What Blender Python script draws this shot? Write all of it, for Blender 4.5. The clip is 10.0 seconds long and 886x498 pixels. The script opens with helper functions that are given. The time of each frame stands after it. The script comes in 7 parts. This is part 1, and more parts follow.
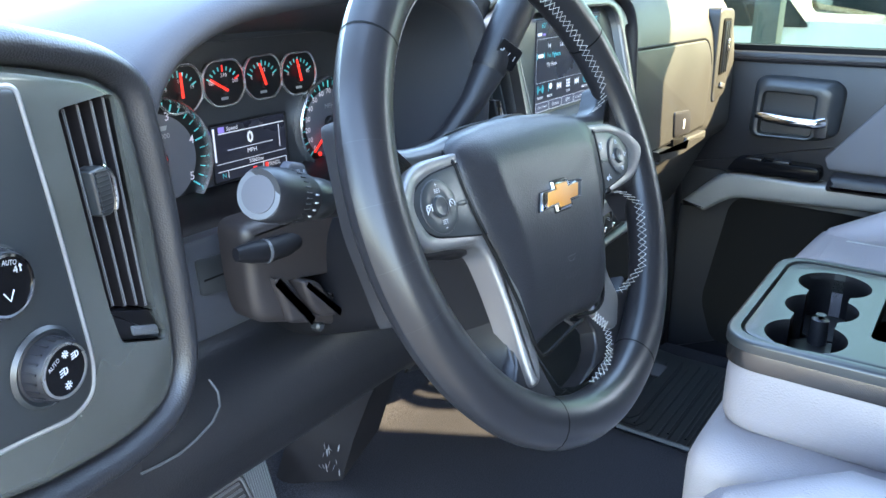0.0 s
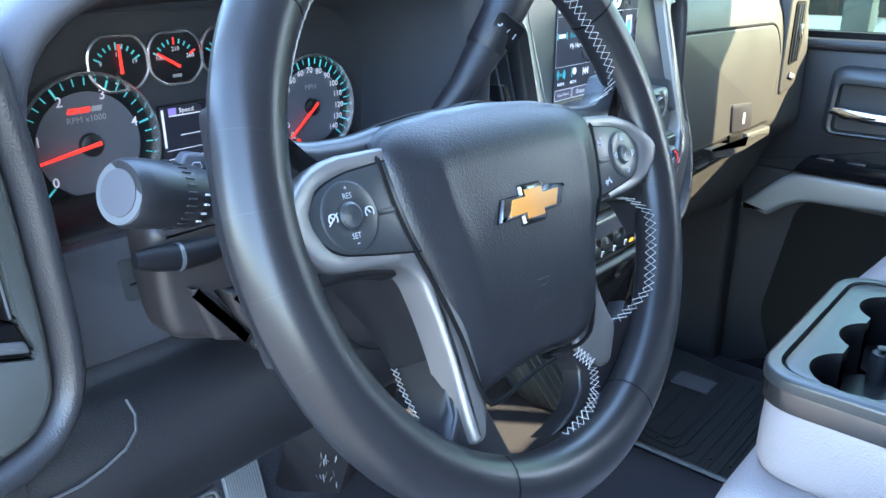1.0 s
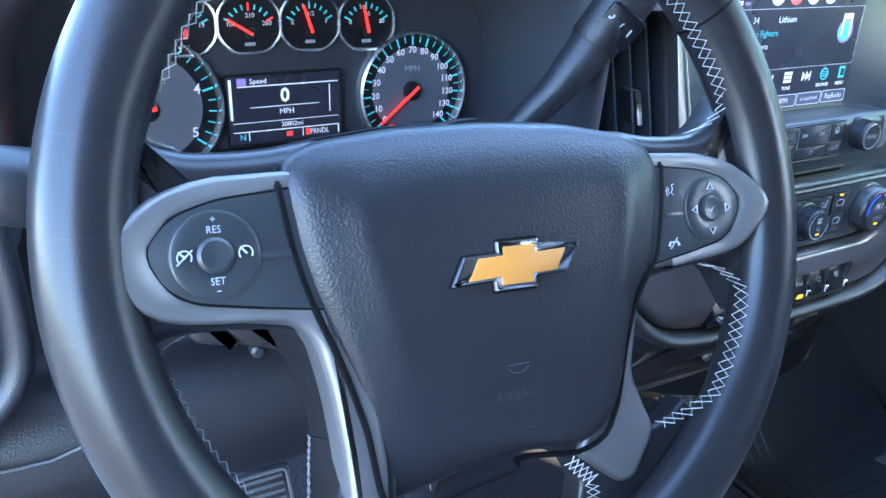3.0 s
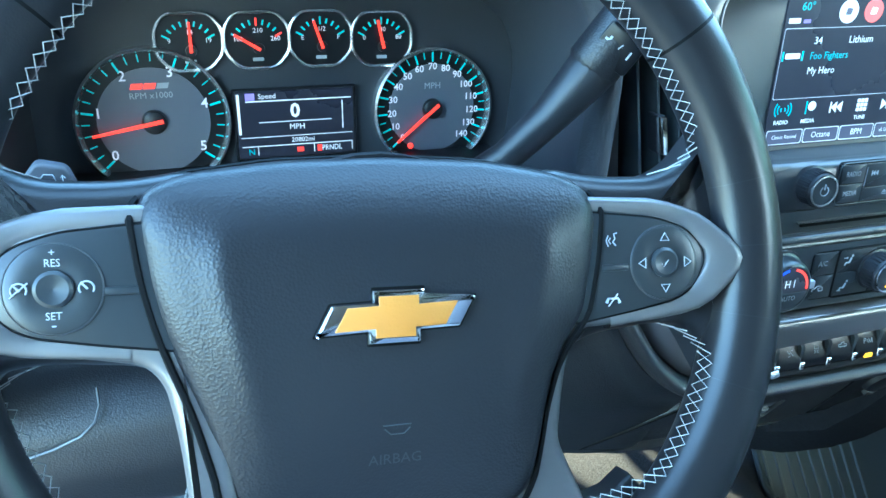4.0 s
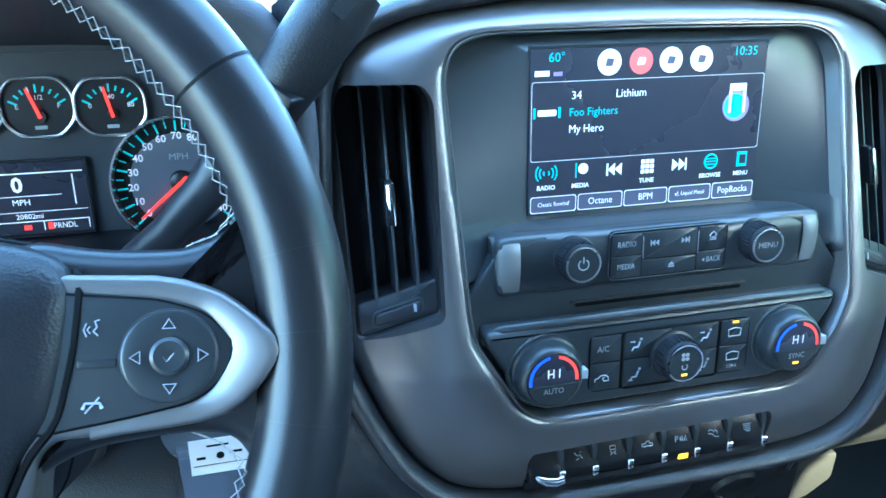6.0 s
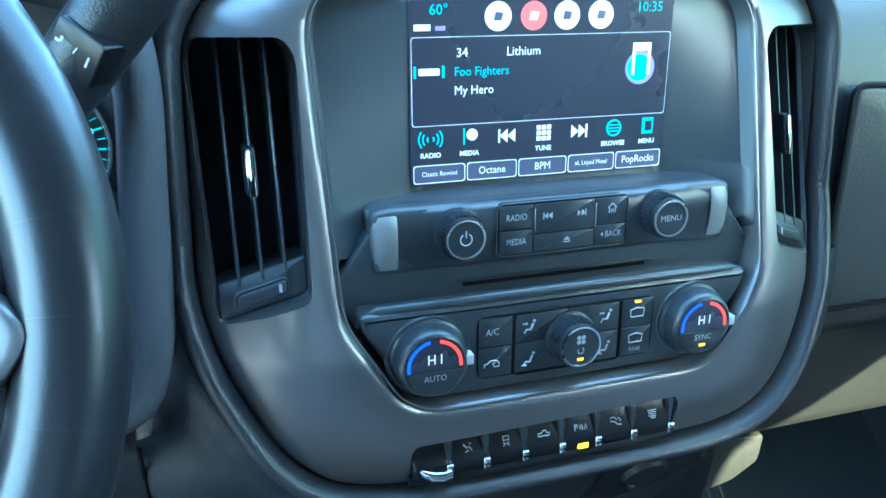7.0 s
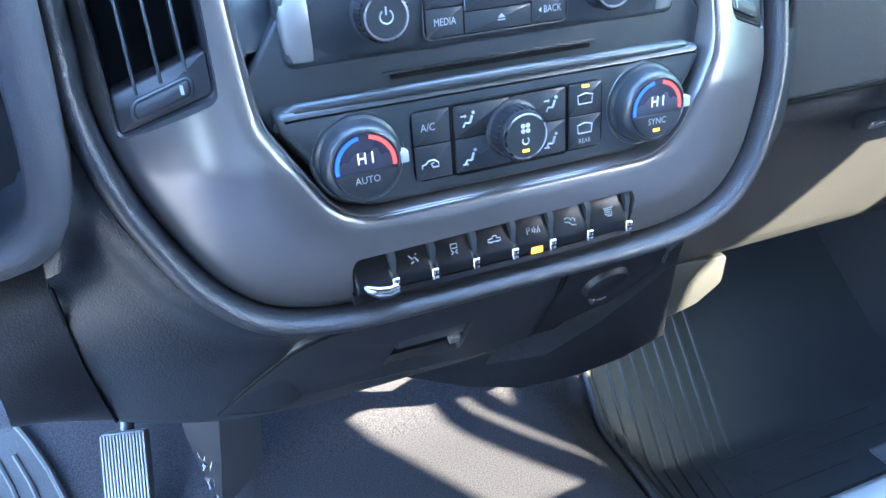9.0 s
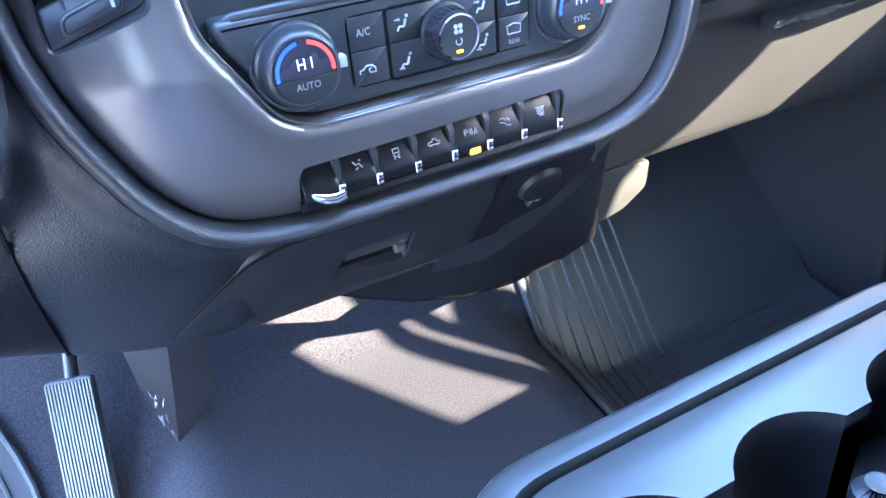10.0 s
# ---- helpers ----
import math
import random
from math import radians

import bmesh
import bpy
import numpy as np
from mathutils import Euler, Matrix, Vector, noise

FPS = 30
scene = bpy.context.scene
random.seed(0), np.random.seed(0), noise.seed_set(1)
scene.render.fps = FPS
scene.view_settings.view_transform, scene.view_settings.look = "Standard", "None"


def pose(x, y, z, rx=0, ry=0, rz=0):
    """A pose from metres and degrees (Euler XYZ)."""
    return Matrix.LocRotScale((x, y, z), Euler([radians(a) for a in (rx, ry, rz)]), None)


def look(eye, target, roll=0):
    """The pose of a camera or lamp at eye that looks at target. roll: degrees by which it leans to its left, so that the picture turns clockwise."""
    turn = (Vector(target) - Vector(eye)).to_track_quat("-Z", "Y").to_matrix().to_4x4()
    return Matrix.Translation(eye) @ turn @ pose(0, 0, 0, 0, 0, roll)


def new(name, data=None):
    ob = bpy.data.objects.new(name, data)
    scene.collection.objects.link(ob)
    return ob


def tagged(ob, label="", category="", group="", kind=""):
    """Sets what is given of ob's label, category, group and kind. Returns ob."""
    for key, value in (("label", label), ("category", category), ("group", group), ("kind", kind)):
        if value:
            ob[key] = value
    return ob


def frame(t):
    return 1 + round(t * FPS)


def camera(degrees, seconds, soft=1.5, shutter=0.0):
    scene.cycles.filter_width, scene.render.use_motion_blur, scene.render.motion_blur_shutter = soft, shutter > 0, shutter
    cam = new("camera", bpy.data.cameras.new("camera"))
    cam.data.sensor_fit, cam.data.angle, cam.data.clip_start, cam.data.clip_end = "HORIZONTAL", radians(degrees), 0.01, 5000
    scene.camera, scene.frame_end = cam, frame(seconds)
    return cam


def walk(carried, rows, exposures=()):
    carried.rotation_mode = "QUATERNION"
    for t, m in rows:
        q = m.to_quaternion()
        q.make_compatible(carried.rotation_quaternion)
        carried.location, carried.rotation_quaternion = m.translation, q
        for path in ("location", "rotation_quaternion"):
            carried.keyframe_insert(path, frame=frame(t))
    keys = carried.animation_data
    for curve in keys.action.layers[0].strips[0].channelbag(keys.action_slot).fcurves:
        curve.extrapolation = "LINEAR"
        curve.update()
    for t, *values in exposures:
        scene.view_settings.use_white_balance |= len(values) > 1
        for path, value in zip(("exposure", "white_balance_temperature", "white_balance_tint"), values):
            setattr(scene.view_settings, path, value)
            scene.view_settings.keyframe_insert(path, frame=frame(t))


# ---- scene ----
cam = camera(60.1, 10.0, shutter=0.1)
PATH = [
    (0, (-0.911, -0.002, 0.771), (0.616, 1.092, 0.083), -0.8),
    (0.5, (-0.852, 0.006, 0.765), (0.624, 1.156, 0.057), -0.6),
    (1, (-0.782, -0.002, 0.751), (0.623, 1.228, 0.034), -0.4),
    (1.5, (-0.733, 0.003, 0.74), (0.581, 1.317, 0.0), 0.4),
    (2, (-0.68, 0.026, 0.747), (0.519, 1.431, -0.019), 1.5),
    (2.5, (-0.644, 0.012, 0.75), (0.404, 1.519, -0.044), 1.9),
    (2.7, (-0.631, 0.002, 0.751), (0.36, 1.548, -0.042), 1.9),
    (3.8, (-0.516, -0.026, 0.767), (0.101, 1.692, -0.051), 1.3),
    (4, (-0.494, -0.022, 0.763), (0.065, 1.723, -0.039), 0.9),
    (4.5, (-0.441, -0.019, 0.752), (0.005, 1.771, -0.02), -0.0),
    (5, (-0.384, -0.023, 0.741), (0.015, 1.802, 0.028), -0.7),
    (5.5, (-0.328, -0.023, 0.737), (0.098, 1.82, 0.087), -0.9),
    (6, (-0.269, -0.02, 0.738), (0.213, 1.825, 0.134), -1.0),
    (6.2, (-0.253, -0.017, 0.736), (0.26, 1.823, 0.144), -1.0),
    (7.3, (-0.197, 0.013, 0.706), (0.378, 1.804, 0.028), -0.4),
    (7.5, (-0.195, 0.015, 0.695), (0.389, 1.798, 0.003), -0.8),
    (8, (-0.185, 0.021, 0.675), (0.402, 1.778, -0.079), -1.9),
    (8.5, (-0.183, 0.022, 0.66), (0.405, 1.747, -0.164), -3.1),
    (9, (-0.185, 0.017, 0.648), (0.42, 1.701, -0.246), -4.4),
    (9.5, (-0.193, 0.008, 0.642), (0.455, 1.637, -0.321), -5.4),
    (10, (-0.207, -0.002, 0.635), (0.53, 1.541, -0.402), -5.7),
]
EXPOSURES = [(0, 4.8, 6750, 9), (1.0, 4.93, 6200, 8), (1.75, 4.95, 5900, 12), (2.5, 4.9, 5650, 19), (4, 5.25, 5350, -14), (5, 5.12, 4650, -9), (6, 5.2, 5150, -8), (7.5, 5.43, 5050, -18), (8.5, 6.0, 5400, 1), (9.5, 6.2, 5450, 16), (10, 6.2, 5500, 18)]
walk(cam, [(t, look(eye, target, roll)) for t, eye, target, roll in PATH], EXPOSURES)

# ---- light ----
world = bpy.data.worlds.new("sky")
scene.world = world
world.use_nodes = True
wn = world.node_tree.nodes
sky = wn.new("ShaderNodeTexSky")
sky.sky_type, sky.sun_disc = "NISHITA", False
SUN = Vector((-1.0, 1.6, -1.2)).normalized()
sky.sun_elevation = math.asin(-SUN.z)
sky.sun_rotation = math.atan2(-SUN.x, -SUN.y)
wn["Background"].inputs["Strength"].default_value = 0.16
world.node_tree.links.new(sky.outputs[0], wn["Background"].inputs[0])
sun = new("sun", bpy.data.lights.new("sun", "SUN"))
sun.data.energy, sun.data.angle, sun.data.color = 1.9, radians(0.6), (1.0, 0.83, 0.52)
sun.matrix_world = look((3, -3, 4), Vector((3, -3, 4)) + SUN)


# ---- materials ----
GLOW = 0.06
def surface(name, colour, rough=0.5, metal=0.0, bump=0.0, size=600.0, cells=False, vary=0.12, patch=9.0, coat=0.0, emit=0.0, hard=False, shine=0.5):
    """A node material: fine relief of the given cells per metre, and slow uneven colour and gloss."""
    m = bpy.data.materials.new(name)
    m.use_nodes = True
    n, l = m.node_tree.nodes, m.node_tree.links
    b = n["Principled BSDF"]
    b.inputs["Metallic"].default_value, b.inputs["Coat Weight"].default_value = metal, coat
    b.inputs["Specular IOR Level"].default_value = shine
    where = n.new("ShaderNodeTexCoord").outputs["Object"]
    slow = n.new("ShaderNodeTexNoise")
    slow.inputs["Scale"].default_value, slow.inputs["Detail"].default_value = patch, 6
    l.new(where, slow.inputs["Vector"])
    mix = n.new("ShaderNodeMix")
    mix.data_type = "RGBA"
    c = Vector(colour)
    mix.inputs[6].default_value = (*[max(0, v) for v in c * (1 - vary)], 1)
    mix.inputs[7].default_value = (*[min(1, v) for v in c * (1 + vary)], 1)
    fac = slow.outputs["Fac"]
    if hard:
        steep = n.new("ShaderNodeMapRange")
        steep.inputs["From Min"].default_value, steep.inputs["From Max"].default_value = 0.40, 0.62
        l.new(fac, steep.inputs["Value"])
        fac = steep.outputs[0]
    l.new(fac, mix.inputs[0])
    l.new(mix.outputs[2], b.inputs["Base Color"])
    gloss = n.new("ShaderNodeMapRange")
    gloss.inputs["To Min"].default_value, gloss.inputs["To Max"].default_value = max(0.02, rough * 0.85), min(1, rough * 1.15)
    l.new(slow.outputs["Fac"], gloss.inputs["Value"])
    l.new(gloss.outputs[0], b.inputs["Roughness"])
    if bump:
        tex = n.new("ShaderNodeTexVoronoi" if cells else "ShaderNodeTexNoise")
        tex.inputs["Scale"].default_value = size
        l.new(where, tex.inputs["Vector"])
        relief = n.new("ShaderNodeBump")
        relief.inputs["Strength"].default_value, relief.inputs["Distance"].default_value = bump, 0.6 / size
        l.new(tex.outputs["Distance" if cells else "Fac"], relief.inputs["Height"])
        l.new(relief.outputs[0], b.inputs["Normal"])
    if emit:
        b.inputs["Emission Color"].default_value = (*colour, 1)
        b.inputs["Emission Strength"].default_value = emit * GLOW
    return m


M = {}
M["leather"] = surface("black leather", (0.0145, 0.0145, 0.0175), 0.38, bump=0.19, size=780, cells=True, vary=0.12, shine=0.40)
M["rim_leather"] = surface("worn black leather", (0.014, 0.0135, 0.0155), 0.31, bump=0.06, size=1100, cells=True, vary=0.2, patch=25, shine=0.38)
M["grain"] = surface("grained black vinyl", (0.020, 0.020, 0.023), 0.40, bump=0.27, size=780, cells=True, vary=0.12)
M["pad"] = surface("soft dash vinyl", (0.027, 0.027, 0.027), 0.46, bump=0.22, size=700, cells=True, vary=0.12)
M["dark"] = surface("matt black plastic", (0.014, 0.014, 0.017), 0.42, bump=0.15, size=900, vary=0.2)
# near-black: paints the shade in gaps and hollows, also plain black parts and print
M["void"] = surface("deep black, shaded gaps and black parts", (0.003, 0.003, 0.0035), 0.6, shine=0.12)
M["smoke"] = surface("satin charcoal plastic", (0.023, 0.026, 0.029), 0.33, bump=0.03, size=1600, vary=0.06, patch=40)
M["knee"] = surface("blue-grey plastic", (0.042, 0.046, 0.057), 0.45, bump=0.2, size=700, vary=0.12)
M["gloss"] = surface("piano black", (0.005, 0.005, 0.006), 0.12, vary=0.1, shine=0.06)
M["silver"] = surface("satin pewter paint", (0.150, 0.143, 0.142), 0.34, metal=0.75, vary=0.03, patch=8)
M["pewter"] = surface("satin pewter wheel trim", (0.195, 0.188, 0.188), 0.41, metal=0.70, vary=0.03, patch=8)
M["panel"] = surface("satin charcoal fascia plastic", (0.034, 0.039, 0.043), 0.34, bump=0.03, size=1600, vary=0.06, patch=40)
M["key"] = surface("glossy black key", (0.006, 0.006, 0.0075), 0.30, vary=0.1, shine=0.20)
M["vane"] = surface("satin grey vent plastic", (0.085, 0.090, 0.100), 0.34, bump=0.03, size=1500, vary=0.06, patch=40)
M["column"] = surface("dull black column plastic", (0.008, 0.008, 0.010), 0.5, bump=0.12, size=900, vary=0.15, shine=0.2)
M["satin"] = surface("satin silver plastic", (0.21, 0.21, 0.205), 0.42, metal=0.4, vary=0.05)
M["lower"] = surface("grained black lower vinyl", (0.009, 0.009, 0.0115), 0.46, bump=0.24, size=760, cells=True, vary=0.12)
M["bright"] = surface("satin aluminium paint", (0.42, 0.41, 0.40), 0.28, metal=0.85, vary=0.06)
M["line"] = surface("bright satin trim", (0.50, 0.50, 0.50), 0.34, metal=0.75, vary=0.04)
M["chrome"] = surface("chrome", (0.75, 0.75, 0.76), 0.08, metal=1.0, vary=0.03)
M["gold"] = surface("gold emblem enamel", (0.52, 0.21, 0.035), 0.45, bump=0.25, size=900, vary=0.06)
M["stitch"] = surface("white thread", (0.37, 0.365, 0.355), 0.7, vary=0.1)
M["print"] = surface("white print", (0.38, 0.39, 0.42), 0.5, vary=0.04)
M["faint"] = surface("embossed print", (0.034, 0.034, 0.039), 0.45, vary=0.05)
M["greyprint"] = surface("grey print", (0.40, 0.41, 0.43), 0.5, vary=0.04)
M["dial"] = surface("dark dial face", (0.125, 0.130, 0.155), 0.45, vary=0.05)
M["dial_black"] = surface("black dial band", (0.006, 0.006, 0.008), 0.4, vary=0.05)
M["needle"] = surface("lit red needle", (1.0, 0.03, 0.02), 0.4, emit=1.1)
M["redmark"] = surface("lit red mark", (1.0, 0.04, 0.03), 0.4, emit=0.8)
M["tick"] = surface("lit aqua tick", (0.10, 0.58, 0.60), 0.4, emit=0.26)
M["digit"] = surface("lit white digit", (0.70, 0.68, 0.76), 0.4, emit=0.32)
M["lcd"] = surface("backlit black display", (0.018, 0.020, 0.032), 0.28, vary=0.02, emit=0.35)
M["lcd_white"] = surface("lit white", (0.70, 0.74, 0.82), 0.4, emit=0.48)
M["lcd_blue"] = surface("lit cyan", (0.07, 0.50, 0.56), 0.4, emit=0.38)
M["lcd_grey"] = surface("lit slate", (0.045, 0.05, 0.09), 0.4, emit=0.5)
M["lcd_violet"] = surface("lit violet", (0.22, 0.17, 0.55), 0.4, emit=0.6)
M["lcd_red"] = surface("lit red icon", (0.75, 0.10, 0.10), 0.4, emit=0.6)
M["amber"] = surface("lit amber", (1.0, 0.42, 0.02), 0.4, emit=1.3)
M["temp_blue"] = surface("lit blue", (0.03, 0.08, 0.75), 0.4, emit=0.7)
M["temp_red"] = surface("lit temperature red", (0.85, 0.05, 0.04), 0.4, emit=0.7)
M["seat"] = surface("pale grey seat leather", (0.235, 0.215, 0.232), 0.5, bump=0.25, size=450, cells=True, vary=0.07)
M["tray"] = surface("grey console plastic", (0.030, 0.033, 0.035), 0.30, bump=0.05, size=1000, vary=0.08, shine=0.5)
M["carpet"] = surface("charcoal carpet", (0.029, 0.0285, 0.034), 0.95, bump=0.9, size=900, vary=0.38, patch=620, hard=True, shine=0.04)
M["rubber"] = surface("black rubber mat", (0.028, 0.030, 0.033), 0.45, bump=0.2, size=400, vary=0.2, shine=0.4)
M["metal"] = surface("ribbed pedal rubber", (0.075, 0.078, 0.085), 0.45, vary=0.12)
M["door"] = surface("dark grey door vinyl", (0.0095, 0.0095, 0.0125), 0.45, bump=0.16, size=700, cells=True, vary=0.15)
M["door_pale"] = surface("mid grey door cloth", (0.10, 0.098, 0.108), 0.7, bump=0.3, size=700, vary=0.1)
M["headliner"] = surface("grey headliner", (0.17, 0.165, 0.16), 0.9, bump=0.3, size=400)
M["body"] = surface("white body paint", (0.75, 0.75, 0.76), 0.25, vary=0.03, coat=0.6)
M["grey_car"] = surface("grey body paint", (0.20, 0.21, 0.23), 0.25, vary=0.05, coat=0.6)
M["glass_dark"] = surface("dark car glass", (0.02, 0.025, 0.03), 0.06, vary=0.05)
M["tyre"] = surface("tyre rubber", (0.02, 0.02, 0.02), 0.8)
M["blue_post"] = surface("blue-grey painted steel", (0.055, 0.075, 0.085), 0.5, vary=0.1)
M["tarmac"] = surface("pale dusty tarmac", (0.105, 0.100, 0.092), 0.9, bump=0.6, size=60, vary=0.3, patch=1.5)
M["scuffed"] = surface("scuffed black plastic", (0.011, 0.010, 0.0115), 0.36, bump=0.05, size=900, vary=0.25, patch=30, shine=0.35)
M["felt"] = surface("black felt cover", (0.0110, 0.0115, 0.0140), 0.95, bump=0.5, size=700, vary=0.4, patch=300, shine=0.0)
M["hall"] = surface("pale grey cladding", (0.36, 0.37, 0.36), 0.6, bump=0.1, size=12, vary=0.12, patch=0.6)
M["plate"] = surface("charcoal cluster plate", (0.042, 0.044, 0.051), 0.42, bump=0.05, size=1500, vary=0.06)
M["cup"] = surface("dark cup holder plastic", (0.012, 0.012, 0.014), 0.30, bump=0.04, size=900, vary=0.2, shine=0.4)
M["band"] = surface("dark pewter band", (0.070, 0.066, 0.068), 0.24, metal=0.75, vary=0.05, patch=40)
M["ring"] = surface("polished dial ring", (0.74, 0.74, 0.75), 0.26, metal=0.85, vary=0.03)
M["under"] = surface("grained dark vinyl", (0.0105, 0.0115, 0.0150), 0.42, bump=0.32, size=780, cells=True, vary=0.12, shine=0.38)
M["hood"] = surface("satin grained hood vinyl", (0.068, 0.068, 0.076), 0.52, bump=0.22, size=780, cells=True, vary=0.12, shine=0.10)
M["cap"] = surface("grey push cap", (0.055, 0.055, 0.065), 0.5, vary=0.06)
M["shroud"] = surface("warm grey column plastic", (0.022, 0.0185, 0.019), 0.46, bump=0.1, size=900, vary=0.12)
M["podtrim"] = surface("glossy pewter paint", (0.165, 0.176, 0.168), 0.26, metal=0.7, vary=0.03, patch=5)
M["paper"] = surface("white paper label", (0.75, 0.75, 0.75), 0.6, vary=0.04)


def clear(name, tint, gloss):
    m = bpy.data.materials.new(name)
    m.use_nodes = True
    n, l = m.node_tree.nodes, m.node_tree.links
    n.remove(n["Principled BSDF"])
    see, shine, mix = n.new("ShaderNodeBsdfTransparent"), n.new("ShaderNodeBsdfGlossy"), n.new("ShaderNodeMixShader")
    see.inputs[0].default_value = (*tint, 1)
    shine.inputs["Roughness"].default_value = 0.06
    mix.inputs[0].default_value = gloss
    l.new(see.outputs[0], mix.inputs[1])
    l.new(shine.outputs[0], mix.inputs[2])
    l.new(mix.outputs[0], n["Material Output"].inputs[0])
    return m


M["pane"] = clear("clear window glass", (0.88, 0.93, 0.91), 0.05)
M["tinted"] = clear("tinted window glass", (0.45, 0.51, 0.44), 0.06)
M["tag"] = clear("clear plastic tag", (0.72, 0.76, 0.78), 0.16)


# ---- mesh tools: shapes lie in a plane of u (right) and v (up), with w towards the viewer ----
def link(name, bm, mat, parent=None, at=None, label="", smooth=True):
    me = bpy.data.meshes.new(name)
    bmesh.ops.recalc_face_normals(bm, faces=bm.faces)
    bm.to_mesh(me)
    bm.free()
    me.materials.append(M[mat])
    for p in me.polygons:
        p.use_smooth = smooth
    if smooth:
        me.set_sharp_from_angle(angle=radians(38))
    ob = new(name, me)
    ob.parent = parent
    if at is not None:
        ob.matrix_basis = at
    if label:
        tagged(ob, label)
    return ob


def again(ob, at):
    """Another object on the same mesh, under the same parent."""
    o = new(ob.name.split(".")[0], ob.data)
    o.parent, o.matrix_basis = ob.parent, at
    if "label" in ob:
        tagged(o, ob["label"])
    return o


def thing(name, at, label, category, group="", kind=""):
    ob = new(name)
    ob.matrix_basis, ob.empty_display_size = at, 0.05
    return tagged(ob, label, category, group, kind)


def rounded(points, radii, steps=5):
    """The outline with its corners rounded."""
    out, n = [], len(points)
    for i, p in enumerate(points):
        r = radii if isinstance(radii, (int, float)) else radii[i]
        p, a, b = Vector(p), Vector(points[i - 1]), Vector(points[(i + 1) % n])
        da, db = (a - p), (b - p)
        r = min(r, da.length * 0.48, db.length * 0.48)
        if r < 1e-5:
            out.append(p)
            continue
        p0, p1 = p + da.normalized() * r, p + db.normalized() * r
        for k in range(steps + 1):
            t = k / steps
            out.append(p0 * (1 - t) ** 2 + p * 2 * t * (1 - t) + p1 * t * t)
    return out


def box2(x0, z0, x1, z1, r=0.0, steps=4):
    return rounded([(x0, z0), (x1, z0), (x1, z1), (x0, z1)], r, steps) if r else [Vector(p) for p in ((x0, z0), (x1, z0), (x1, z1), (x0, z1))]


def circle2(r, n=48, x=0.0, z=0.0):
    return [Vector((x + r * math.cos(2 * math.pi * k / n), z + r * math.sin(2 * math.pi * k / n))) for k in range(n)]


def slab(outline, w0, w1, bevel=0.0, seg=2, bm=None):
    """The outline as a plate between two depths, its front edge rounded over."""
    bm = bm or bmesh.new()
    rings = [(0.0, w0)]
    if bevel:
        for k in range(seg + 1):
            a = math.pi / 2 * k / seg
            rings.append((bevel * (1 - math.cos(a)), w1 - bevel * (1 - math.sin(a))))
    else:
        rings.append((0.0, w1))
    n, pts = len(outline), [Vector((p[0], p[1])) for p in outline]
    area = sum(pts[i - 1].x * pts[i].y - pts[i].x * pts[i - 1].y for i in range(n))
    if area < 0:
        pts.reverse()
    inward = []
    for i in range(n):
        a, b = (pts[i] - pts[i - 1]).normalized(), (pts[(i + 1) % n] - pts[i]).normalized()
        t = (a + b).normalized() if (a + b).length > 1e-6 else a
        k = max(0.45, abs(t.dot(a)))
        inward.append(Vector((-t.y, t.x)) / k)
    loops = [[bm.verts.new((*(p + d * off), w)) for p, d in zip(pts, inward)] for off, w in rings]
    for lo, hi in zip(loops, loops[1:]):
        for i in range(n):
            bm.faces.new((lo[i - 1], lo[i], hi[i], hi[i - 1]))
    bm.faces.new(loops[-1])
    bm.faces.new(loops[0][::-1])
    return bm


def lathe(profile, n=40, bm=None):
    """A turned shape about w from (radius, w) pairs."""
    bm = bm or bmesh.new()
    loops = [[bm.verts.new((r * math.cos(2 * math.pi * k / n), r * math.sin(2 * math.pi * k / n), w)) for k in range(n)] for r, w in profile]
    for lo, hi in zip(loops, loops[1:]):
        for i in range(n):
            bm.faces.new((lo[i - 1], lo[i], hi[i], hi[i - 1]))
    if profile[0][0] > 1e-6:
        bm.faces.new(loops[0][::-1])
    if profile[-1][0] > 1e-6:
        bm.faces.new(loops[-1])
    return bm


def strips(rows, closed=False, bm=None):
    """A skin through rows of points."""
    bm = bm or bmesh.new()
    loops = [[bm.verts.new(p) for p in row] for row in rows]
    for lo, hi in zip(loops, loops[1:]):
        for i in range(0 if closed else 1, len(lo)):
            bm.faces.new((lo[i - 1], lo[i], hi[i], hi[i - 1]))
    return bm


def tube(points, radius, n=8, closed=False, flat=1.0, bm=None, up=(0, 0, 1)):
    """A round or flattened bar along points; radius may be a list."""
    bm = bm or bmesh.new()
    pts = [Vector(p) for p in points]
    loops, count = [], len(pts)
    for i, p in enumerate(pts):
        a = pts[i - 1] if i or closed else p
        b = pts[(i + 1) % count] if i < count - 1 or closed else p
        t = (b - a).normalized()
        s = t.cross(Vector(up))
        s = s.normalized() if s.length > 1e-4 else t.cross(Vector((1, 0, 0))).normalized()
        q = s.cross(t)
        r = radius[i] if isinstance(radius, (list, tuple)) else radius
        loops.append([bm.verts.new(p + s * r * math.cos(2 * math.pi * k / n) + q * r * flat * math.sin(2 * math.pi * k / n)) for k in range(n)])
    for j in range(0 if closed else 1, count):
        lo, hi = loops[j - 1], loops[j]
        for i in range(n):
            bm.faces.new((lo[i - 1], lo[i], hi[i], hi[i - 1]))
    if not closed:
        bm.faces.new(loops[0][::-1])
        bm.faces.new(loops[-1])
    return bm


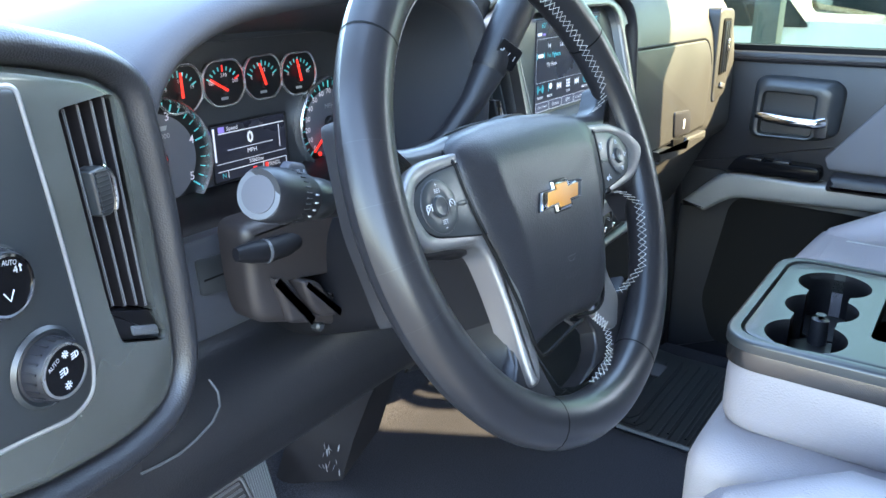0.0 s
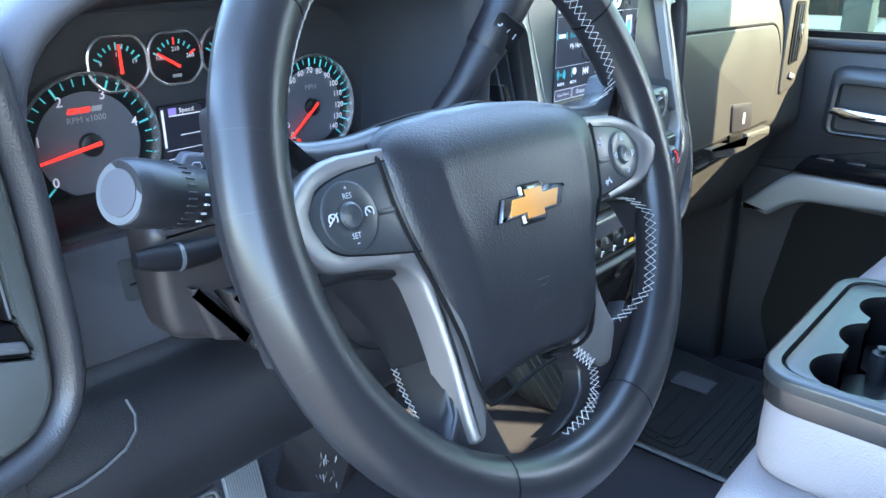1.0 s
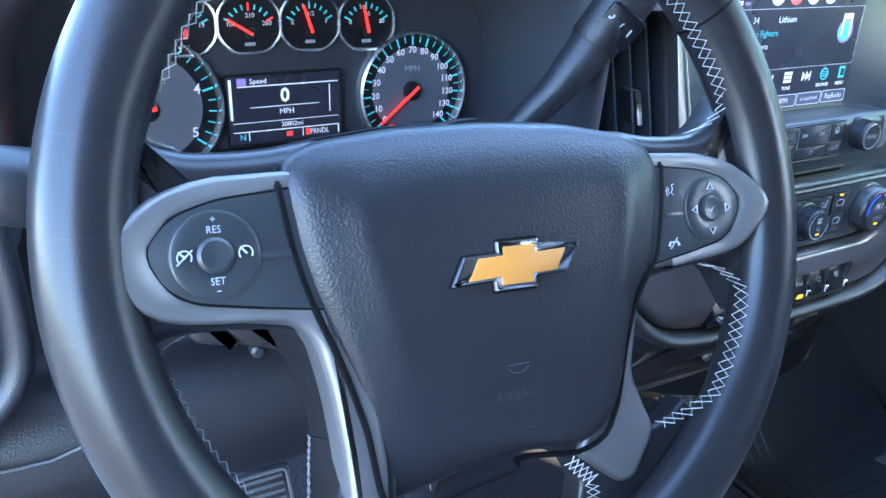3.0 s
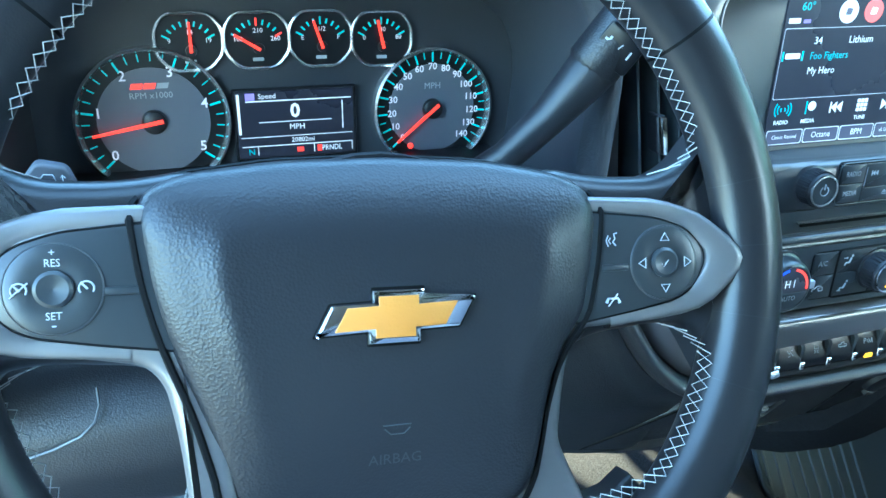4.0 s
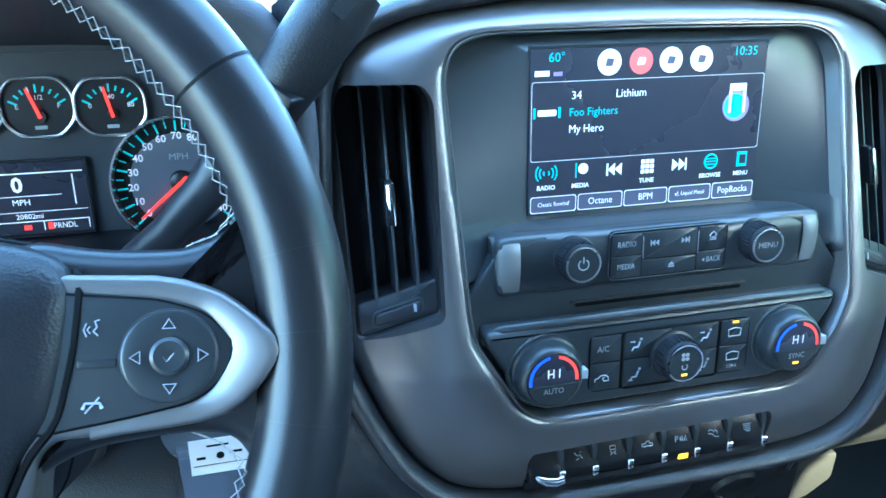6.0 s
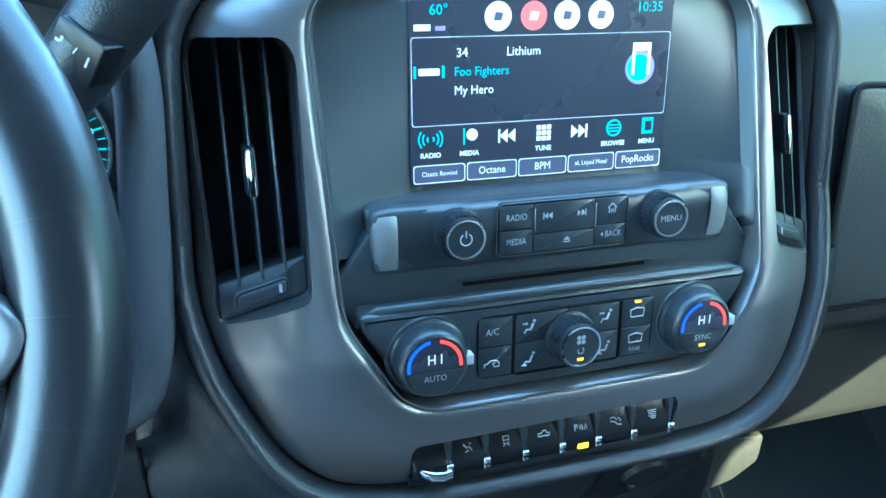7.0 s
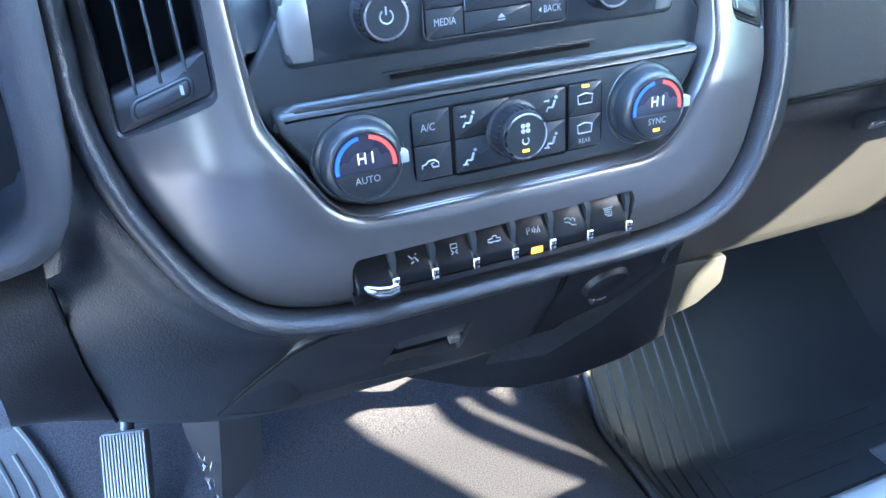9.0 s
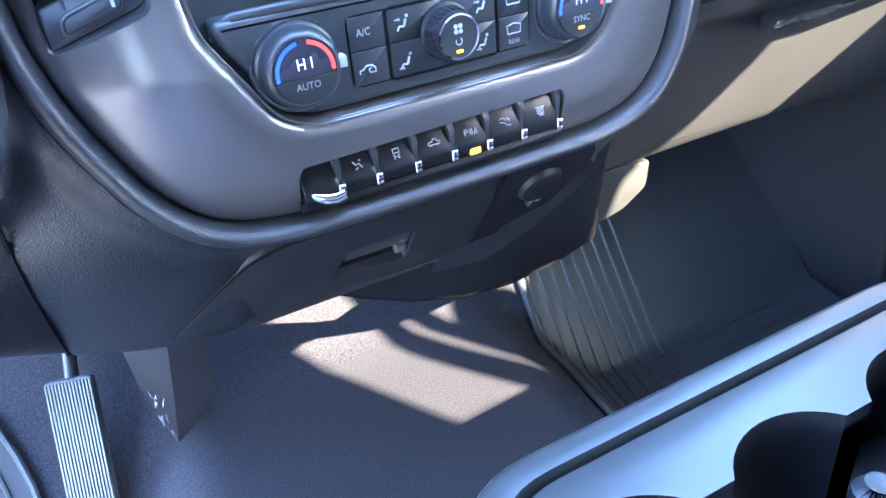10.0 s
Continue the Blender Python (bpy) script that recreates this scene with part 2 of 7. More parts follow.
def block(x0, y0, z0, x1, y1, z1, bevel=0.0, seg=2, bm=None):
    bm = bm or bmesh.new()
    made = bmesh.ops.create_cube(bm, size=1)["verts"]
    for v in made:
        v.co = Vector((x0 + (v.co.x + 0.5) * (x1 - x0), y0 + (v.co.y + 0.5) * (y1 - y0), z0 + (v.co.z + 0.5) * (z1 - z0)))
    if bevel:
        edges = list({e for v in made for e in v.link_edges})
        bmesh.ops.bevel(bm, geom=edges, offset=bevel, segments=seg, profile=0.6, affect="EDGES")
    return bm


def text(body, size, mat, parent, at, name="lettering", bold=0.0, align="CENTER", wide=1.0):
    cu = bpy.data.curves.new(name, "FONT")
    cu.body, cu.size, cu.align_x, cu.align_y, cu.offset, cu.resolution_u = body, size, align, "CENTER", bold, 2
    tmp = new(name, cu)
    me = bpy.data.meshes.new_from_object(tmp.evaluated_get(bpy.context.evaluated_depsgraph_get()))
    bpy.data.objects.remove(tmp)
    bpy.data.curves.remove(cu)
    me.materials.clear()
    me.materials.append(M[mat])
    ob = new(name, me)
    ob.parent, ob.matrix_basis = parent, at @ Matrix.Diagonal((wide, 1, 1, 1))
    return ob


def carve(ob, bm):
    """Cut a shape, given in the object's own space, out of its mesh."""
    me = bpy.data.meshes.new("cutter")
    bmesh.ops.recalc_face_normals(bm, faces=bm.faces)
    bm.to_mesh(me)
    bm.free()
    tool = new("cutter", me)
    tool.matrix_basis = Matrix.Identity(4)
    keep, keep_parent = ob.matrix_basis.copy(), ob.parent
    ob.parent, ob.matrix_basis = None, Matrix.Identity(4)
    cut = ob.modifiers.new("cut", "BOOLEAN")
    cut.operation, cut.object, cut.solver = "DIFFERENCE", tool, "EXACT"
    bpy.context.view_layer.update()
    done = bpy.data.meshes.new_from_object(ob.evaluated_get(bpy.context.evaluated_depsgraph_get()))
    ob.modifiers.clear()
    old, ob.data = ob.data, done
    done.name = ob.name
    bpy.data.meshes.remove(old)
    bpy.data.objects.remove(tool)
    bpy.data.meshes.remove(me)
    ob.parent, ob.matrix_basis = keep_parent, keep
    return ob


def T(u, v, w=0.0, rz=0.0, rx=0.0, ry=0.0):
    return pose(u, v, w, rx, ry, rz)


def ray_loop(outline, centre, n):
    """The star-shaped outline, met by n rays from its centre."""
    out = []
    for k in range(n):
        a = 2 * math.pi * k / n
        d = Vector((math.cos(a), math.sin(a)))
        best = 0
        for i in range(len(outline)):
            p, q = Vector(outline[i - 1]) - centre, Vector(outline[i]) - centre
            e = q - p
            den = d.x * e.y - d.y * e.x
            if abs(den) < 1e-12:
                continue
            r, s = (p.x * e.y - p.y * e.x) / den, (p.x * d.y - p.y * d.x) / den
            if -1e-6 <= s <= 1 + 1e-6 and r > best:
                best = r
        out.append(centre + d * best)
    return out

# ---- the cab: shell, ground and what stands outside ----
ground = bmesh.new()
bmesh.ops.create_grid(ground, x_segments=1, y_segments=1, size=400)
tagged(link("ground", ground, "tarmac", at=pose(0, 0, -0.85)), "pale dusty tarmac of a sunny car lot", "ground", kind="structure")


def floor_z(x, y):
    """The carpet: a hump along the middle, wells either side, and the toe board ahead."""
    a = min(1, max(0, (abs(x) - 0.20) / 0.14))
    a = a * a * (3 - 2 * a)
    base = -0.11 * a
    rise = max(0.0, y - (0.80 - 0.14 * a))
    return base + rise * 0.85


bm = bmesh.new()
nx, ny = 64, 50
rows = []
for j in range(ny + 1):
    y = -1.3 + 2.35 * j / ny
    rows.append([(-0.80 + 1.6 * i / nx, y, floor_z(-0.80 + 1.6 * i / nx, y)) for i in range(nx + 1)])
tagged(link("floor", strips(rows), "carpet"), "charcoal cut-pile carpet over the cab floor and hump", "floor", kind="structure")

# under-floor and outer body closing the cab
body = link("cab_floor_pan", block(-0.84, -1.35, -0.30, 0.88, 1.3, -0.16), "dark")
tagged(body, "dark steel floor pan under the carpet", "floor pan", kind="structure")
tagged(link("firewall", block(-0.84, 1.03, -0.2, 0.88, 1.10, 0.72), "dark"), "dark firewall behind the dashboard", "wall", kind="structure")
tagged(link("wall_rear", block(-0.84, -1.35, -0.16, 0.88, -1.28, 1.20), "headliner"), "grey rear wall of the cab", "wall", kind="structure")
roof = link("ceiling", block(-0.84, -1.30, 1.17, 0.88, 0.12, 1.24, 0.02), "headliner")
tagged(roof, "pale grey fabric headliner", "ceiling", kind="structure")
tagged(link("wall_rear_left", block(-0.86, -1.30, -0.16, -0.80, -0.30, 1.18), "headliner"), "grey pillar and rear side of the cab", "wall", kind="structure")
kick = link("kick_panel", block(0.772, 0.545, -0.15, 0.822, 1.03, 0.60, 0.02, 3), "column")
tagged(kick, "dark plastic kick panel beside the passenger footwell", "wall", kind="structure")
side = link("wall_right", block(0.83, -1.30, -0.16, 0.845, 1.05, 1.18), "body")
SIDE = pose(0, 0, 0, 90, 0, 90)
# besides the window, ragged edges and two extra cuts are added to shape the sunlight inside
for hole in ([(0.52, 0.605), (0.52, 0.86), (0.38, 1.11), (-0.25, 1.12), (-0.235, 0.985), (-0.16, 0.925), (-0.13, 0.875), (-0.19, 0.862), (-0.29, 0.90), (-0.325, 0.88), (-0.325, 0.80), (-0.20, 0.79), (-0.12, 0.68), (-0.10, 0.605)], [(-0.392, 0.735), (-0.368, 0.730), (-0.362, 0.83), (-0.357, 0.90), (-0.400, 0.90), (-0.408, 0.84)], [(-0.452, 0.765), (-0.462, 0.86), (-0.462, 0.90), (-0.410, 0.950), (-0.410, 1.13), (-0.60, 1.14), (-0.620, 1.01), (-0.640, 0.92), (-0.542, 0.851)]):
    bm = slab(rounded(hole, 0.012), 0.7, 1.0)
    bm.transform(SIDE)
    carve(side, bm)
tagged(side, "painted door shell with window opening and added cuts that shape the sun patches", "wall", kind="structure")
window = thing("window_1", pose(0.838, 0.095, 0.87), "lightly tinted passenger door window, shut", "window", kind="structure")
pane = link("pane", block(-0.002, -0.43, -0.27, 0.002, 0.43, 0.27), "tinted", window)
pane.visible_shadow = False
for sgn, nm in ((-1, "pillar_left"), (1, "pillar_right")):
    x = 0.80 * sgn
    bm = tube([(x, 0.98, 0.66), (x * 0.97, 0.60, 0.95), (x * 0.93, 0.12, 1.19)], [0.05, 0.045, 0.045], 10, flat=0.6)
    tagged(link(nm, bm, "headliner"), "pale grey windscreen pillar trim", "pillar", kind="structure")
screen_top = link("header_rail", block(-0.80, 0.06, 1.14, 0.80, 0.16, 1.20, 0.02), "headliner")
tagged(screen_top, "pale header rail above the windscreen", "rail", kind="structure")
bm = strips([[(-0.78, 1.02, 0.70), (0.78, 1.02, 0.70)], [(-0.74, 0.14, 1.17), (0.74, 0.14, 1.17)]])
ws = link("window_2", bm, "pane")
ws.visible_shadow = False
tagged(ws, "clear raked windscreen", "windscreen", kind="structure")
tagged(link("bonnet", block(-0.85, 1.12, 0.40, 0.90, 2.5, 0.60, 0.08, 4), "body"), "white bonnet of the truck ahead of the windscreen", "bonnet")
tagged(link("door_sill", block(-0.88, -0.42, -0.2, -0.80, 1.05, -0.05, 0.02), "dark"), "dark scuffed driver door sill", "sill", kind="structure")


# ---- parked vehicles and posts beyond the passenger window ----
def wheel_of(parent, x, y, z, r=0.36):
    w = link("wheel", lathe([(0.12, -0.11), (r - 0.03, -0.12), (r, -0.08), (r, 0.08), (r - 0.03, 0.12), (r - 0.10, 0.12), (r - 0.12, 0.09), (0.06, 0.07), (0, 0.07)], 28), "tyre", parent, pose(x, y, z, 0, 90, 0))
    link("rim", lathe([(r - 0.13, 0.09), (r - 0.14, 0.10), (0.08, 0.085), (0.05, 0.11), (0, 0.11)], 20), "bright", w)


def car(at, mat, label, length=4.6, height=1.45, boxy=False):
    c = thing("parked_car", at, label, "car", "cars parked outside")
    h = length / 2
    if boxy:
        prof = [(-h, 0.45), (-h, 1.0), (-h * 0.35, 1.05), (-h * 0.30, height), (h * 0.95, height), (h, 1.0), (h, 0.45)]
    else:
        prof = [(-h, 0.40), (-h, 0.78), (-h * 0.50, 0.95), (-h * 0.20, height), (h * 0.40, height), (h * 0.80, 1.0), (h, 0.95), (h, 0.40)]
    bm = slab(rounded(prof, 0.12), -0.85, 0.85, 0.12, 3)
    shell = link("body", bm, mat, c, pose(0, 0, 0, 90, 0, 90))
    glass = [(-h * 0.42, 0.98), (-h * 0.17, height - 0.08), (h * 0.38, height - 0.08), (h * 0.68, 1.0)]
    for s in (-1, 1):
        link("side_window", slab(rounded(glass, 0.06), -0.01, 0.01), "glass_dark", c, pose(s * 0.86, 0, 0, 90, 0, 90))
        for y in (-h * 0.62, h * 0.62):
            wheel_of(c, s * 0.78, y, 0.36)
        link("headlight", block(-0.16, -0.03, -0.07, 0.16, 0.03, 0.07, 0.02), "chrome", c, pose(s * 0.62, -h, 0.68))
        link("mirror", block(-0.10, -0.05, -0.07, 0.10, 0.05, 0.07, 0.03), mat, c, pose(s * 0.98, -h * 0.30, 1.0))
    link("windscreen", block(-0.68, -0.01, -0.28, 0.68, 0.01, 0.28, 0.008), "glass_dark", c, pose(0, -h * 0.36, height - 0.25, -58 if not boxy else -20))
    link("grille", block(-0.45, -0.03, -0.10, 0.45, 0.03, 0.10, 0.02), "dark", c, pose(0, -h, 0.62))
    return c


car(pose(9.0, 2.9, -0.85, 0, 0, 4), "body", "white pickup truck parked on the lot", 5.4, 1.85, True)
car(pose(6.4, -1.32, -0.85, 0, 0, 184), "grey_car", "silver-grey saloon car parked on the lot", 4.6, 1.45)
car(pose(11.5, -3.5, -0.85, 0, 0, 90), "body", "white van parked further off", 5.2, 2.0, True)
post = thing("canopy_post", pose(3.9, 1.125, -0.85), "blue-grey painted steel canopy post", "post")
link("shaft", block(-0.07, -0.07, 0, 0.07, 0.07, 4.2, 0.01), "blue_post", post)
link("base_plate", block(-0.13, -0.13, 0, 0.13, 0.13, 0.02, 0.005), "dark", post)
hall = thing("showroom", pose(22, 4, -0.85), "long low white showroom building", "building")
link("wall", block(-2, -16, 0, 2, 16, 4.2, 0.03), "hall", hall)
link("roof", block(-2.4, -16.4, 4.2, 2.4, 16.4, 4.6, 0.05), "blue_post", hall)
for k in range(8):
    link("shop_window", block(-2.05, -15 + 3.9 * k, 0.4, -1.98, -12.2 + 3.9 * k, 3.2, 0.02), "glass_dark", hall)

# ---- the centre stack: u = x, v = z - 0.58, w = 0.395 - y ----
stack = thing("centre_stack", pose(0, 0.395, 0.58, 90), "satin pewter centre stack with touch screen, radio and climate controls", "centre stack")
half_in = [(0.0, 0.143), (0.118, 0.142), (0.138, 0.136), (0.146, 0.118), (0.141, -0.030), (0.139, -0.045), (0.109, -0.094), (0.092, -0.103), (0.0, -0.103)]
half_out = [(0.0, 0.163), (0.09, 0.161), (0.160, 0.152), (0.196, 0.138), (0.213, 0.112), (0.219, -0.035), (0.207, -0.078), (0.180, -0.128), (0.152, -0.152), (0.115, -0.160), (0.0, -0.160)]


def both(half):
    return [Vector(p) for p in half] + [Vector((-x, z)) for x, z in reversed(half[1:-1])]


MID, RAYS = Vector((0, 0.0)), 320
ring_in, ring_out = ray_loop(rounded(both(half_in), 0.012), MID, RAYS), ray_loop(rounded(both(half_out), 0.02), MID, RAYS)


def depth_out(p):
    """How far the pewter panel sweeps away from the driver at its rim."""
    d = 0.044 * min(1, abs(p.x) / 0.21) ** 2.2 * (1 - 0.7 * min(1, max(0, p.y / 0.13)))
    up = 0.018 * min(1, max(0, p.y / 0.16)) ** 3
    s = min(1, max(0, (-0.02 - p.y) / 0.13))
    s = s * s * (3 - 2 * s)
    return math.hypot(d * (1 - 0.45 * s), up) + 0.010 * s * max(0, 1 - (p.x / 0.16) ** 2)


def lean(v):
    """The upper stack leans away from the cabin."""
    return 0.27 * max(0.0, v + 0.065)


def between(s, w_shift=0.0):
    out = []
    for a, b in zip(ring_in, ring_out):
        p = a.lerp(b, s)
        out.append((p.x, p.y, -depth_out(b) * s ** 1.6 + w_shift - lean(p.y)))
    return out


bm = strips([[(p.x * 0.985, p.y * 0.985, -0.05 - lean(p.y)) for p in ring_in], [(p.x, p.y, -0.004 - lean(p.y)) for p in ring_in], between(0.03, 0.0), between(0.07, 0.0015), *[between(0.07 + 0.88 * k / 10, 0.0015 + 0.0028 * math.sin(math.pi * k / 10)) for k in range(1, 10)], between(0.95, 0.001), between(0.985, -0.0008), between(1.0, -0.004),
             [(p.x, p.y, -depth_out(p) - 0.06 - lean(p.y)) for p in ring_out], [(p.x * 0.985, p.y * 0.985, -depth_out(p) - 0.06 - lean(p.y)) for p in ring_in]], closed=True)
# close the back so that the shape is solid
bm.verts.ensure_lookup_table()
count = len(bm.verts) // RAYS
lo, hi = bm.verts[(count - 1) * RAYS:count * RAYS], bm.verts[0:RAYS]
for i in range(RAYS):
    bm.faces.new((lo[i - 1], lo[i], hi[i], hi[i - 1]))
surround = link("surround", bm, "silver", stack, label="satin pewter painted surround")
VENT = rounded([(-0.1565, -0.029), (-0.2085, -0.0475), (-0.2125, 0.10), (-0.2080, 0.113), (-0.160, 0.113), (-0.1535, 0.103)], 0.006)
for sgn in (-1, 1):
    carve(surround, slab([(p[0] * -sgn, p[1]) for p in VENT], -0.2, 0.03))
surround.data.set_sharp_from_angle(angle=radians(38))
link("chrome_line", tube([(p.x * 0.997, p.y * 0.997, 0.0005 - lean(p.y)) for p in ring_in], 0.0007, 6, closed=True), "silver", stack, label="thin bright trim line")

# padded border round the surround
def border(ring, depth, grow, parent, mat="grain", label="padded grained vinyl border"):
    rows = []
    for off, w in ((0.0, -0.010), (0.0008, 0.000), (0.0022, 0.0055), (0.0045, 0.0095), (0.0075, 0.0122), (0.011, 0.0138), (0.0145, 0.0138), (0.018, 0.0122), (0.021, 0.0090), (0.0238, 0.0040), (0.026, -0.0030), (0.0275, -0.012), (0.029, -0.06)):
        row = []
        n = len(ring)
        for i, p in enumerate(ring):
            t = (ring[(i + 1) % n] - ring[i - 1]).normalized()
            o = p + Vector((t.y, -t.x)) * off * grow
            row.append((o.x, o.y, -depth(p) + w))
        rows.append(row)
    return link("padded_border", strips(rows, closed=True), mat, parent, label=label)


border(ring_out, lambda p: depth_out(p) + lean(p.y), 0.62, stack)

# the sunken panel behind the screen, then the block that carries radio and climate controls
SCR = [(-0.087, 0.022), (0.087, 0.022), (0.087, 0.131), (-0.087, 0.131)]
scr_ring = ray_loop([(x * 1.02, 0.0765 + (z - 0.0765) * 1.04) for x, z in SCR], Vector((0, 0.0765)), RAYS)
up_in = ray_loop([tuple(p) for p in ring_in if p.y > -0.036] + [(-0.13, -0.038), (0.13, -0.038)], Vector((0, 0.0765)), RAYS)


def span2(a, b, n):
    return [a + (b - a) * k / n for k in range(n + 1)]


def low_end(p):
    """The lower edge of the recess runs under the control panel."""
    f = min(1, max(0, (-0.012 - p.y) / 0.014))
    return 0.05 * f * f


link("screen_recess", strips([[(p.x, p.y, -0.004 - lean(p.y) - low_end(p)) for p in up_in], [(p.x * 0.97, 0.0765 + (p.y - 0.0765) * 0.96, -0.012 - lean(p.y) - low_end(p)) for p in up_in], [(p.x, p.y if p.y > 0.06 else 0.06 + (p.y - 0.06) * 1.9, -0.0545 + 0.26 * max(0, 0.016 - p.y if p.y > 0.06 else 0.016 - 0.06 - (p.y - 0.06) * 1.9)) for p in scr_ring], [(p.x * 0.9, 0.0765 + (p.y - 0.0765) * 0.9, -0.056) for p in scr_ring]], closed=True), "panel", stack, label="charcoal plastic recess round the screen")
low = [(-0.1150, 0.012), (-0.1330, -0.012)] + [(p.x * 0.999, p.y * 0.999) for p in ring_in if p.y < -0.022] + [(0.1330, -0.012), (0.1150, 0.012)]
link("control_panel", slab(low, -0.07, -0.024, 0.003, 3), "panel", stack, label="charcoal plastic control panel")

scr = link("touch_screen", slab(box2(-0.087, 0.022, 0.087, 0.131, 0.002), -0.062, -0.0535), "lcd", stack, label="lit touch screen showing the radio page")
Z = -0.0532


def bar(x0, z0, x1, z1, mat, parent=scr, w=Z, name="bar", r=0.0):
    return link(name, slab(box2(x0, z0, x1, z1, r), w - 0.0002, w), mat, parent)


def frame2(x0, z0, x1, z1, mat, parent=scr, w=Z, t=0.0005, r=0.002):
    out, inn = box2(x0, z0, x1, z1, r), box2(x0 + t, z0 + t, x1 - t, z1 - t, r)
    bm = bmesh.new()
    a, b = [bm.verts.new((*p, w)) for p in out], [bm.verts.new((*p, w)) for p in inn]
    for i in range(len(a)):
        bm.faces.new((a[i - 1], a[i], b[i], b[i - 1]))
    return link("outline", bm, mat, parent)


text("60°", 0.0085, "lcd_blue", scr, T(-0.069, 0.1255, Z))
text("10:35", 0.0085, "lcd_blue", scr, T(0.070, 0.1255, Z))
bar(-0.084, 0.114, -0.074, 0.1175, "lcd_white")
bar(-0.071, 0.114, -0.065, 0.1165, "lcd_violet")
for x, m2 in ((-0.032, "lcd_white"), (-0.009, "lcd_red"), (0.013, "lcd_white"), (0.036, "lcd_white")):
    link("icon", slab(circle2(0.0085, 28, x, 0.1215), Z - 0.0002, Z), m2, scr)
    link("icon", slab(rounded([(x - 0.003, 0.1190), (x + 0.0022, 0.1190), (x + 0.0034, 0.1235), (x - 0.0018, 0.1242)], 0.0008), Z, Z + 0.0001), "lcd_grey" if m2 == "lcd_white" else "lcd_white", scr)
frame2(-0.086, 0.0585, 0.0865, 0.1105, "lcd_white", t=0.0003)
text("34", 0.0075, "lcd_white", scr, T(-0.0545, 0.101, Z))
text("Lithium", 0.0075, "lcd_white", scr, T(-0.015, 0.101, Z))
text("Foo Fighters", 0.0075, "lcd_blue", scr, T(-0.0595, 0.090, Z), align="LEFT", wide=0.93)
text("My Hero", 0.0075, "lcd_white", scr, T(-0.0595, 0.079, Z), align="LEFT", wide=0.93)
bar(-0.0815, 0.0885, -0.0685, 0.0925, "lcd_white", r=0.001)
bar(-0.0845, 0.087, -0.083, 0.094, "lcd_blue")
bar(-0.067, 0.087, -0.0655, 0.094, "lcd_blue")
link("music_icon", slab(circle2(0.0105, 32, 0.0660, 0.0885), Z - 0.0002, Z), "lcd_violet", scr)
link("music_icon", slab(circle2(0.0085, 32, 0.0650, 0.0885), Z, Z + 0.0001), "lcd_blue", scr)
bar(0.060, 0.099, 0.073, 0.104, "lcd_white", w=Z + 0.0002)
bar(0.060, 0.084, 0.062, 0.100, "lcd_white", w=Z + 0.0002)
bar(0.071, 0.084, 0.073, 0.100, "lcd_white", w=Z + 0.0002)


def tri(x, z, s, parent, mat, w, flip=1, name="arrow"):
    return link(name, slab([(x - s * flip * 0.6, z - s), (x + s * flip * 0.6, z), (x - s * flip * 0.6, z + s)], w - 0.0002, w), mat, parent)


for k, word in enumerate(("RADIO", "MEDIA", "", "TUNE", "", "BROWSE", "MENU")):
    x = -0.0745 + 0.0249 * k
    if word:
        text(word, 0.0043, "lcd_white", scr, T(x, 0.0405, Z), bold=0.0001)
for r in (0.002, 0.005, 0.0075):
    for s in (-1, 1):
        link("wave_icon", tube([(-0.0745 + s * r * math.cos(a / 10), 0.0505 + r * math.sin(a / 10), Z) for a in range(-7, 8, 2)], 0.0005, 4), "lcd_blue", scr)
link("disc_icon", slab(circle2(0.0036, 24, -0.0478, 0.052), Z - 0.0002, Z), "lcd_white", scr)
bar(-0.0535, 0.046, -0.0525, 0.056, "lcd_blue")
for k in (2, 4):
    x, f = -0.0745 + 0.0249 * k, (-1 if k == 2 else 1)
    tri(x - 0.003 * f, 0.050, 0.0042, scr, "lcd_white", Z, f)
    tri(x + 0.0022 * f, 0.050, 0.0042, scr, "lcd_white", Z, f)
    bar(x + 0.0052 * f - 0.0006, 0.0458, x + 0.0052 * f + 0.0006, 0.0542, "lcd_white")
for i in range(3):
    for j in range(3):
        bar(-0.0045 + 0.0035 * i, 0.0455 + 0.0035 * j, -0.0018 + 0.0035 * i, 0.0482 + 0.0035 * j, "lcd_white", name="key_icon")
link("globe_icon", tube([(p.x, p.y, Z) for p in circle2(0.0050, 24, 0.050, 0.0505)], 0.0006, 4, closed=True), "lcd_blue", scr)
for dz in (-0.002, 0.0, 0.002):
    bar(0.0455, 0.0501 + dz, 0.0545, 0.0509 + dz, "lcd_blue", w=Z + 0.0002)
bar(0.071, 0.0455, 0.079, 0.0560, "lcd_blue")
bar(0.073, 0.0475, 0.078, 0.0540, "lcd", w=Z + 0.0002)
for k, word in enumerate(("Classic Rewind", "Octane", "BPM", "xL Liquid Metal", "PopRocks")):
    x = -0.0690 + 0.0346 * k
    bar(x - 0.0165, 0.0235, x + 0.0165, 0.0345, "lcd_grey", r=0.001)
    frame2(x - 0.0167, 0.0233, x + 0.0167, 0.0347, "lcd_white", w=Z + 0.0002)
    text(word, 0.0042 if len(word) > 9 else 0.0068, "lcd_white", scr, T(x, 0.029, Z + 0.0003), wide=0.9)

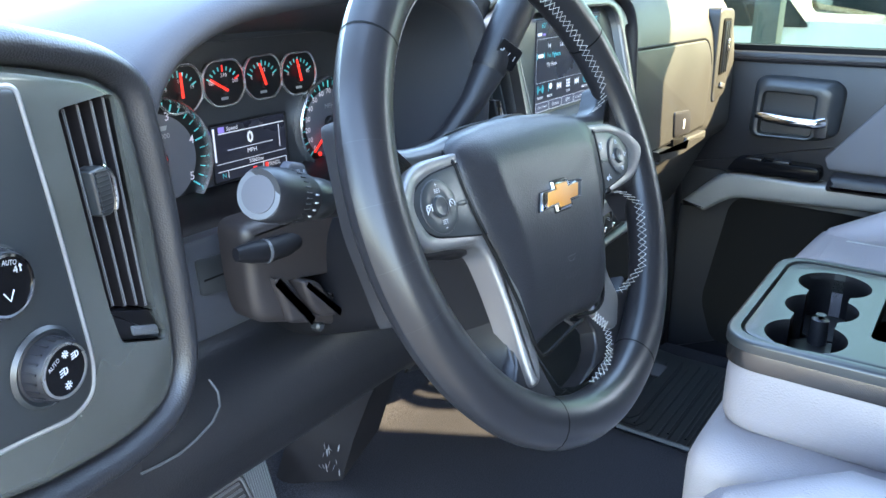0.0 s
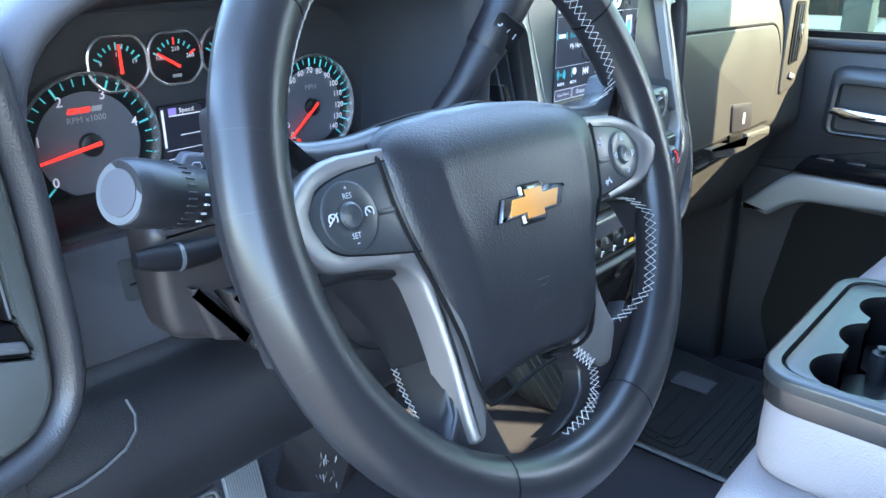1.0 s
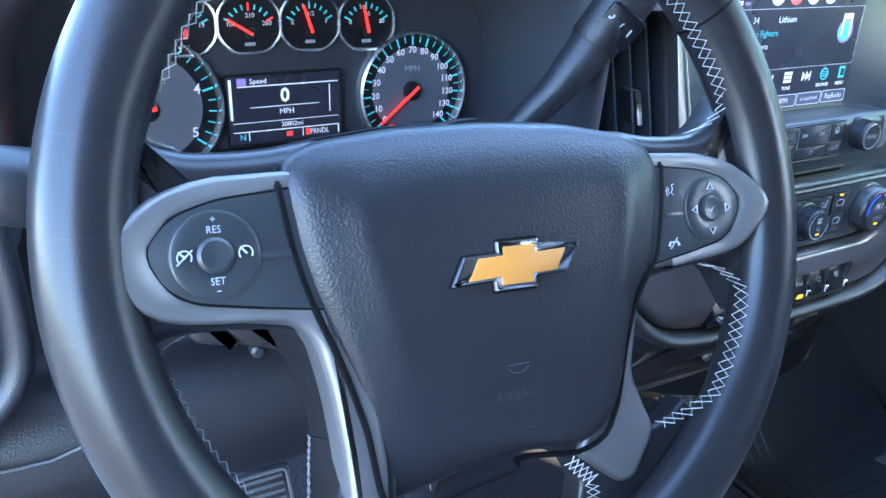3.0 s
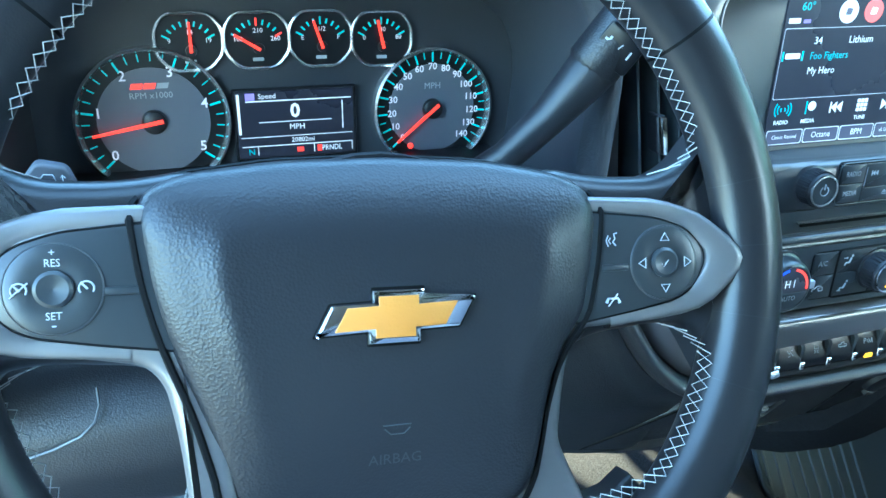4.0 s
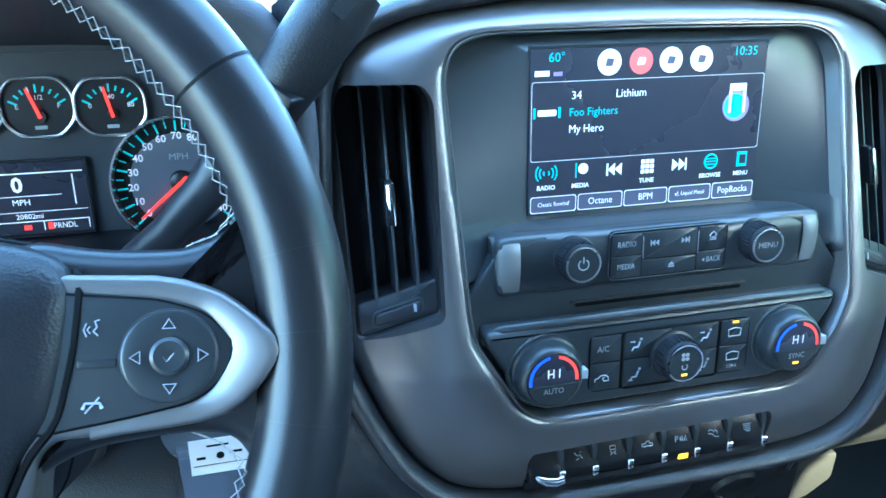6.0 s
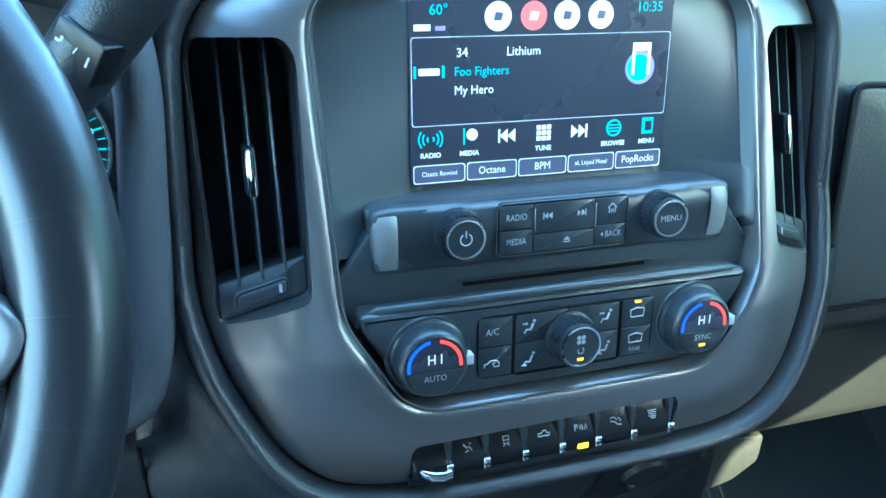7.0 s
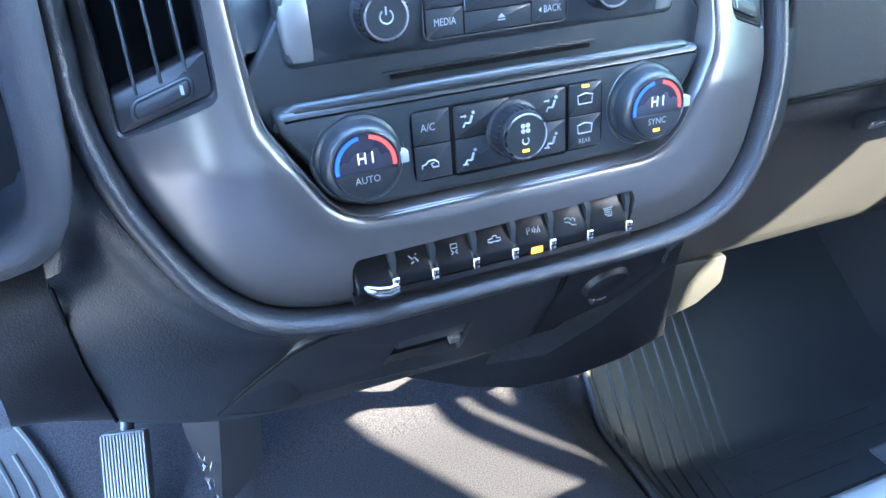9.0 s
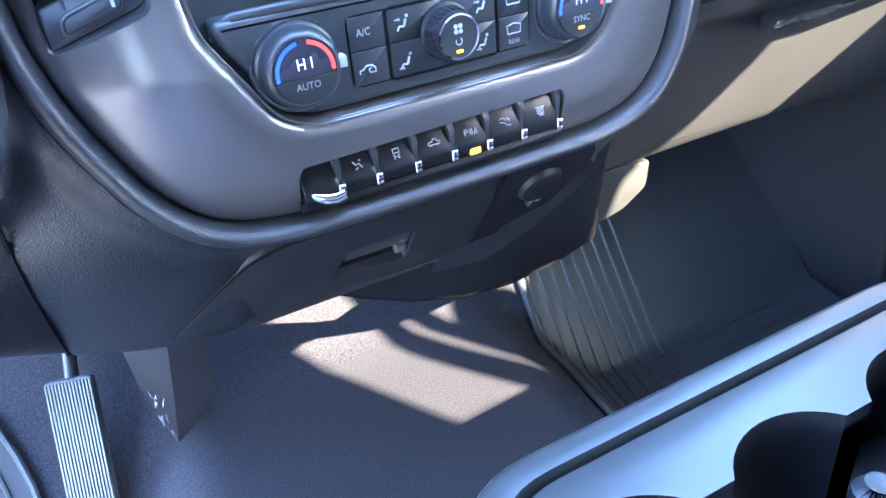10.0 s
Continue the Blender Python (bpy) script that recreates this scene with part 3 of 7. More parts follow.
# radio module
rad_out = rounded([(-0.1205, -0.0215), (0.1205, -0.0215), (0.1205, 0.0165), (0.1110, 0.0185), (-0.1110, 0.0185), (-0.1205, 0.0165)], [0.007, 0.007, 0.006, 0.012, 0.012, 0.006])
radio = link("radio_unit", slab(rad_out, -0.04, -0.001, 0.005, 4), "panel", stack, T(0, 0, -0.019), label="charcoal radio unit with two knobs")
link("top_cover", strips([[(x, z, w4) for x, z in ((-0.113, 0.0100), (-0.113, z1), (-0.098, z1 + 0.0045), (-0.05, z1 + 0.0055), (0.05, z1 + 0.0055), (0.098, z1 + 0.0045), (0.113, z1), (0.113, 0.0100))] for z1, w4 in ((0.0095, -0.0060), (0.0125, -0.0085), (0.0136, -0.0180), (0.0138, -0.0340))]), "panel", radio, label="curved top of the unit")
link("radio_face", strips([[(x, z, w4 - 0.004 * (abs(x) / 0.104) ** 4) for x in span2(-0.1046, 0.1046, 24)] for z, w4 in ((-0.0215, -0.012), (-0.0212, -0.004), (-0.0195, -0.0003), (-0.0165, 0.0018), (-0.010, 0.0034), (0.0, 0.0040), (0.008, 0.0036), (0.0135, 0.0020), (0.0165, -0.0002), (0.0182, -0.004), (0.0188, -0.012))]), "smoke", radio)
for s in (-1, 1):
    link("end_cap", strips([[(s * x, z * (1 - 24 * max(0, x - 0.116)), w4 - dip) for x, dip in ((0.1050, 0.0026), (0.1062, 0.0020), (0.1110, 0.0020), (0.1160, 0.0026), (0.1188, 0.0044), (0.1203, 0.0080), (0.1206, 0.0130))] for z, w4 in ((-0.0207, -0.008), (-0.0200, -0.002), (-0.0180, 0.0012), (-0.010, 0.0030), (0.0, 0.0036), (0.008, 0.0032), (0.0140, 0.0014), (0.0165, -0.002), (0.0175, -0.008))]), "satin", radio, label="satin silver end cap")


def knob(parent, x, z, r, length, face_mat, w0, ring_mat="chrome", flutes=28):
    k = link("knob", lathe([(r * 1.18, 0), (r * 1.2, 0.002), (r * 1.08, 0.003), (r * 1.06, length * 0.55), (r * 1.0, length * 0.9), (r * 0.97, length), (0, length)], 44), "dark", parent, T(x, z, w0), label="black ribbed rotary knob")
    ridge = link("grip_rib", block(-0.0005, -0.0005, 0.003, 0.0005, 0.0005, length * 0.86), "dark", k, T(r * 1.06, 0))
    for i in range(1, flutes):
        a = 2 * math.pi * i / flutes
        again(ridge, Matrix.Rotation(a, 4, "Z") @ T(r * 1.06, 0))
    link("face_ring", lathe([(r * 0.92, length - 0.001), (r * 0.94, length + 0.0012), (r * 0.86, length + 0.0014), (r * 0.84, length - 0.001)], 44), ring_mat, k)
    link("face", lathe([(r * 0.85, length - 0.001), (r * 0.85, length + 0.0006), (0, length + 0.0006)], 40), face_mat, k)
    return k


vol = knob(radio, -0.0690, 0.0020, 0.0126, 0.016, "smoke", 0.0, "bright", 36)
tune = knob(radio, 0.0650, 0.0020, 0.0126, 0.016, "smoke", 0.0, "bright", 36)
link("power_icon", tube([(0.0035 * math.sin(a / 10), 0.0035 * math.cos(a / 10), 0.0168) for a in range(6, 58, 3)], 0.0004, 4), "greyprint", vol)
link("power_icon", block(-0.0004, 0.001, 0.0166, 0.0004, 0.005, 0.017), "greyprint", vol)
text("MENU", 0.0055, "greyprint", tune, T(0, 0, 0.0168))


def button(parent, x0, z0, x1, z1, w, mat="smoke", r=0.0004):
    return link("button", slab(box2(x0, z0, x1, z1, r), w - 0.004, w, 0.0004), mat, parent)


link("button_well", slab(box2(-0.0452, -0.0152, 0.0412, 0.0168, 0.005), -0.001, 0.0046), "void", radio)
link("well_edge", tube([(p.x, p.y, 0.0044) for p in box2(-0.0455, -0.0155, 0.0415, 0.0171, 0.005)], 0.0005, 5, closed=True), "panel", radio)
w = 0.0054
for x0, z0, x1, z1 in ((-0.0442, 0.0011, -0.0225, 0.0158), (-0.0442, -0.0142, -0.0225, 0.0005), (-0.0219, -0.0027, 0.0182, 0.0158), (-0.0219, -0.0142, 0.0182, -0.0033), (0.0188, -0.0009, 0.0402, 0.0158), (0.0188, -0.0142, 0.0402, -0.0015)):
    button(radio, x0, z0, x1, z1, w)
text("RADIO", 0.0056, "greyprint", radio, T(-0.0335, 0.0085, w + 0.0003), wide=0.78)
text("MEDIA", 0.0056, "greyprint", radio, T(-0.0335, -0.0067, w + 0.0003), wide=0.78)
text("BACK", 0.0056, "greyprint", radio, T(0.0315, -0.0075, w + 0.0003), wide=0.78)
tri(0.0237, -0.0075, 0.0013, radio, "greyprint", w + 0.0003, -1)
for x, f in ((-0.0130, -1), (0.0090, 1)):
    for d in (-0.0014, 0.0014):
        tri(x + d, 0.0080, 0.0020, radio, "greyprint", w + 0.0003, f)
    link("skip_bar", slab(box2(x + 0.0030 * f - 0.0003, 0.0060, x + 0.0030 * f + 0.0003, 0.0100), w, w + 0.0003), "greyprint", radio)
link("home_icon", tube([(0.0300 + x * 0.001, 0.0088 + z * 0.001, w + 0.0002) for x, z in ((-2.0, -2.6), (-2.0, 0.4), (-3.0, 0.4), (0, 3.2), (3.0, 0.4), (2.0, 0.4), (2.0, -2.6), (0.6, -2.6), (0.6, -0.6), (-0.6, -0.6), (-0.6, -2.6))], 0.00032, 4, closed=True), "greyprint", radio)
link("eject_icon", slab([(-0.0022, -0.0085), (0.0022, -0.0085), (0, -0.0062)], w, w + 0.0003), "greyprint", radio)
link("eject_icon", slab(box2(-0.0022, -0.0100, 0.0022, -0.0093), w, w + 0.0003), "greyprint", radio)
for x in (-0.0221, 0.0184):
    link("bright_bar", slab(box2(x - 0.0005, -0.0020, x + 0.0005, 0.0135), w - 0.001, w + 0.0011, 0.0003), "chrome", radio)
link("disc_slot", slab(box2(-0.064, -0.0350, 0.062, -0.0325, 0.001), -0.03, -0.0230), "void", stack, label="black disc slot")
link("slot_lip", slab(box2(-0.068, -0.0318, 0.066, -0.0303, 0.0005), -0.03, -0.0215, 0.0005), "smoke", stack)

# climate controls
clim_out = rounded([(-0.132, -0.037), (0.132, -0.037), (0.130, -0.048), (0.104, -0.090), (0.088, -0.098), (-0.088, -0.098), (-0.104, -0.090), (-0.130, -0.048)], 0.008)
clim = link("climate_unit", slab(clim_out, -0.03, -0.0055, 0.005, 3), "panel", stack, T(0, -0.0028, -0.0020), label="charcoal climate control panel with two dials")
link("brow", tube([(-0.1290, -0.0475, -0.016), (-0.1275, -0.0405, -0.013), (-0.1200, -0.0372, -0.0105), (-0.06, -0.0362, -0.0090), (0.0, -0.0358, -0.0085), (0.06, -0.0362, -0.0090), (0.1200, -0.0372, -0.0105), (0.1275, -0.0405, -0.013), (0.1290, -0.0475, -0.016)], 0.0034, 10), "panel", clim, label="rounded lip over the climate controls")
for s, word in ((-1, "AUTO"), (1, "SYNC")):
    x, z = s * 0.0908, -0.0675
    link("dial_ring", lathe([(0.0264, -0.002), (0.0266, 0.0014), (0.0258, 0.0026), (0.0252, 0.001)], 56), "bright", clim, T(x, z, -0.008), label="chrome ring")
    k = link("temperature_dial", lathe([(0.0244, 0), (0.0240, 0.0035), (0.0226, 0.0045), (0.0218, 0.0120), (0.0206, 0.0148), (0.0192, 0.0163), (0.0184, 0.0166), (0.0179, 0.0160), (0, 0.0160)], 56), "smoke", clim, T(x, z, -0.0075), label="black temperature dial with lit display")
    W2 = 0.0163
    link("dial_display", slab([(0.0176 * math.cos(math.radians(a)), 0.0176 * math.sin(math.radians(a))) for a in range(-8, 189, 7)], 0.015, W2), "lcd", k)
    link("dial_button", slab([(0.0176 * math.cos(math.radians(a)), 0.0176 * math.sin(math.radians(a))) for a in range(192, 349, 6)], 0.015, W2 + 0.0004, 0.0005), "smoke", k)
    for a0, a1, m2 in ((100, 192, "temp_blue"), (-6, 84, "temp_red")):
        link("colour_arc", strips([[(0.0169 * math.cos(math.radians(a)), 0.0169 * math.sin(math.radians(a)), W2 + 0.0003) for a in range(a0, a1, 5)], [(0.0148 * math.cos(math.radians(a)), 0.0148 * math.sin(math.radians(a)), W2 + 0.0003) for a in range(a0, a1, 5)]]), m2, k)
    text("H I", 0.0090, "lcd_white", k, T(0.0, 0.0040, W2 + 0.0003), wide=0.85)
    text(word, 0.0056, "greyprint", k, T(0, -0.0078, W2 + 0.0007), wide=0.9)
    link("pointer", block(-0.0022, -0.0032, 0.009, 0.0030, 0.0032, 0.0160, 0.0008), "print", k, T(0.0212, 0.0005), label="white pointer")
    if s > 0:
        link("lamp", block(-0.0022, -0.0008, W2, 0.0022, 0.0008, W2 + 0.0008), "amber", k, T(0, -0.0133))
link("button_well", slab(box2(-0.0602, -0.0886, 0.0612, -0.0474, 0.006), -0.008, -0.0050), "void", clim)
w = -0.0042
cells = [(-0.0592, -0.0672, -0.0374, -0.0484), (-0.0592, -0.0876, -0.0374, -0.0678), (-0.0350, -0.0672, -0.0002, -0.0484), (-0.0350, -0.0876, -0.0002, -0.0678), (0.0002, -0.0672, 0.0360, -0.0484), (0.0002, -0.0876, 0.0360, -0.0678), (0.0384, -0.0672, 0.0602, -0.0484), (0.0384, -0.0876, 0.0602, -0.0678)]
for x0, z0, x1, z1 in cells:
    button(clim, x0, z0, x1, z1, w)
link("well_edge", tube([(p.x, p.y, w - 0.0002) for p in box2(-0.0362, -0.0888, 0.0372, -0.0472, 0.004)], 0.0008, 5, closed=True), "void", clim)
text("A/C", 0.0062, "greyprint", clim, T(-0.0505, -0.0575, w + 0.0003), wide=0.85)
text("REAR", 0.0042, "greyprint", clim, T(0.049, -0.0835, w + 0.0003), wide=0.85)
link("lamp", block(-0.0022, -0.0007, w, 0.0022, 0.0007, w + 0.0006), "amber", clim, T(0.049, -0.0500))


def figure_icon(x, z, parent, w, low):
    """Airflow sign: a seat shape and an arrow."""
    link("airflow_icon", tube([(x + 0.0022, z + 0.0020, w), (x + 0.0008, z - 0.0020, w)], 0.0008, 4), "greyprint", parent)
    link("airflow_icon", tube([(x + 0.0008, z - 0.0022, w), (x - 0.0022, z - 0.0018, w), (x - 0.0034, z - 0.0042, w)], 0.0006, 4), "greyprint", parent)
    link("airflow_icon", slab(circle2(0.0010, 10, x + 0.0030, z + 0.0036), w - 0.0002, w + 0.0002), "greyprint", parent)
    for dz in ((-0.0042,) if low else (0.0022,)):
        link("airflow_icon", tube([(x - 0.0048, z + dz, w), (x - 0.0022, z + dz, w)], 0.0004, 4), "greyprint", parent)
        tri(x - 0.0018, z + dz, 0.0011, parent, "greyprint", w + 0.0003, 1, "airflow_icon")


for x, z, low2 in ((-0.026, -0.057, 0), (-0.026, -0.079, 1), (0.0265, -0.057, 0), (0.0265, -0.079, 1)):
    figure_icon(x, z, clim, w + 0.0003, low2)
link("recirculate_icon", tube([(-0.0505 + x * 0.001, -0.079 + z * 0.001, w + 0.0002) for x, z in ((-5, -1.8), (-5, 0.2), (-2.8, 0.6), (-1, 2.4), (2.4, 2.4), (4.6, 0.6), (4.8, -1.8), (1.4, -1.8), (0.4, 0.4), (2.2, 0.8))], 0.0005, 4), "greyprint", clim)
for z in (-0.0585, -0.0765):
    link("defrost_icon", tube([(0.0445, z - 0.002, w + 0.0002), (0.044, z + 0.003, w + 0.0002), (0.049, z + 0.0042, w + 0.0002), (0.054, z + 0.003, w + 0.0002), (0.0535, z - 0.002, w + 0.0002), (0.0445, z - 0.002, w + 0.0002)], 0.0004, 4), "greyprint", clim)
fan = knob(clim, 0.0015, -0.0675, 0.0142, 0.016, "smoke", -0.005)
for i in range(2):
    for j in range(2):
        link("fan_icon", slab(circle2(0.0014, 10, -0.0015 + 0.003 * i, 0.0030 + 0.003 * j), 0.0165, 0.0168), "greyprint", fan)
link("power_icon", tube([(0.002 * math.sin(a / 10), -0.0028 + 0.002 * math.cos(a / 10), 0.0167) for a in range(6, 58, 4)], 0.0003, 4), "greyprint", fan)
link("lamp", block(-0.002, -0.0007, 0.0164, 0.002, 0.0007, 0.0172), "amber", fan, T(0, -0.0085))

# row of rocker switches
ROW = rounded([(-0.1045, -0.1525), (0.0820, -0.1525), (0.0825, -0.1290), (0.0795, -0.1225), (-0.1015, -0.1265), (-0.1045, -0.1330)], 0.003)
carve(surround, slab(ROW, -0.034, 0.05))
surround.data.set_sharp_from_angle(angle=radians(38))
row = link("switch_row", slab([(x * 0.998, z) for x, z in ROW], -0.045, -0.033), "gloss", stack, label="piano black row of rocker switches")
ICONS = [[], [[(-3, 2.5), (-1, 0), (0.5, 1), (2.5, -2)], [(-2, -2.5), (0, -1.5)], [(1, 2.5), (2, 2.8)]],
         [[(-2, 3.2), (2, 3.2), (2, 0.6), (-2, 0.6), (-2, 3.2)], [(-2, -0.6), (-0.6, -1.8), (-2, -3)], [(2, -0.6), (0.6, -1.8), (2, -3)]],
         [[(-4, -1.2), (-4, 0.6), (-1.5, 0.8), (-0.6, 2.2), (1.4, 2.2), (1.8, 0.6), (4, 0.4), (4, -1.2), (-4, -1.2)], [(-2.6, -1.6), (-1.6, -1.6)], [(1.6, -1.6), (2.8, -1.6)]],
         [[(-4, -2), (-4, 2), (-2.2, 2), (-2.2, 0.2), (-4, 0.2)], [(-0.6, -1.2), (0, 0), (-0.6, 1.2)], [(0.8, -1.8), (1.6, 0), (0.8, 1.8)], [(2.6, -2), (4, 2), (4.6, -2)]],
         [[(-4, 2), (-2, 2.6), (0, 1.6), (0.6, 0.4)], [(-4, 0), (-1, -0.6), (1, -2.6), (4, -3)], [(1.4, 1.8), (3.4, 0.4), (3, -0.8)]],
         [[(-3.4, 2.6), (3.4, 2.6)], [(-2.4, 1.4), (-2.4, -1.4), (2.4, -1.4), (2.4, 1.4), (-2.4, 1.4)], [(-1, -2.6), (2.4, -2.6)], [(-1.4, 0), (1.4, 0)]]]
xs = [-0.1040, -0.0795, -0.0550, -0.0285, -0.0025, 0.0235, 0.0500, 0.0785]
for k in range(len(xs) - 1):
    x0, x1 = xs[k] + 0.0005, xs[k + 1] - 0.0005
    crest = -0.1225 - 0.004 * (len(xs) - 2 - k) / (len(xs) - 2)
    prof = [(crest, -0.014), (crest - 0.0008, -0.0090), (crest - 0.0030, -0.0064), (crest - 0.0120, -0.0030), (-0.1420, 0.0002), (-0.1465, 0.0012), (-0.1495, 0.0002), (-0.1512, -0.0030), (-0.1518, -0.0100), (-0.1518, -0.034), (crest, -0.034)]
    bm = strips([[(x, z, w3 - dip if w3 > -0.03 else w3) for z, w3 in prof] for x, dip in ((x0 + 0.0002, 0.0040), (x0 + 0.0004, 0.0010), (x0 + 0.0012, 0.0002), (x0 + 0.0030, 0.0), (x1 - 0.0030, 0.0), (x1 - 0.0012, 0.0002), (x1 - 0.0004, 0.0010), (x1 - 0.0002, 0.0040))])
    bm.verts.ensure_lookup_table()
    bm.faces.new(bm.verts[:len(prof)])
    bm.faces.new(bm.verts[-len(prof):])
    key = link("rocker_switch", bm, "key", row, label="piano black rocker switch")
    cx = (x0 + x1) / 2
    spot = T(cx, -0.1355, -0.0022, rx=-17)
    for stroke in ICONS[k]:
        link("switch_icon", tube([(x * 0.001, z * 0.001, 0.0008) for x, z in stroke], 0.00036, 4), "print", key, spot)
    bm = strips([[(x1 - 0.0030, crest + 0.0010, -0.014), (x1 - 0.0022, crest + 0.0006, -0.0052), (x1 + 0.0022, crest + 0.0006, -0.0052), (x1 + 0.0030, crest + 0.0010, -0.014)], [(x1 - 0.0028, crest - 0.0060, -0.012), (x1 - 0.0018, crest - 0.0060, -0.0010), (x1 + 0.0020, crest - 0.0060, -0.0010), (x1 + 0.0028, crest - 0.0060, -0.012)], [(x1 - 0.0020, -0.1430, -0.012), (x1 - 0.0010, -0.1430, -0.0015), (x1 + 0.0012, -0.1430, -0.0015), (x1 + 0.0020, -0.1430, -0.012)]])
    link("fin", bm, "smoke", key)
    tip = link("chrome_tip", slab(box2(x1 - 0.0022, -0.1508, x1 + 0.0026, -0.1432, 0.001), -0.012, 0.0024, 0.0014, 3), "chrome", key)
    link("tip_groove", block(x1 - 0.0016, -0.1476, 0.0016, x1 + 0.0020, -0.1468, 0.0026), "void", tip)
link("chrome_tip", tube([(-0.1000, -0.1440, -0.0005), (-0.0965, -0.1470, 0.0006), (-0.0915, -0.1496, 0.0014), (-0.0850, -0.1508, 0.0018), (-0.0790, -0.1496, 0.0018)], [0.0008, 0.0026, 0.0038, 0.0042, 0.0036], 12, flat=0.8), "chrome", row)
link("lamp", block(-0.0042, -0.0022, -0.012, 0.0034, 0.0018, 0.0016, 0.0005), "amber", row, T(0.0125, -0.1478))
link("lower_rail", tube([(-0.105, -0.154, -0.006), (-0.05, -0.1545, -0.004), (0.03, -0.1545, -0.004), (0.082, -0.154, -0.006)], 0.0042, 8), "key", row)


def vent(parent, outline, slat_x, wall_w, tab_x, tab_z, warp, mirror=1):
    """An air vent: a dark box with upright vanes and a tab, bent to the panel that it sits in."""
    v = new("air_vent")
    v.parent = parent
    tagged(v, "black air vent with upright vanes and chrome tab")

    def put(name, bm, mat, under=v, label=""):
        for vert in bm.verts:
            vert.co.x *= mirror
            vert.co.z += wall_w + warp(vert.co.x, vert.co.y)
        return link(name, bm, mat, under, label=label)

    out = [tuple(p) for p in outline]
    cx, cz = sum(p[0] for p in out) / len(out), sum(p[1] for p in out) / len(out)
    inner = [(cx + (p[0] - cx) * 0.93, cz + (p[1] - cz) * 0.97) for p in out]
    bm = strips([[(*p, 0.0) for p in out], [(*p, -0.003) for p in inner], [(*p, -0.045) for p in inner]], closed=True)
    bm.verts.ensure_lookup_table()
    bm.faces.new(bm.verts[-len(out):])
    put("housing", bm, "dark")
    for x, a, b, *slant in slat_x:
        bm = block(x - 0.0009, a, -0.034, x + 0.0009, b, 0.0, 0.0006)
        for vert in bm.verts:
            vert.co.x += slant[0] * (vert.co.y - a) / (b - a) if slant else 0.0
        put("vane", bm, "panel")
    tab = put("tab", block(tab_x - 0.0035, tab_z - 0.0135, -0.008, tab_x + 0.0035, tab_z + 0.0135, 0.006, 0.002, 3), "dark")
    put("tab_edge", block(tab_x - 0.0022, tab_z - 0.0130, 0.005, tab_x + 0.0022, tab_z + 0.0130, 0.0090, 0.001, 2), "chrome", tab)
    return v, put


for sgn in (-1, 1):
    v, put = vent(stack, VENT, [(-0.1945, -0.026, 0.110), (-0.1815, -0.021, 0.110), (-0.1685, -0.016, 0.110)], -0.012, -0.1825, 0.040, lambda x, y: -lean(y) - 0.42 * (abs(x) - 0.156), -sgn)
    put("shutter_plate", slab(rounded([(-0.1580, -0.0275), (-0.2070, -0.0455), (-0.2070, -0.0250), (-0.1570, -0.0060)], 0.003), -0.02, -0.0005, 0.0015), "dark")
    put("slider_seat", slab(rounded([(-0.1665, -0.0278), (-0.1995, -0.0400), (-0.1985, -0.0288), (-0.1665, -0.0168)], 0.0048), -0.004, 0.0006, 0.0003), "panel")
    put("shutter_slider", slab(rounded([(-0.1680, -0.0268), (-0.1978, -0.0380), (-0.1970, -0.0296), (-0.1680, -0.0185)], 0.0038), -0.003, 0.0030, 0.0014, 3), "dark")
    put("slider_mark", block(-0.1732, -0.0262, 0.002, -0.1716, -0.0216, 0.0036), "print")

# ---- the steering wheel: u right, v up the wheel, w towards the driver ----
HUB = Vector((-0.428, 0.254, 0.628))
wheel = thing("steering_wheel", pose(*HUB, 67.7) @ T(0, 0, 0, -4.2), "black leather steering wheel with pewter spokes and white cross-stitching", "steering wheel")
R_RIM, RA, RB = 0.1725, 0.0180, 0.0165


def rim_point(deg, q, grow=1.0):
    a, b = math.radians(deg), math.radians(q)
    r = R_RIM + RA * grow * math.cos(b)
    return Vector((r * math.cos(a) + 0.004, r * math.sin(a) * 1.03, RB * grow * math.sin(b) - 0.008))


def ring_bm(a0, a1, steps, grow=1.0, sides=20):
    rows = [[rim_point(a0 + (a1 - a0) * k / steps, 360 * j / sides, grow) for j in range(sides)] for k in range(steps + 1)]
    return strips([r + [r[0]] for r in rows])


rim = link("rim", ring_bm(0, 360, 128), "rim_leather", wheel, label="black leather-wrapped rim, slightly worn")
for a in (36, 144, -66, -114):
    link("seam", ring_bm(a - 0.25, a + 0.25, 1, 1.012), "void", rim)
for a in (166, 177, 188, 199, 12, 2, -9, -20):
    link("seam", ring_bm(a - 0.07, a + 0.07, 1, 1.003), "dark", rim)


rng = random.Random(7)


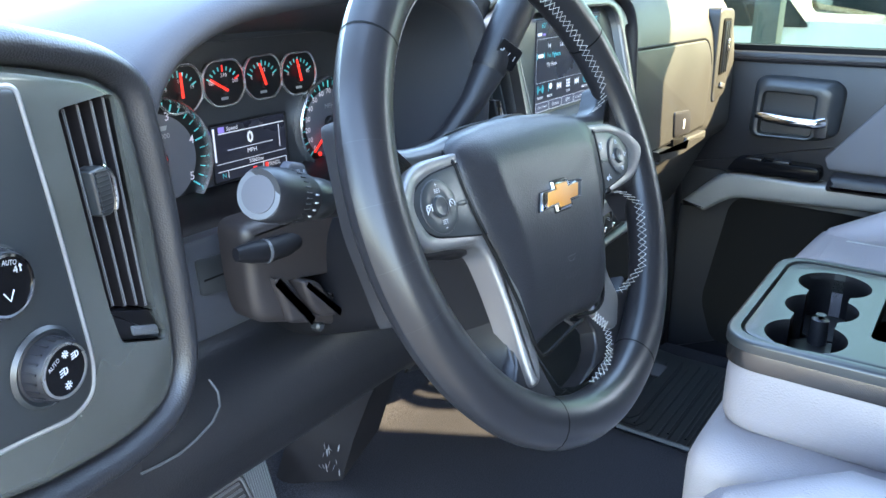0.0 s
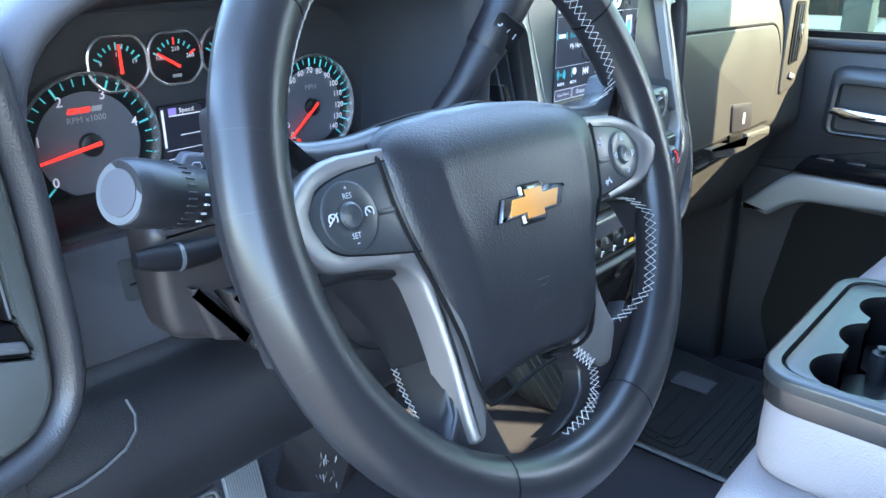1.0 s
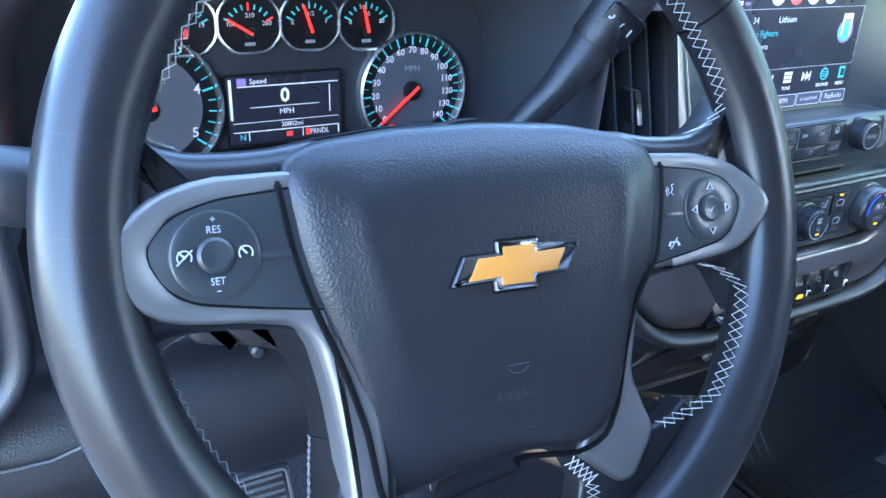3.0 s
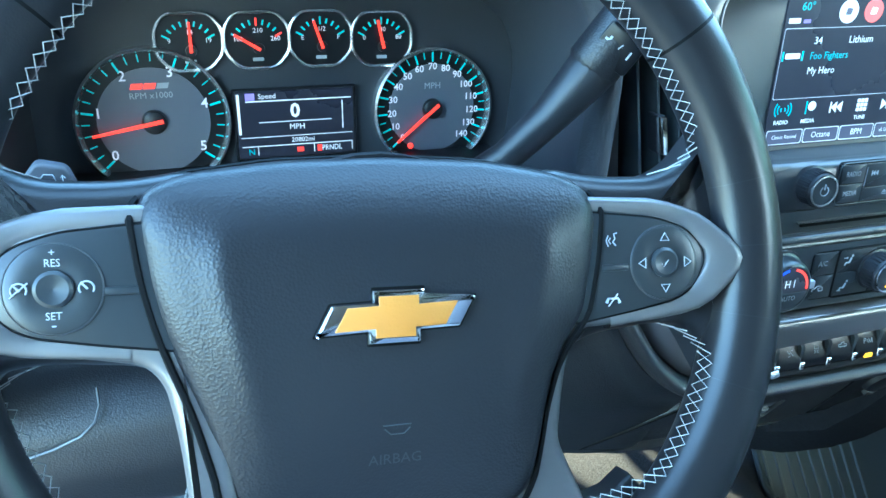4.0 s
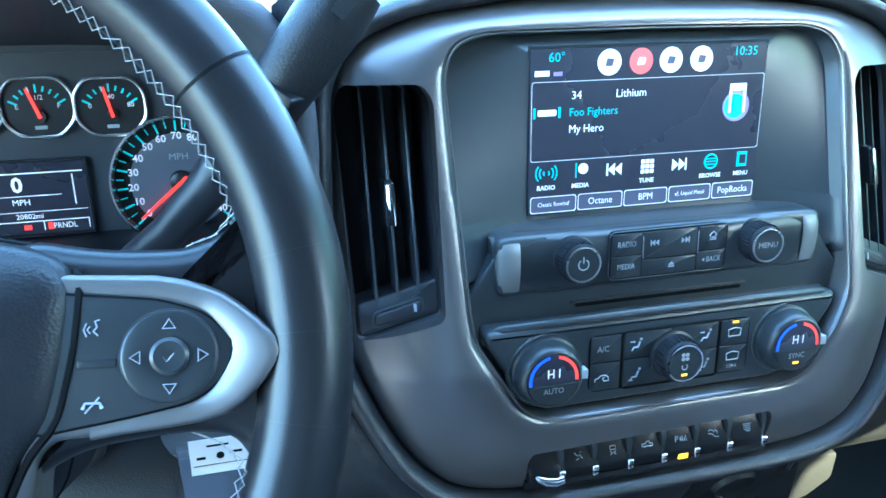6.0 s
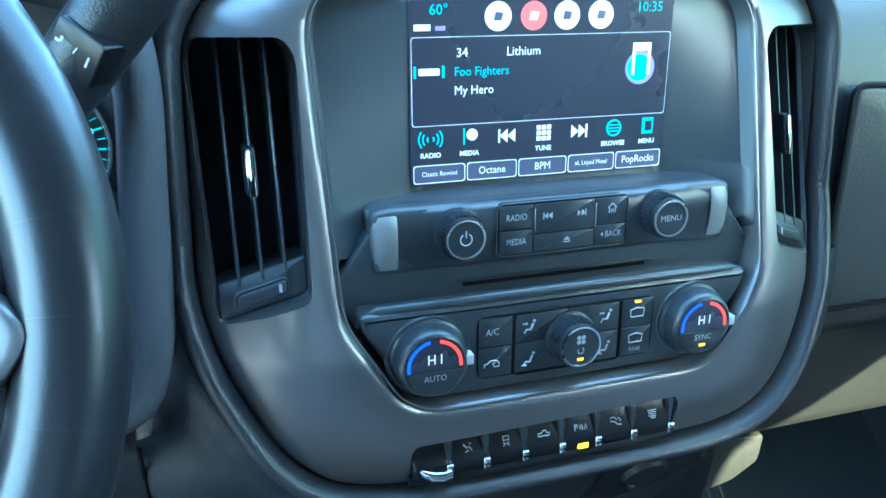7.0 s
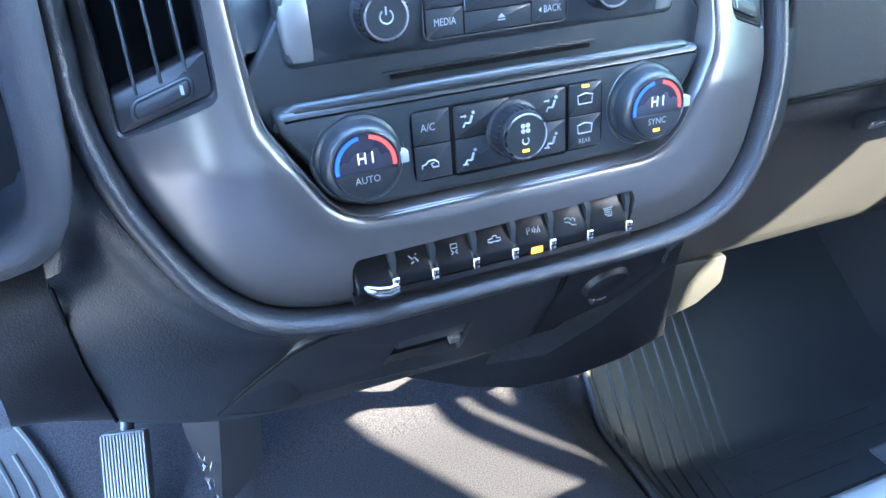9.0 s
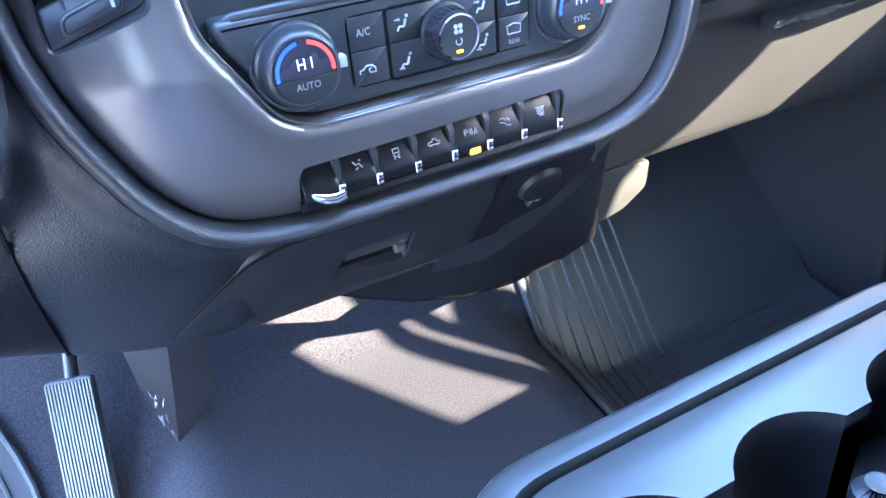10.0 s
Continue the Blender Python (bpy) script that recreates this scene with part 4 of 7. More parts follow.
def cross_stitch(path, parent, half=0.0036, hop=0.0056):
    """Thread zigzags in two directions along a path on the inner side of the rim."""
    pts = [Vector(p) for p in path]
    d = [0.0]
    for p, q in zip(pts, pts[1:]):
        d.append(d[-1] + (q - p).length)
    n = max(3, int(d[-1] / hop))
    for flip in (-1, 1):
        out, j = [], 0
        for k in range(n + 1):
            l = min(d[-1], max(0.0, d[-1] * (k + rng.uniform(-0.14, 0.14)) / n))
            while j < len(d) - 2 and d[j + 1] < l:
                j += 1
            p = pts[j].lerp(pts[j + 1], (l - d[j]) / (d[j + 1] - d[j]))
            away = Vector((p.x, p.y, 0)).normalized() * 0.5 + Vector((0, 0, 0.87))
            out.append(p + away * half * flip * (1 if k % 2 else -1) * rng.uniform(0.85, 1.1) + Vector((-p.x, -p.y, 0)).normalized() * 0.0006)
        link("cross_stitch", tube(out, 0.00027, 5), "stitch", parent)


CORNER = [(0.1330, -0.0300, -0.0150), (0.1440, -0.0340, -0.0115), (0.1525, -0.0420, -0.0085)]
for m in (-1, 1):
    upper = [rim_point(a if m > 0 else 180 - a, 165, 1.02) for a in range(76, 21, -4)]
    cross_stitch(upper + [Vector((m * 0.1510, 0.0540, -0.0070)), Vector((m * 0.1440, 0.0450, -0.0120)), Vector((m * 0.1330, 0.0415, -0.0165))], rim)
    lower = [rim_point(a if m > 0 else 180 - a, 165 if m > 0 else 196, 1.02) for a in range(-17, -40, -3)]
    cross_stitch([Vector((m * x, y, w - (0.0 if m > 0 else 0.006))) for x, y, w in CORNER] + lower + ([Vector((0.1120, -0.1080, -0.0120)), Vector((0.0985, -0.1130, -0.0180))] if m > 0 else []), rim)

# spokes
for s in (-1, 1):
    web = rounded([(s * 0.070, 0.046), (s * 0.100, 0.0400), (s * 0.132, 0.0400), (s * 0.148, 0.047), (s * 0.168, 0.070), (s * 0.176, 0.0), (s * 0.168, -0.066), (s * 0.157, -0.046), (s * 0.149, -0.0320), (s * 0.130, -0.0300), (s * 0.092, -0.0340), (s * 0.070, -0.05)], 0.014)
    link("spoke", slab(web, -0.026, 0.0015, 0.012, 5), "rim_leather", wheel, T(0, 0, -0.0080), label="black leather spoke")
    inside = [(0.0, -0.1600), (0.014, -0.1580), (0.032, -0.1530), (0.044, -0.1440), (0.048, -0.1320), (0.042, -0.1200), (0.028, -0.1120), (0.028, -0.100)] if s > 0 else [(0.030, -0.168), (0.048, -0.150), (0.058, -0.120)]
    side_edge = [(0.056, -0.082), (0.0800, -0.0840), (0.0800, -0.1000), (0.0830, -0.1150), (0.0920, -0.1280), (0.1080, -0.1330), (0.122, -0.130)] if s < 0 else [(0.056, -0.090), (0.074, -0.099), (0.086, -0.1105), (0.097, -0.1140), (0.110, -0.1105), (0.120, -0.1030), (0.132, -0.116)]
    foot = [(s * x, z) for x, z in side_edge + [(0.100, -0.152), (0.065, -0.169)] + inside]
    link("spoke", slab(foot, -0.014, 0.001, 0.003, 3), "rim_leather", wheel, T(0, 0, -0.008 if s < 0 else -0.0215), label="black leather spoke")
    head = [(0.084, 0.0305), (0.124, 0.0290), (0.140, 0.0250), (0.1515, 0.0185), (0.168, 0.001), (0.153, -0.0190), (0.138, -0.0250), (0.114, -0.0278)]
    if s < 0:
        leg = [(0.0950, -0.0318), (0.0885, -0.0400), (0.0840, -0.061), (0.0810, -0.088), (0.0810, -0.113), (0.0795, -0.133), (0.0700, -0.133), (0.0640, -0.120), (0.0620, -0.098), (0.065, -0.05)]
        rad = [0.002, 0.012, 0.008, 0.008, 0.006, 0.008, 0.008, 0.012, 0.010, 0.008, 0.01, 0.01, 0.008, 0.004, 0.004, 0.006, 0.01, 0.01]
    else:
        leg = [(0.0880, -0.0285), (0.0830, -0.0338), (0.0805, -0.045), (0.0795, -0.060), (0.0790, -0.080), (0.0840, -0.0900), (0.0940, -0.1110), (0.0925, -0.1180), (0.0790, -0.1365), (0.0700, -0.1375), (0.0580, -0.1285), (0.0440, -0.1173), (0.050, -0.104), (0.058, -0.085), (0.062, -0.05)]
        rad = [0.002, 0.012, 0.008, 0.008, 0.006, 0.008, 0.008, 0.012, 0.010, 0.008, 0.01, 0.01, 0.008, 0.004, 0.006, 0.004, 0.006, 0.006, 0.004, 0.004, 0.01, 0.01, 0.01]
    bm = slab(rounded([(s * x, z) for x, z in head + leg], rad), -0.022 if s > 0 else -0.012, 0.0075, 0.0050, 5)
    if s > 0:
        for v in bm.verts:
            v.co.z -= 0.0145 * min(1, max(0, (-0.030 - v.co.y) / 0.07))
    bez = link("spoke_bezel", bm, "pewter", wheel, T(0, 0, -0.0085), label="satin pewter spoke trim")
    # its pointed end rises over the inner side of the rim
    outer = [(0.090, 0.0302), (0.106, 0.0297), (0.122, 0.0292), (0.132, 0.0275), (0.140, 0.0250), (0.1465, 0.0220), (0.152, 0.0180), (0.1595, 0.0115), (0.1650, 0.0050), (0.1665, 0.0005), (0.1650, -0.0045), (0.161, -0.0105), (0.153, -0.0185), (0.146, -0.0228), (0.138, -0.0252), (0.130, -0.0262), (0.122, -0.0270), (0.110, -0.0279), (0.100, -0.0292)]
    inner = [(0.090, 0.0233), (0.106, 0.0220), (0.122, 0.0205), (0.1290, 0.0188), (0.1360, 0.0165), (0.1400, 0.0143), (0.1435, 0.0110), (0.1465, 0.0075), (0.1487, 0.0045), (0.1492, 0.0010), (0.1485, -0.0025), (0.1462, -0.0070), (0.1430, -0.0118), (0.1390, -0.0148), (0.1340, -0.0175), (0.128, -0.0190), (0.122, -0.0200), (0.110, -0.0219), (0.100, -0.0235)]
    rows = []
    for a, b in zip(outer, inner):
        hi = [0.0079 + 0.0085 * min(1, max(0, (p[0] - 0.138) / 0.030)) for p in (a, b)]
        mid = [(a[0] * f + b[0] * (1 - f), a[1] * f + b[1] * (1 - f), hi[0] * f + hi[1] * (1 - f) - drop) for f, drop in ((0.95, 0.0018), (0.84, 0.0005), (0.7, 0.0), (0.4, 0.0), (0.1, 0.0002))]
        rows.append([(s * x, z, w1) for x, z, w1 in [(*a, -0.012), (*a, hi[0] - 0.0042)] + mid + [(*b, hi[1] - 0.001), (*b, 0.0)]])
    link("bezel_end", strips(rows), "pewter", bez)
    inset = [(0.080, 0.0240), (0.1235, 0.0200), (0.1395, 0.0148), (0.1485, 0.0055), (0.1490, -0.0010), (0.1440, -0.0112), (0.1345, -0.0175), (0.1130, -0.0215), (0.080, -0.0265)]
    pad = link("switch_pad", slab(rounded([(s * x, z) for x, z in inset], 0.006), 0.0, 0.0086, 0.001), "smoke", wheel, T(0, 0, -0.0085), label="charcoal steering wheel switch pad")
    link("pad_gap", tube([(p.x, p.y, 0.0078) for p in rounded([(s * x, z) for x, z in inset], 0.006)], 0.0007, 5, closed=True), "void", pad)
    cx = 0.1270 if s > 0 else -0.1250
    link("switch_disc", lathe([(0.0168, 0.0), (0.0166, 0.0012), (0.0155, 0.0018), (0.009, 0.0008), (0, 0.0008)], 44), "smoke", pad, T(cx, -0.0005, 0.0084))
    link("disc_edge", tube([(p.x, p.y, 0.0091) for p in circle2(0.0168, 44, cx, -0.0005)], 0.0004, 5, closed=True), "faint", pad)
    link("centre_button", lathe([(0.0068, 0), (0.0068, 0.0012), (0.0055, 0.0020), (0, 0.0012)], 28), "smoke", pad, T(cx, -0.0005, 0.0092))
    link("divider", slab(box2(min(s * 0.096, s * 0.109), -0.0035, max(s * 0.096, s * 0.109), -0.0005, 0.0010), 0.0080, 0.0092, 0.0005), "smoke", pad)
    top = 0.0104
    if s < 0:
        text("RES", 0.0040, "print", pad, T(cx, 0.0090, top), wide=0.9)
        text("+", 0.0040, "print", pad, T(cx, 0.0128, top))
        text("SET", 0.0040, "print", pad, T(cx, -0.0103, top), wide=0.9)
        text("-", 0.0060, "print", pad, T(cx, -0.0134, top))
        for x, slash in ((cx - 0.0112, True), (cx + 0.0112, False)):
            link("cruise_icon", tube([(x + 0.0026 * math.cos(a / 10), -0.0005 + 0.0026 * math.sin(a / 10), top) for a in range(-6, 39, 4)], 0.00032, 4), "print", pad)
            link("cruise_icon", tube([(x - 0.0020, 0.0018, top), (x + 0.0004, -0.0008, top)], 0.0004, 4), "print", pad)
            if slash:
                link("cruise_icon", tube([(x + 0.0030, 0.0022, top), (x - 0.0030, -0.0032, top)], 0.00032, 4), "print", pad)
    else:
        for a in (0, 90, 180, 270):
            m = T(cx, -0.0005, top) @ pose(0, 0, 0, 0, 0, a)
            pts = [(0.0100, -0.0022, 0), (0.0134, 0, 0), (0.0100, 0.0022, 0)]
            link("arrow_icon", tube(pts, 0.00034, 4, closed=True), "print", pad, m)
        link("check_icon", tube([(cx - 0.0024, -0.0004, top), (cx - 0.0008, -0.0024, top), (cx + 0.0028, 0.0020, top)], 0.00036, 4), "print", pad)
        for z, n in ((0.0105, 0), (-0.0165, 1)):
            x = 0.1010
            if n:
                link("call_icon", tube([(x - 0.0032, z - 0.0012, 0.009), (x - 0.0024, z + 0.0008, 0.009), (x + 0.0024, z + 0.0008, 0.009), (x + 0.0032, z - 0.0012, 0.009)], [0.0008, 0.0005, 0.0005, 0.0008], 5), "print", pad)
                link("call_icon", tube([(x + 0.0024, z + 0.0028, 0.009), (x - 0.0024, z - 0.0026, 0.009)], 0.00035, 4), "print", pad)
            else:
                link("voice_icon", tube([(x + 0.0026, z + 0.0030, 0.009), (x + 0.0010, z + 0.0026, 0.009), (x + 0.0016, z + 0.0004, 0.009), (x + 0.0004, z - 0.0010, 0.009), (x + 0.0020, z - 0.0026, 0.009)], 0.00034, 4), "print", pad)
                for d in (0.0016, 0.0028):
                    link("voice_icon", tube([(x - d + 0.0010, z + 0.9 * d - 0.0006, 0.009), (x - d, z - 0.0004, 0.009), (x - d + 0.0010, z - 0.9 * d - 0.0004, 0.009)], 0.00030, 4), "print", pad)

# deep inner walls of the left lower spoke: plastic above, stitched leather below
def deep_wall(name, front, behind, mat, label):
    rows = []
    for a, b in zip(front, behind):
        a, b = Vector(a), Vector(b)
        rows.append([a + Vector((0.012, -0.004, 0)), a + Vector((0.002, -0.001, 0.002)), a, a.lerp(b, 0.33), a.lerp(b, 0.66), b, b + Vector((0.002, -0.001, -0.002)), b + Vector((0.012, -0.004, -0.002))])
    return link(name, strips(rows), mat, wheel, label=label)


deep_wall("spoke_liner", [(-0.0905, -0.0330, -0.016), (-0.0870, -0.0450, -0.018), (-0.0835, -0.0610, -0.019), (-0.0810, -0.0760, -0.019), (-0.0800, -0.0845, -0.019)], [(-0.0930, -0.0330, -0.074), (-0.0885, -0.0460, -0.070), (-0.0830, -0.0610, -0.064), (-0.0805, -0.0760, -0.058), (-0.0805, -0.0885, -0.052)], "column", "charcoal plastic liner behind the spoke")
FOOT_BACK = [(-0.0812, -0.0885, -0.0500), (-0.0842, -0.0990, -0.0440), (-0.0880, -0.1100, -0.0350), (-0.0930, -0.1190, -0.0270), (-0.1000, -0.1260, -0.0210), (-0.1100, -0.1290, -0.018)]
deep_wall("spoke", [(-0.0802, -0.0838, -0.017), (-0.0808, -0.1000, -0.013), (-0.0840, -0.1140, -0.011), (-0.0905, -0.1245, -0.010), (-0.1000, -0.1300, -0.009), (-0.1120, -0.1320, -0.009)], FOOT_BACK, "rim_leather", "black leather spoke")
edges = {-1: [Vector(p) + Vector((-0.0012, 0.0006, 0.0020)) for p in FOOT_BACK[:5]], 1: [Vector(p) for p in ((0.032, -0.1150, -0.0082), (0.045, -0.1270, -0.0082), (0.0435, -0.1425, -0.0082), (0.031, -0.1530, -0.0082), (0.002, -0.1600, -0.0082))]}
for s, edge in edges.items():
    n = 15 if s < 0 else 20
    for flip in (-1, 1):
        pts = []
        for k in range(n + 1):
            f = k / n * 3.999
            p, t = edge[int(f)].lerp(edge[int(f) + 1], f % 1), (edge[int(f) + 1] - edge[int(f)]).normalized()
            side = flip * (1 if k % 2 else -1) * rng.uniform(0.8, 1.15)
            over = Vector((-0.0004, 0.0002, 0.0030)) if s < 0 else Vector((t.y * 0.0030, -t.x * 0.0030, 0.0014 * (-1 if t.y < 0 else 1)))
            pts.append(p + over * side)
        link("cross_stitch", tube(pts, 0.00034, 5), "stitch", wheel)

# airbag cover: a crowned pad that narrows downwards
AB = [(-0.0985, 0.0280), (-0.0940, 0.0365), (-0.0800, 0.0425), (-0.0450, 0.0475), (0.0, 0.0495), (0.0450, 0.0475), (0.0790, 0.0415), (0.0915, 0.0355), (0.0960, 0.0260), (0.0938, 0.0030), (0.0885, -0.0225), (0.0800, -0.0320), (0.0735, -0.0460), (0.0695, -0.0640), (0.0676, -0.0806), (0.0652, -0.0965), (0.0585, -0.1085), (0.0420, -0.1135), (0.0120, -0.1085), (-0.0200, -0.1105), (-0.0500, -0.1155), (-0.0630, -0.1165), (-0.0672, -0.1050), (-0.0705, -0.0780), (-0.0770, -0.0543), (-0.0817, -0.0409), (-0.0862, -0.0297), (-0.0905, -0.0166), (-0.0948, 0.0010)]
ab_ring = ray_loop(rounded(AB, 0.006), Vector((0, -0.02)), 120)


def belly(v):
    """How far the cover falls back above and below the emblem."""
    return 1.7 * min(0.0, v + 0.010) ** 2


rows = []
for k, w0 in ((1.0, -0.012), (1.0, 0.011), (0.994, 0.0165), (0.980, 0.0205), (0.96, 0.0230), (0.93, 0.0246), (0.90, 0.0255), (0.87, 0.0261), (0.84, 0.0266), (0.81, 0.0270), (0.78, 0.0273), (0.75, 0.0276), (0.72, 0.0278), (0.69, 0.0280), (0.66, 0.0282), (0.62, 0.0284), (0.55, 0.0286), (0.45, 0.0288), (0.3, 0.0290), (0.15, 0.029), (0.02, 0.029)):
    row = []
    for p in ab_ring:
        q = Vector((0, -0.02)) + (p - Vector((0, -0.02))) * k
        w1 = w0
        if w0 > 0.0:
            # facets fall away either side of the middle, and the top slopes back
            w1 -= 0.012 * max(0.0, (q.y - 0.012) / 0.04) ** 1.6 + belly(q.y)
            d = abs(q.x) - (0.066 + 0.22 * min(0.0, q.y))
            fade = min(1, max(0, (q.y + 0.085) / 0.055))
            w1 += 0.0014 * fade * math.exp(-(d / 0.008) ** 2) * min(1, max(0, (0.026 - q.y) / 0.02)) - 0.13 * fade * max(0.0, d) * min(1, max(0, (0.040 - q.y) / 0.03)) * min(1, (1.0 - k) / 0.05 + 0.35)
        row.append((q.x, q.y, w1))
    rows.append(row)
bm = strips(rows, closed=True)
bm.verts.ensure_lookup_table()
bm.faces.new(bm.verts[-120:])
cover = link("airbag_cover", bm, "leather", wheel, T(0, 0, -0.0190), label="grained black airbag cover")
link("cover_gap", tube([(p.x * 1.010, p.y * 1.005, -0.0004 - 0.022 * min(1, max(0, (p.y - 0.025) / 0.02)) - (0.0120 if p.x > 0 else 0.0) * min(1, max(0, (-0.03 - p.y) / 0.07))) for p in ab_ring], 0.0015, 6, closed=True), "void", wheel)

# bow-tie emblem as a plain shape
BT = [(-0.0390, -0.0090), (-0.0140, -0.0080), (-0.0140, -0.0145), (0.0115, -0.0145), (0.0115, -0.0080), (0.0310, -0.0075), (0.0395, 0.0090), (0.0140, 0.0080), (0.0140, 0.0145), (-0.0115, 0.0145), (-0.0115, 0.0080), (-0.0310, 0.0075)]
BT = [(x * 0.835, z * 0.74) for x, z in BT]
eb = 0.0285
link("emblem_well", slab(rounded([(x * 1.03, z * 1.09) for x, z in BT], 0.001), eb - 0.006, eb + 0.0008), "void", cover, T(-0.0005, -0.0165))
edge = link("emblem_frame", slab(rounded(BT, 0.0004), eb - 0.004, eb + 0.0034, 0.0016), "chrome", cover, T(-0.0005, -0.0165), label="chrome frame of the emblem")
link("emblem_plate", slab([(x * 0.76, z * 0.76) for x, z in BT], eb, eb + 0.0040, 0.0004), "gold", edge, label="gold emblem plate")
text("AIRBAG", 0.0064, "faint", cover, T(-0.001, -0.0755, 0.0293 - belly(-0.0755), rx=13), wide=1.0)
link("belt_icon", tube([(x, z, 0.0292 - belly(z)) for x, z in ((-0.0060, -0.0610), (0.0055, -0.0610))], 0.0003, 4), "faint", cover)
link("belt_icon", tube([(x, z, 0.0292 - belly(z)) for x, z in ((-0.0055, -0.0625), (-0.0030, -0.0648), (0.0025, -0.0648), (0.0050, -0.0625))], 0.0003, 4), "faint", cover)
# rear shell
link("rear_shell", lathe([(0.045, -0.075), (0.062, -0.05), (0.072, -0.020), (0.070, -0.010), (0.0, -0.010)], 40), "column", wheel, T(0, -0.02))

# ---- the column with its stalks ----
column = thing("steering_column", pose(*HUB, 67.7), "black plastic steering column shroud with stalks", "steering column")
rows = []
for w, su, sv in ((-0.060, 0.052, 0.050), (-0.070, 0.060, 0.058), (-0.12, 0.066, 0.060), (-0.20, 0.064, 0.058), (-0.32, 0.058, 0.052)):
    rows.append([(su * math.copysign(abs(math.cos(a)) ** 0.6, math.cos(a)), -0.028 + sv * math.copysign(abs(math.sin(a)) ** 0.6, math.sin(a)), w) for a in [2 * math.pi * k / 40 for k in range(40)]])
bm = strips(rows, closed=True)
bm.verts.ensure_lookup_table()
bm.faces.new(bm.verts[:40])
link("shroud", bm, "column", column)
link("shroud_seam", tube([(p[0] * 1.002, p[1], p[2]) for p in rows[2]], 0.0008, 5, closed=True), "void", column)
inv = column.matrix_basis.inverted()


def local(points):
    return [inv @ Vector(p) for p in points]


stalk = link("indicator_stalk", tube(local([(-0.47, 0.375, 0.60), (-0.52, 0.362, 0.615), (-0.56, 0.352, 0.628)]), [0.013, 0.012, 0.013], 16), "dark", column, label="black indicator and wiper stalk")
link("twist_ring", tube(local([(-0.553, 0.354, 0.6255), (-0.558, 0.353, 0.627), (-0.578, 0.347, 0.634), (-0.580, 0.3465, 0.6345)]), [0.0125, 0.0140, 0.0148, 0.014], 24), "smoke", stalk)
link("stalk_end", tube(local([(-0.579, 0.347, 0.634), (-0.584, 0.3455, 0.636), (-0.612, 0.337, 0.6455), (-0.622, 0.3345, 0.6488), (-0.6245, 0.334, 0.6494)]), [0.0148, 0.0162, 0.0170, 0.0164, 0.0150], 28), "dark", stalk)
link("end_cap", tube(local([(-0.6235, 0.3342, 0.6490), (-0.6258, 0.3336, 0.6498)]), [0.0118, 0.0112], 28), "cap", stalk, label="grey push button cap")
link("cap_ring", tube(local([(-0.6240, 0.3341, 0.6492), (-0.6252, 0.3338, 0.6496)]), [0.0152, 0.0148], 28), "vane", stalk)
paddle = link("wash_paddle", slab(rounded([(-0.5795, 0.630), (-0.5785, 0.6465), (-0.5720, 0.6540), (-0.5590, 0.6505), (-0.5555, 0.6400), (-0.5560, 0.628)], 0.003), -0.007, 0.0, 0.002, 3), "cap", stalk, inv @ pose(0, 0.362, 0, 90), label="grey washer paddle")
link("wiper_icon", tube([(-0.5715, 0.6450, 0.0003), (-0.5690, 0.6480, 0.0003), (-0.5650, 0.6475, 0.0003), (-0.5640, 0.6440, 0.0003), (-0.5715, 0.6450, 0.0003)], 0.0003, 4), "print", paddle)
link("arrow_icon", tube([(-0.5610, 0.6425, 0.0003), (-0.5610, 0.6470, 0.0003), (-0.5622, 0.6455, 0.0003), (-0.5610, 0.6470, 0.0003), (-0.5598, 0.6455, 0.0003)], 0.0003, 4), "print", paddle)
axis = (Vector((-0.612, 0.337, 0.6455)) - Vector((-0.579, 0.347, 0.634))).normalized()
side_a = axis.cross(Vector((0, 0, 1))).normalized()
side_b = axis.cross(side_a)
for k in range(30):
    a = 2 * math.pi * k / 30
    o = Vector((-0.598, 0.3412, 0.6406)) + (side_a * math.cos(a) + side_b * math.sin(a)) * 0.0170
    link("grip_rib", tube(local([o - axis * 0.0028, o + axis * 0.0028]), 0.0005, 4), "faint", stalk)
for k, a in enumerate((0.2, 0.5, 0.8, 1.1)):
    o = Vector((-0.588, 0.3442, 0.6371)) + (side_a * math.cos(a + 2.2) + side_b * math.sin(a + 2.2)) * 0.0166
    link("print_mark", tube(local([o - axis * 0.0016, o + axis * 0.0016]), 0.0006, 5), "greyprint", stalk)
link("boot", tube(local([(-0.475, 0.377, 0.600), (-0.487, 0.372, 0.6035)]), [0.026, 0.020], 24), "void", stalk)
tilt = link("tilt_lever", tube(local([(-0.500, 0.430, 0.572), (-0.538, 0.412, 0.5765), (-0.560, 0.409, 0.5790), (-0.575, 0.408, 0.5825), (-0.5875, 0.408, 0.585)]), [0.008, 0.0085, 0.0088, 0.0078, 0.005], 14, flat=0.75), "column", column, label="black tilt lever")
link("lever_ring", tube(local([(-0.5585, 0.409, 0.5788), (-0.5610, 0.4088, 0.5793)]), [0.0091, 0.0091], 14, flat=0.78), "vane", tilt)
path = [(-0.37, 0.455, 0.572), (-0.340, 0.434, 0.596), (-0.312, 0.417, 0.621), (-0.288, 0.409, 0.647), (-0.268, 0.405, 0.671), (-0.258, 0.404, 0.683)]
shift = link("shift_lever", tube(local(path), [0.011, 0.0105, 0.0105, 0.0120, 0.0155, 0.0160], 16), "dark", column, label="black column shift lever")
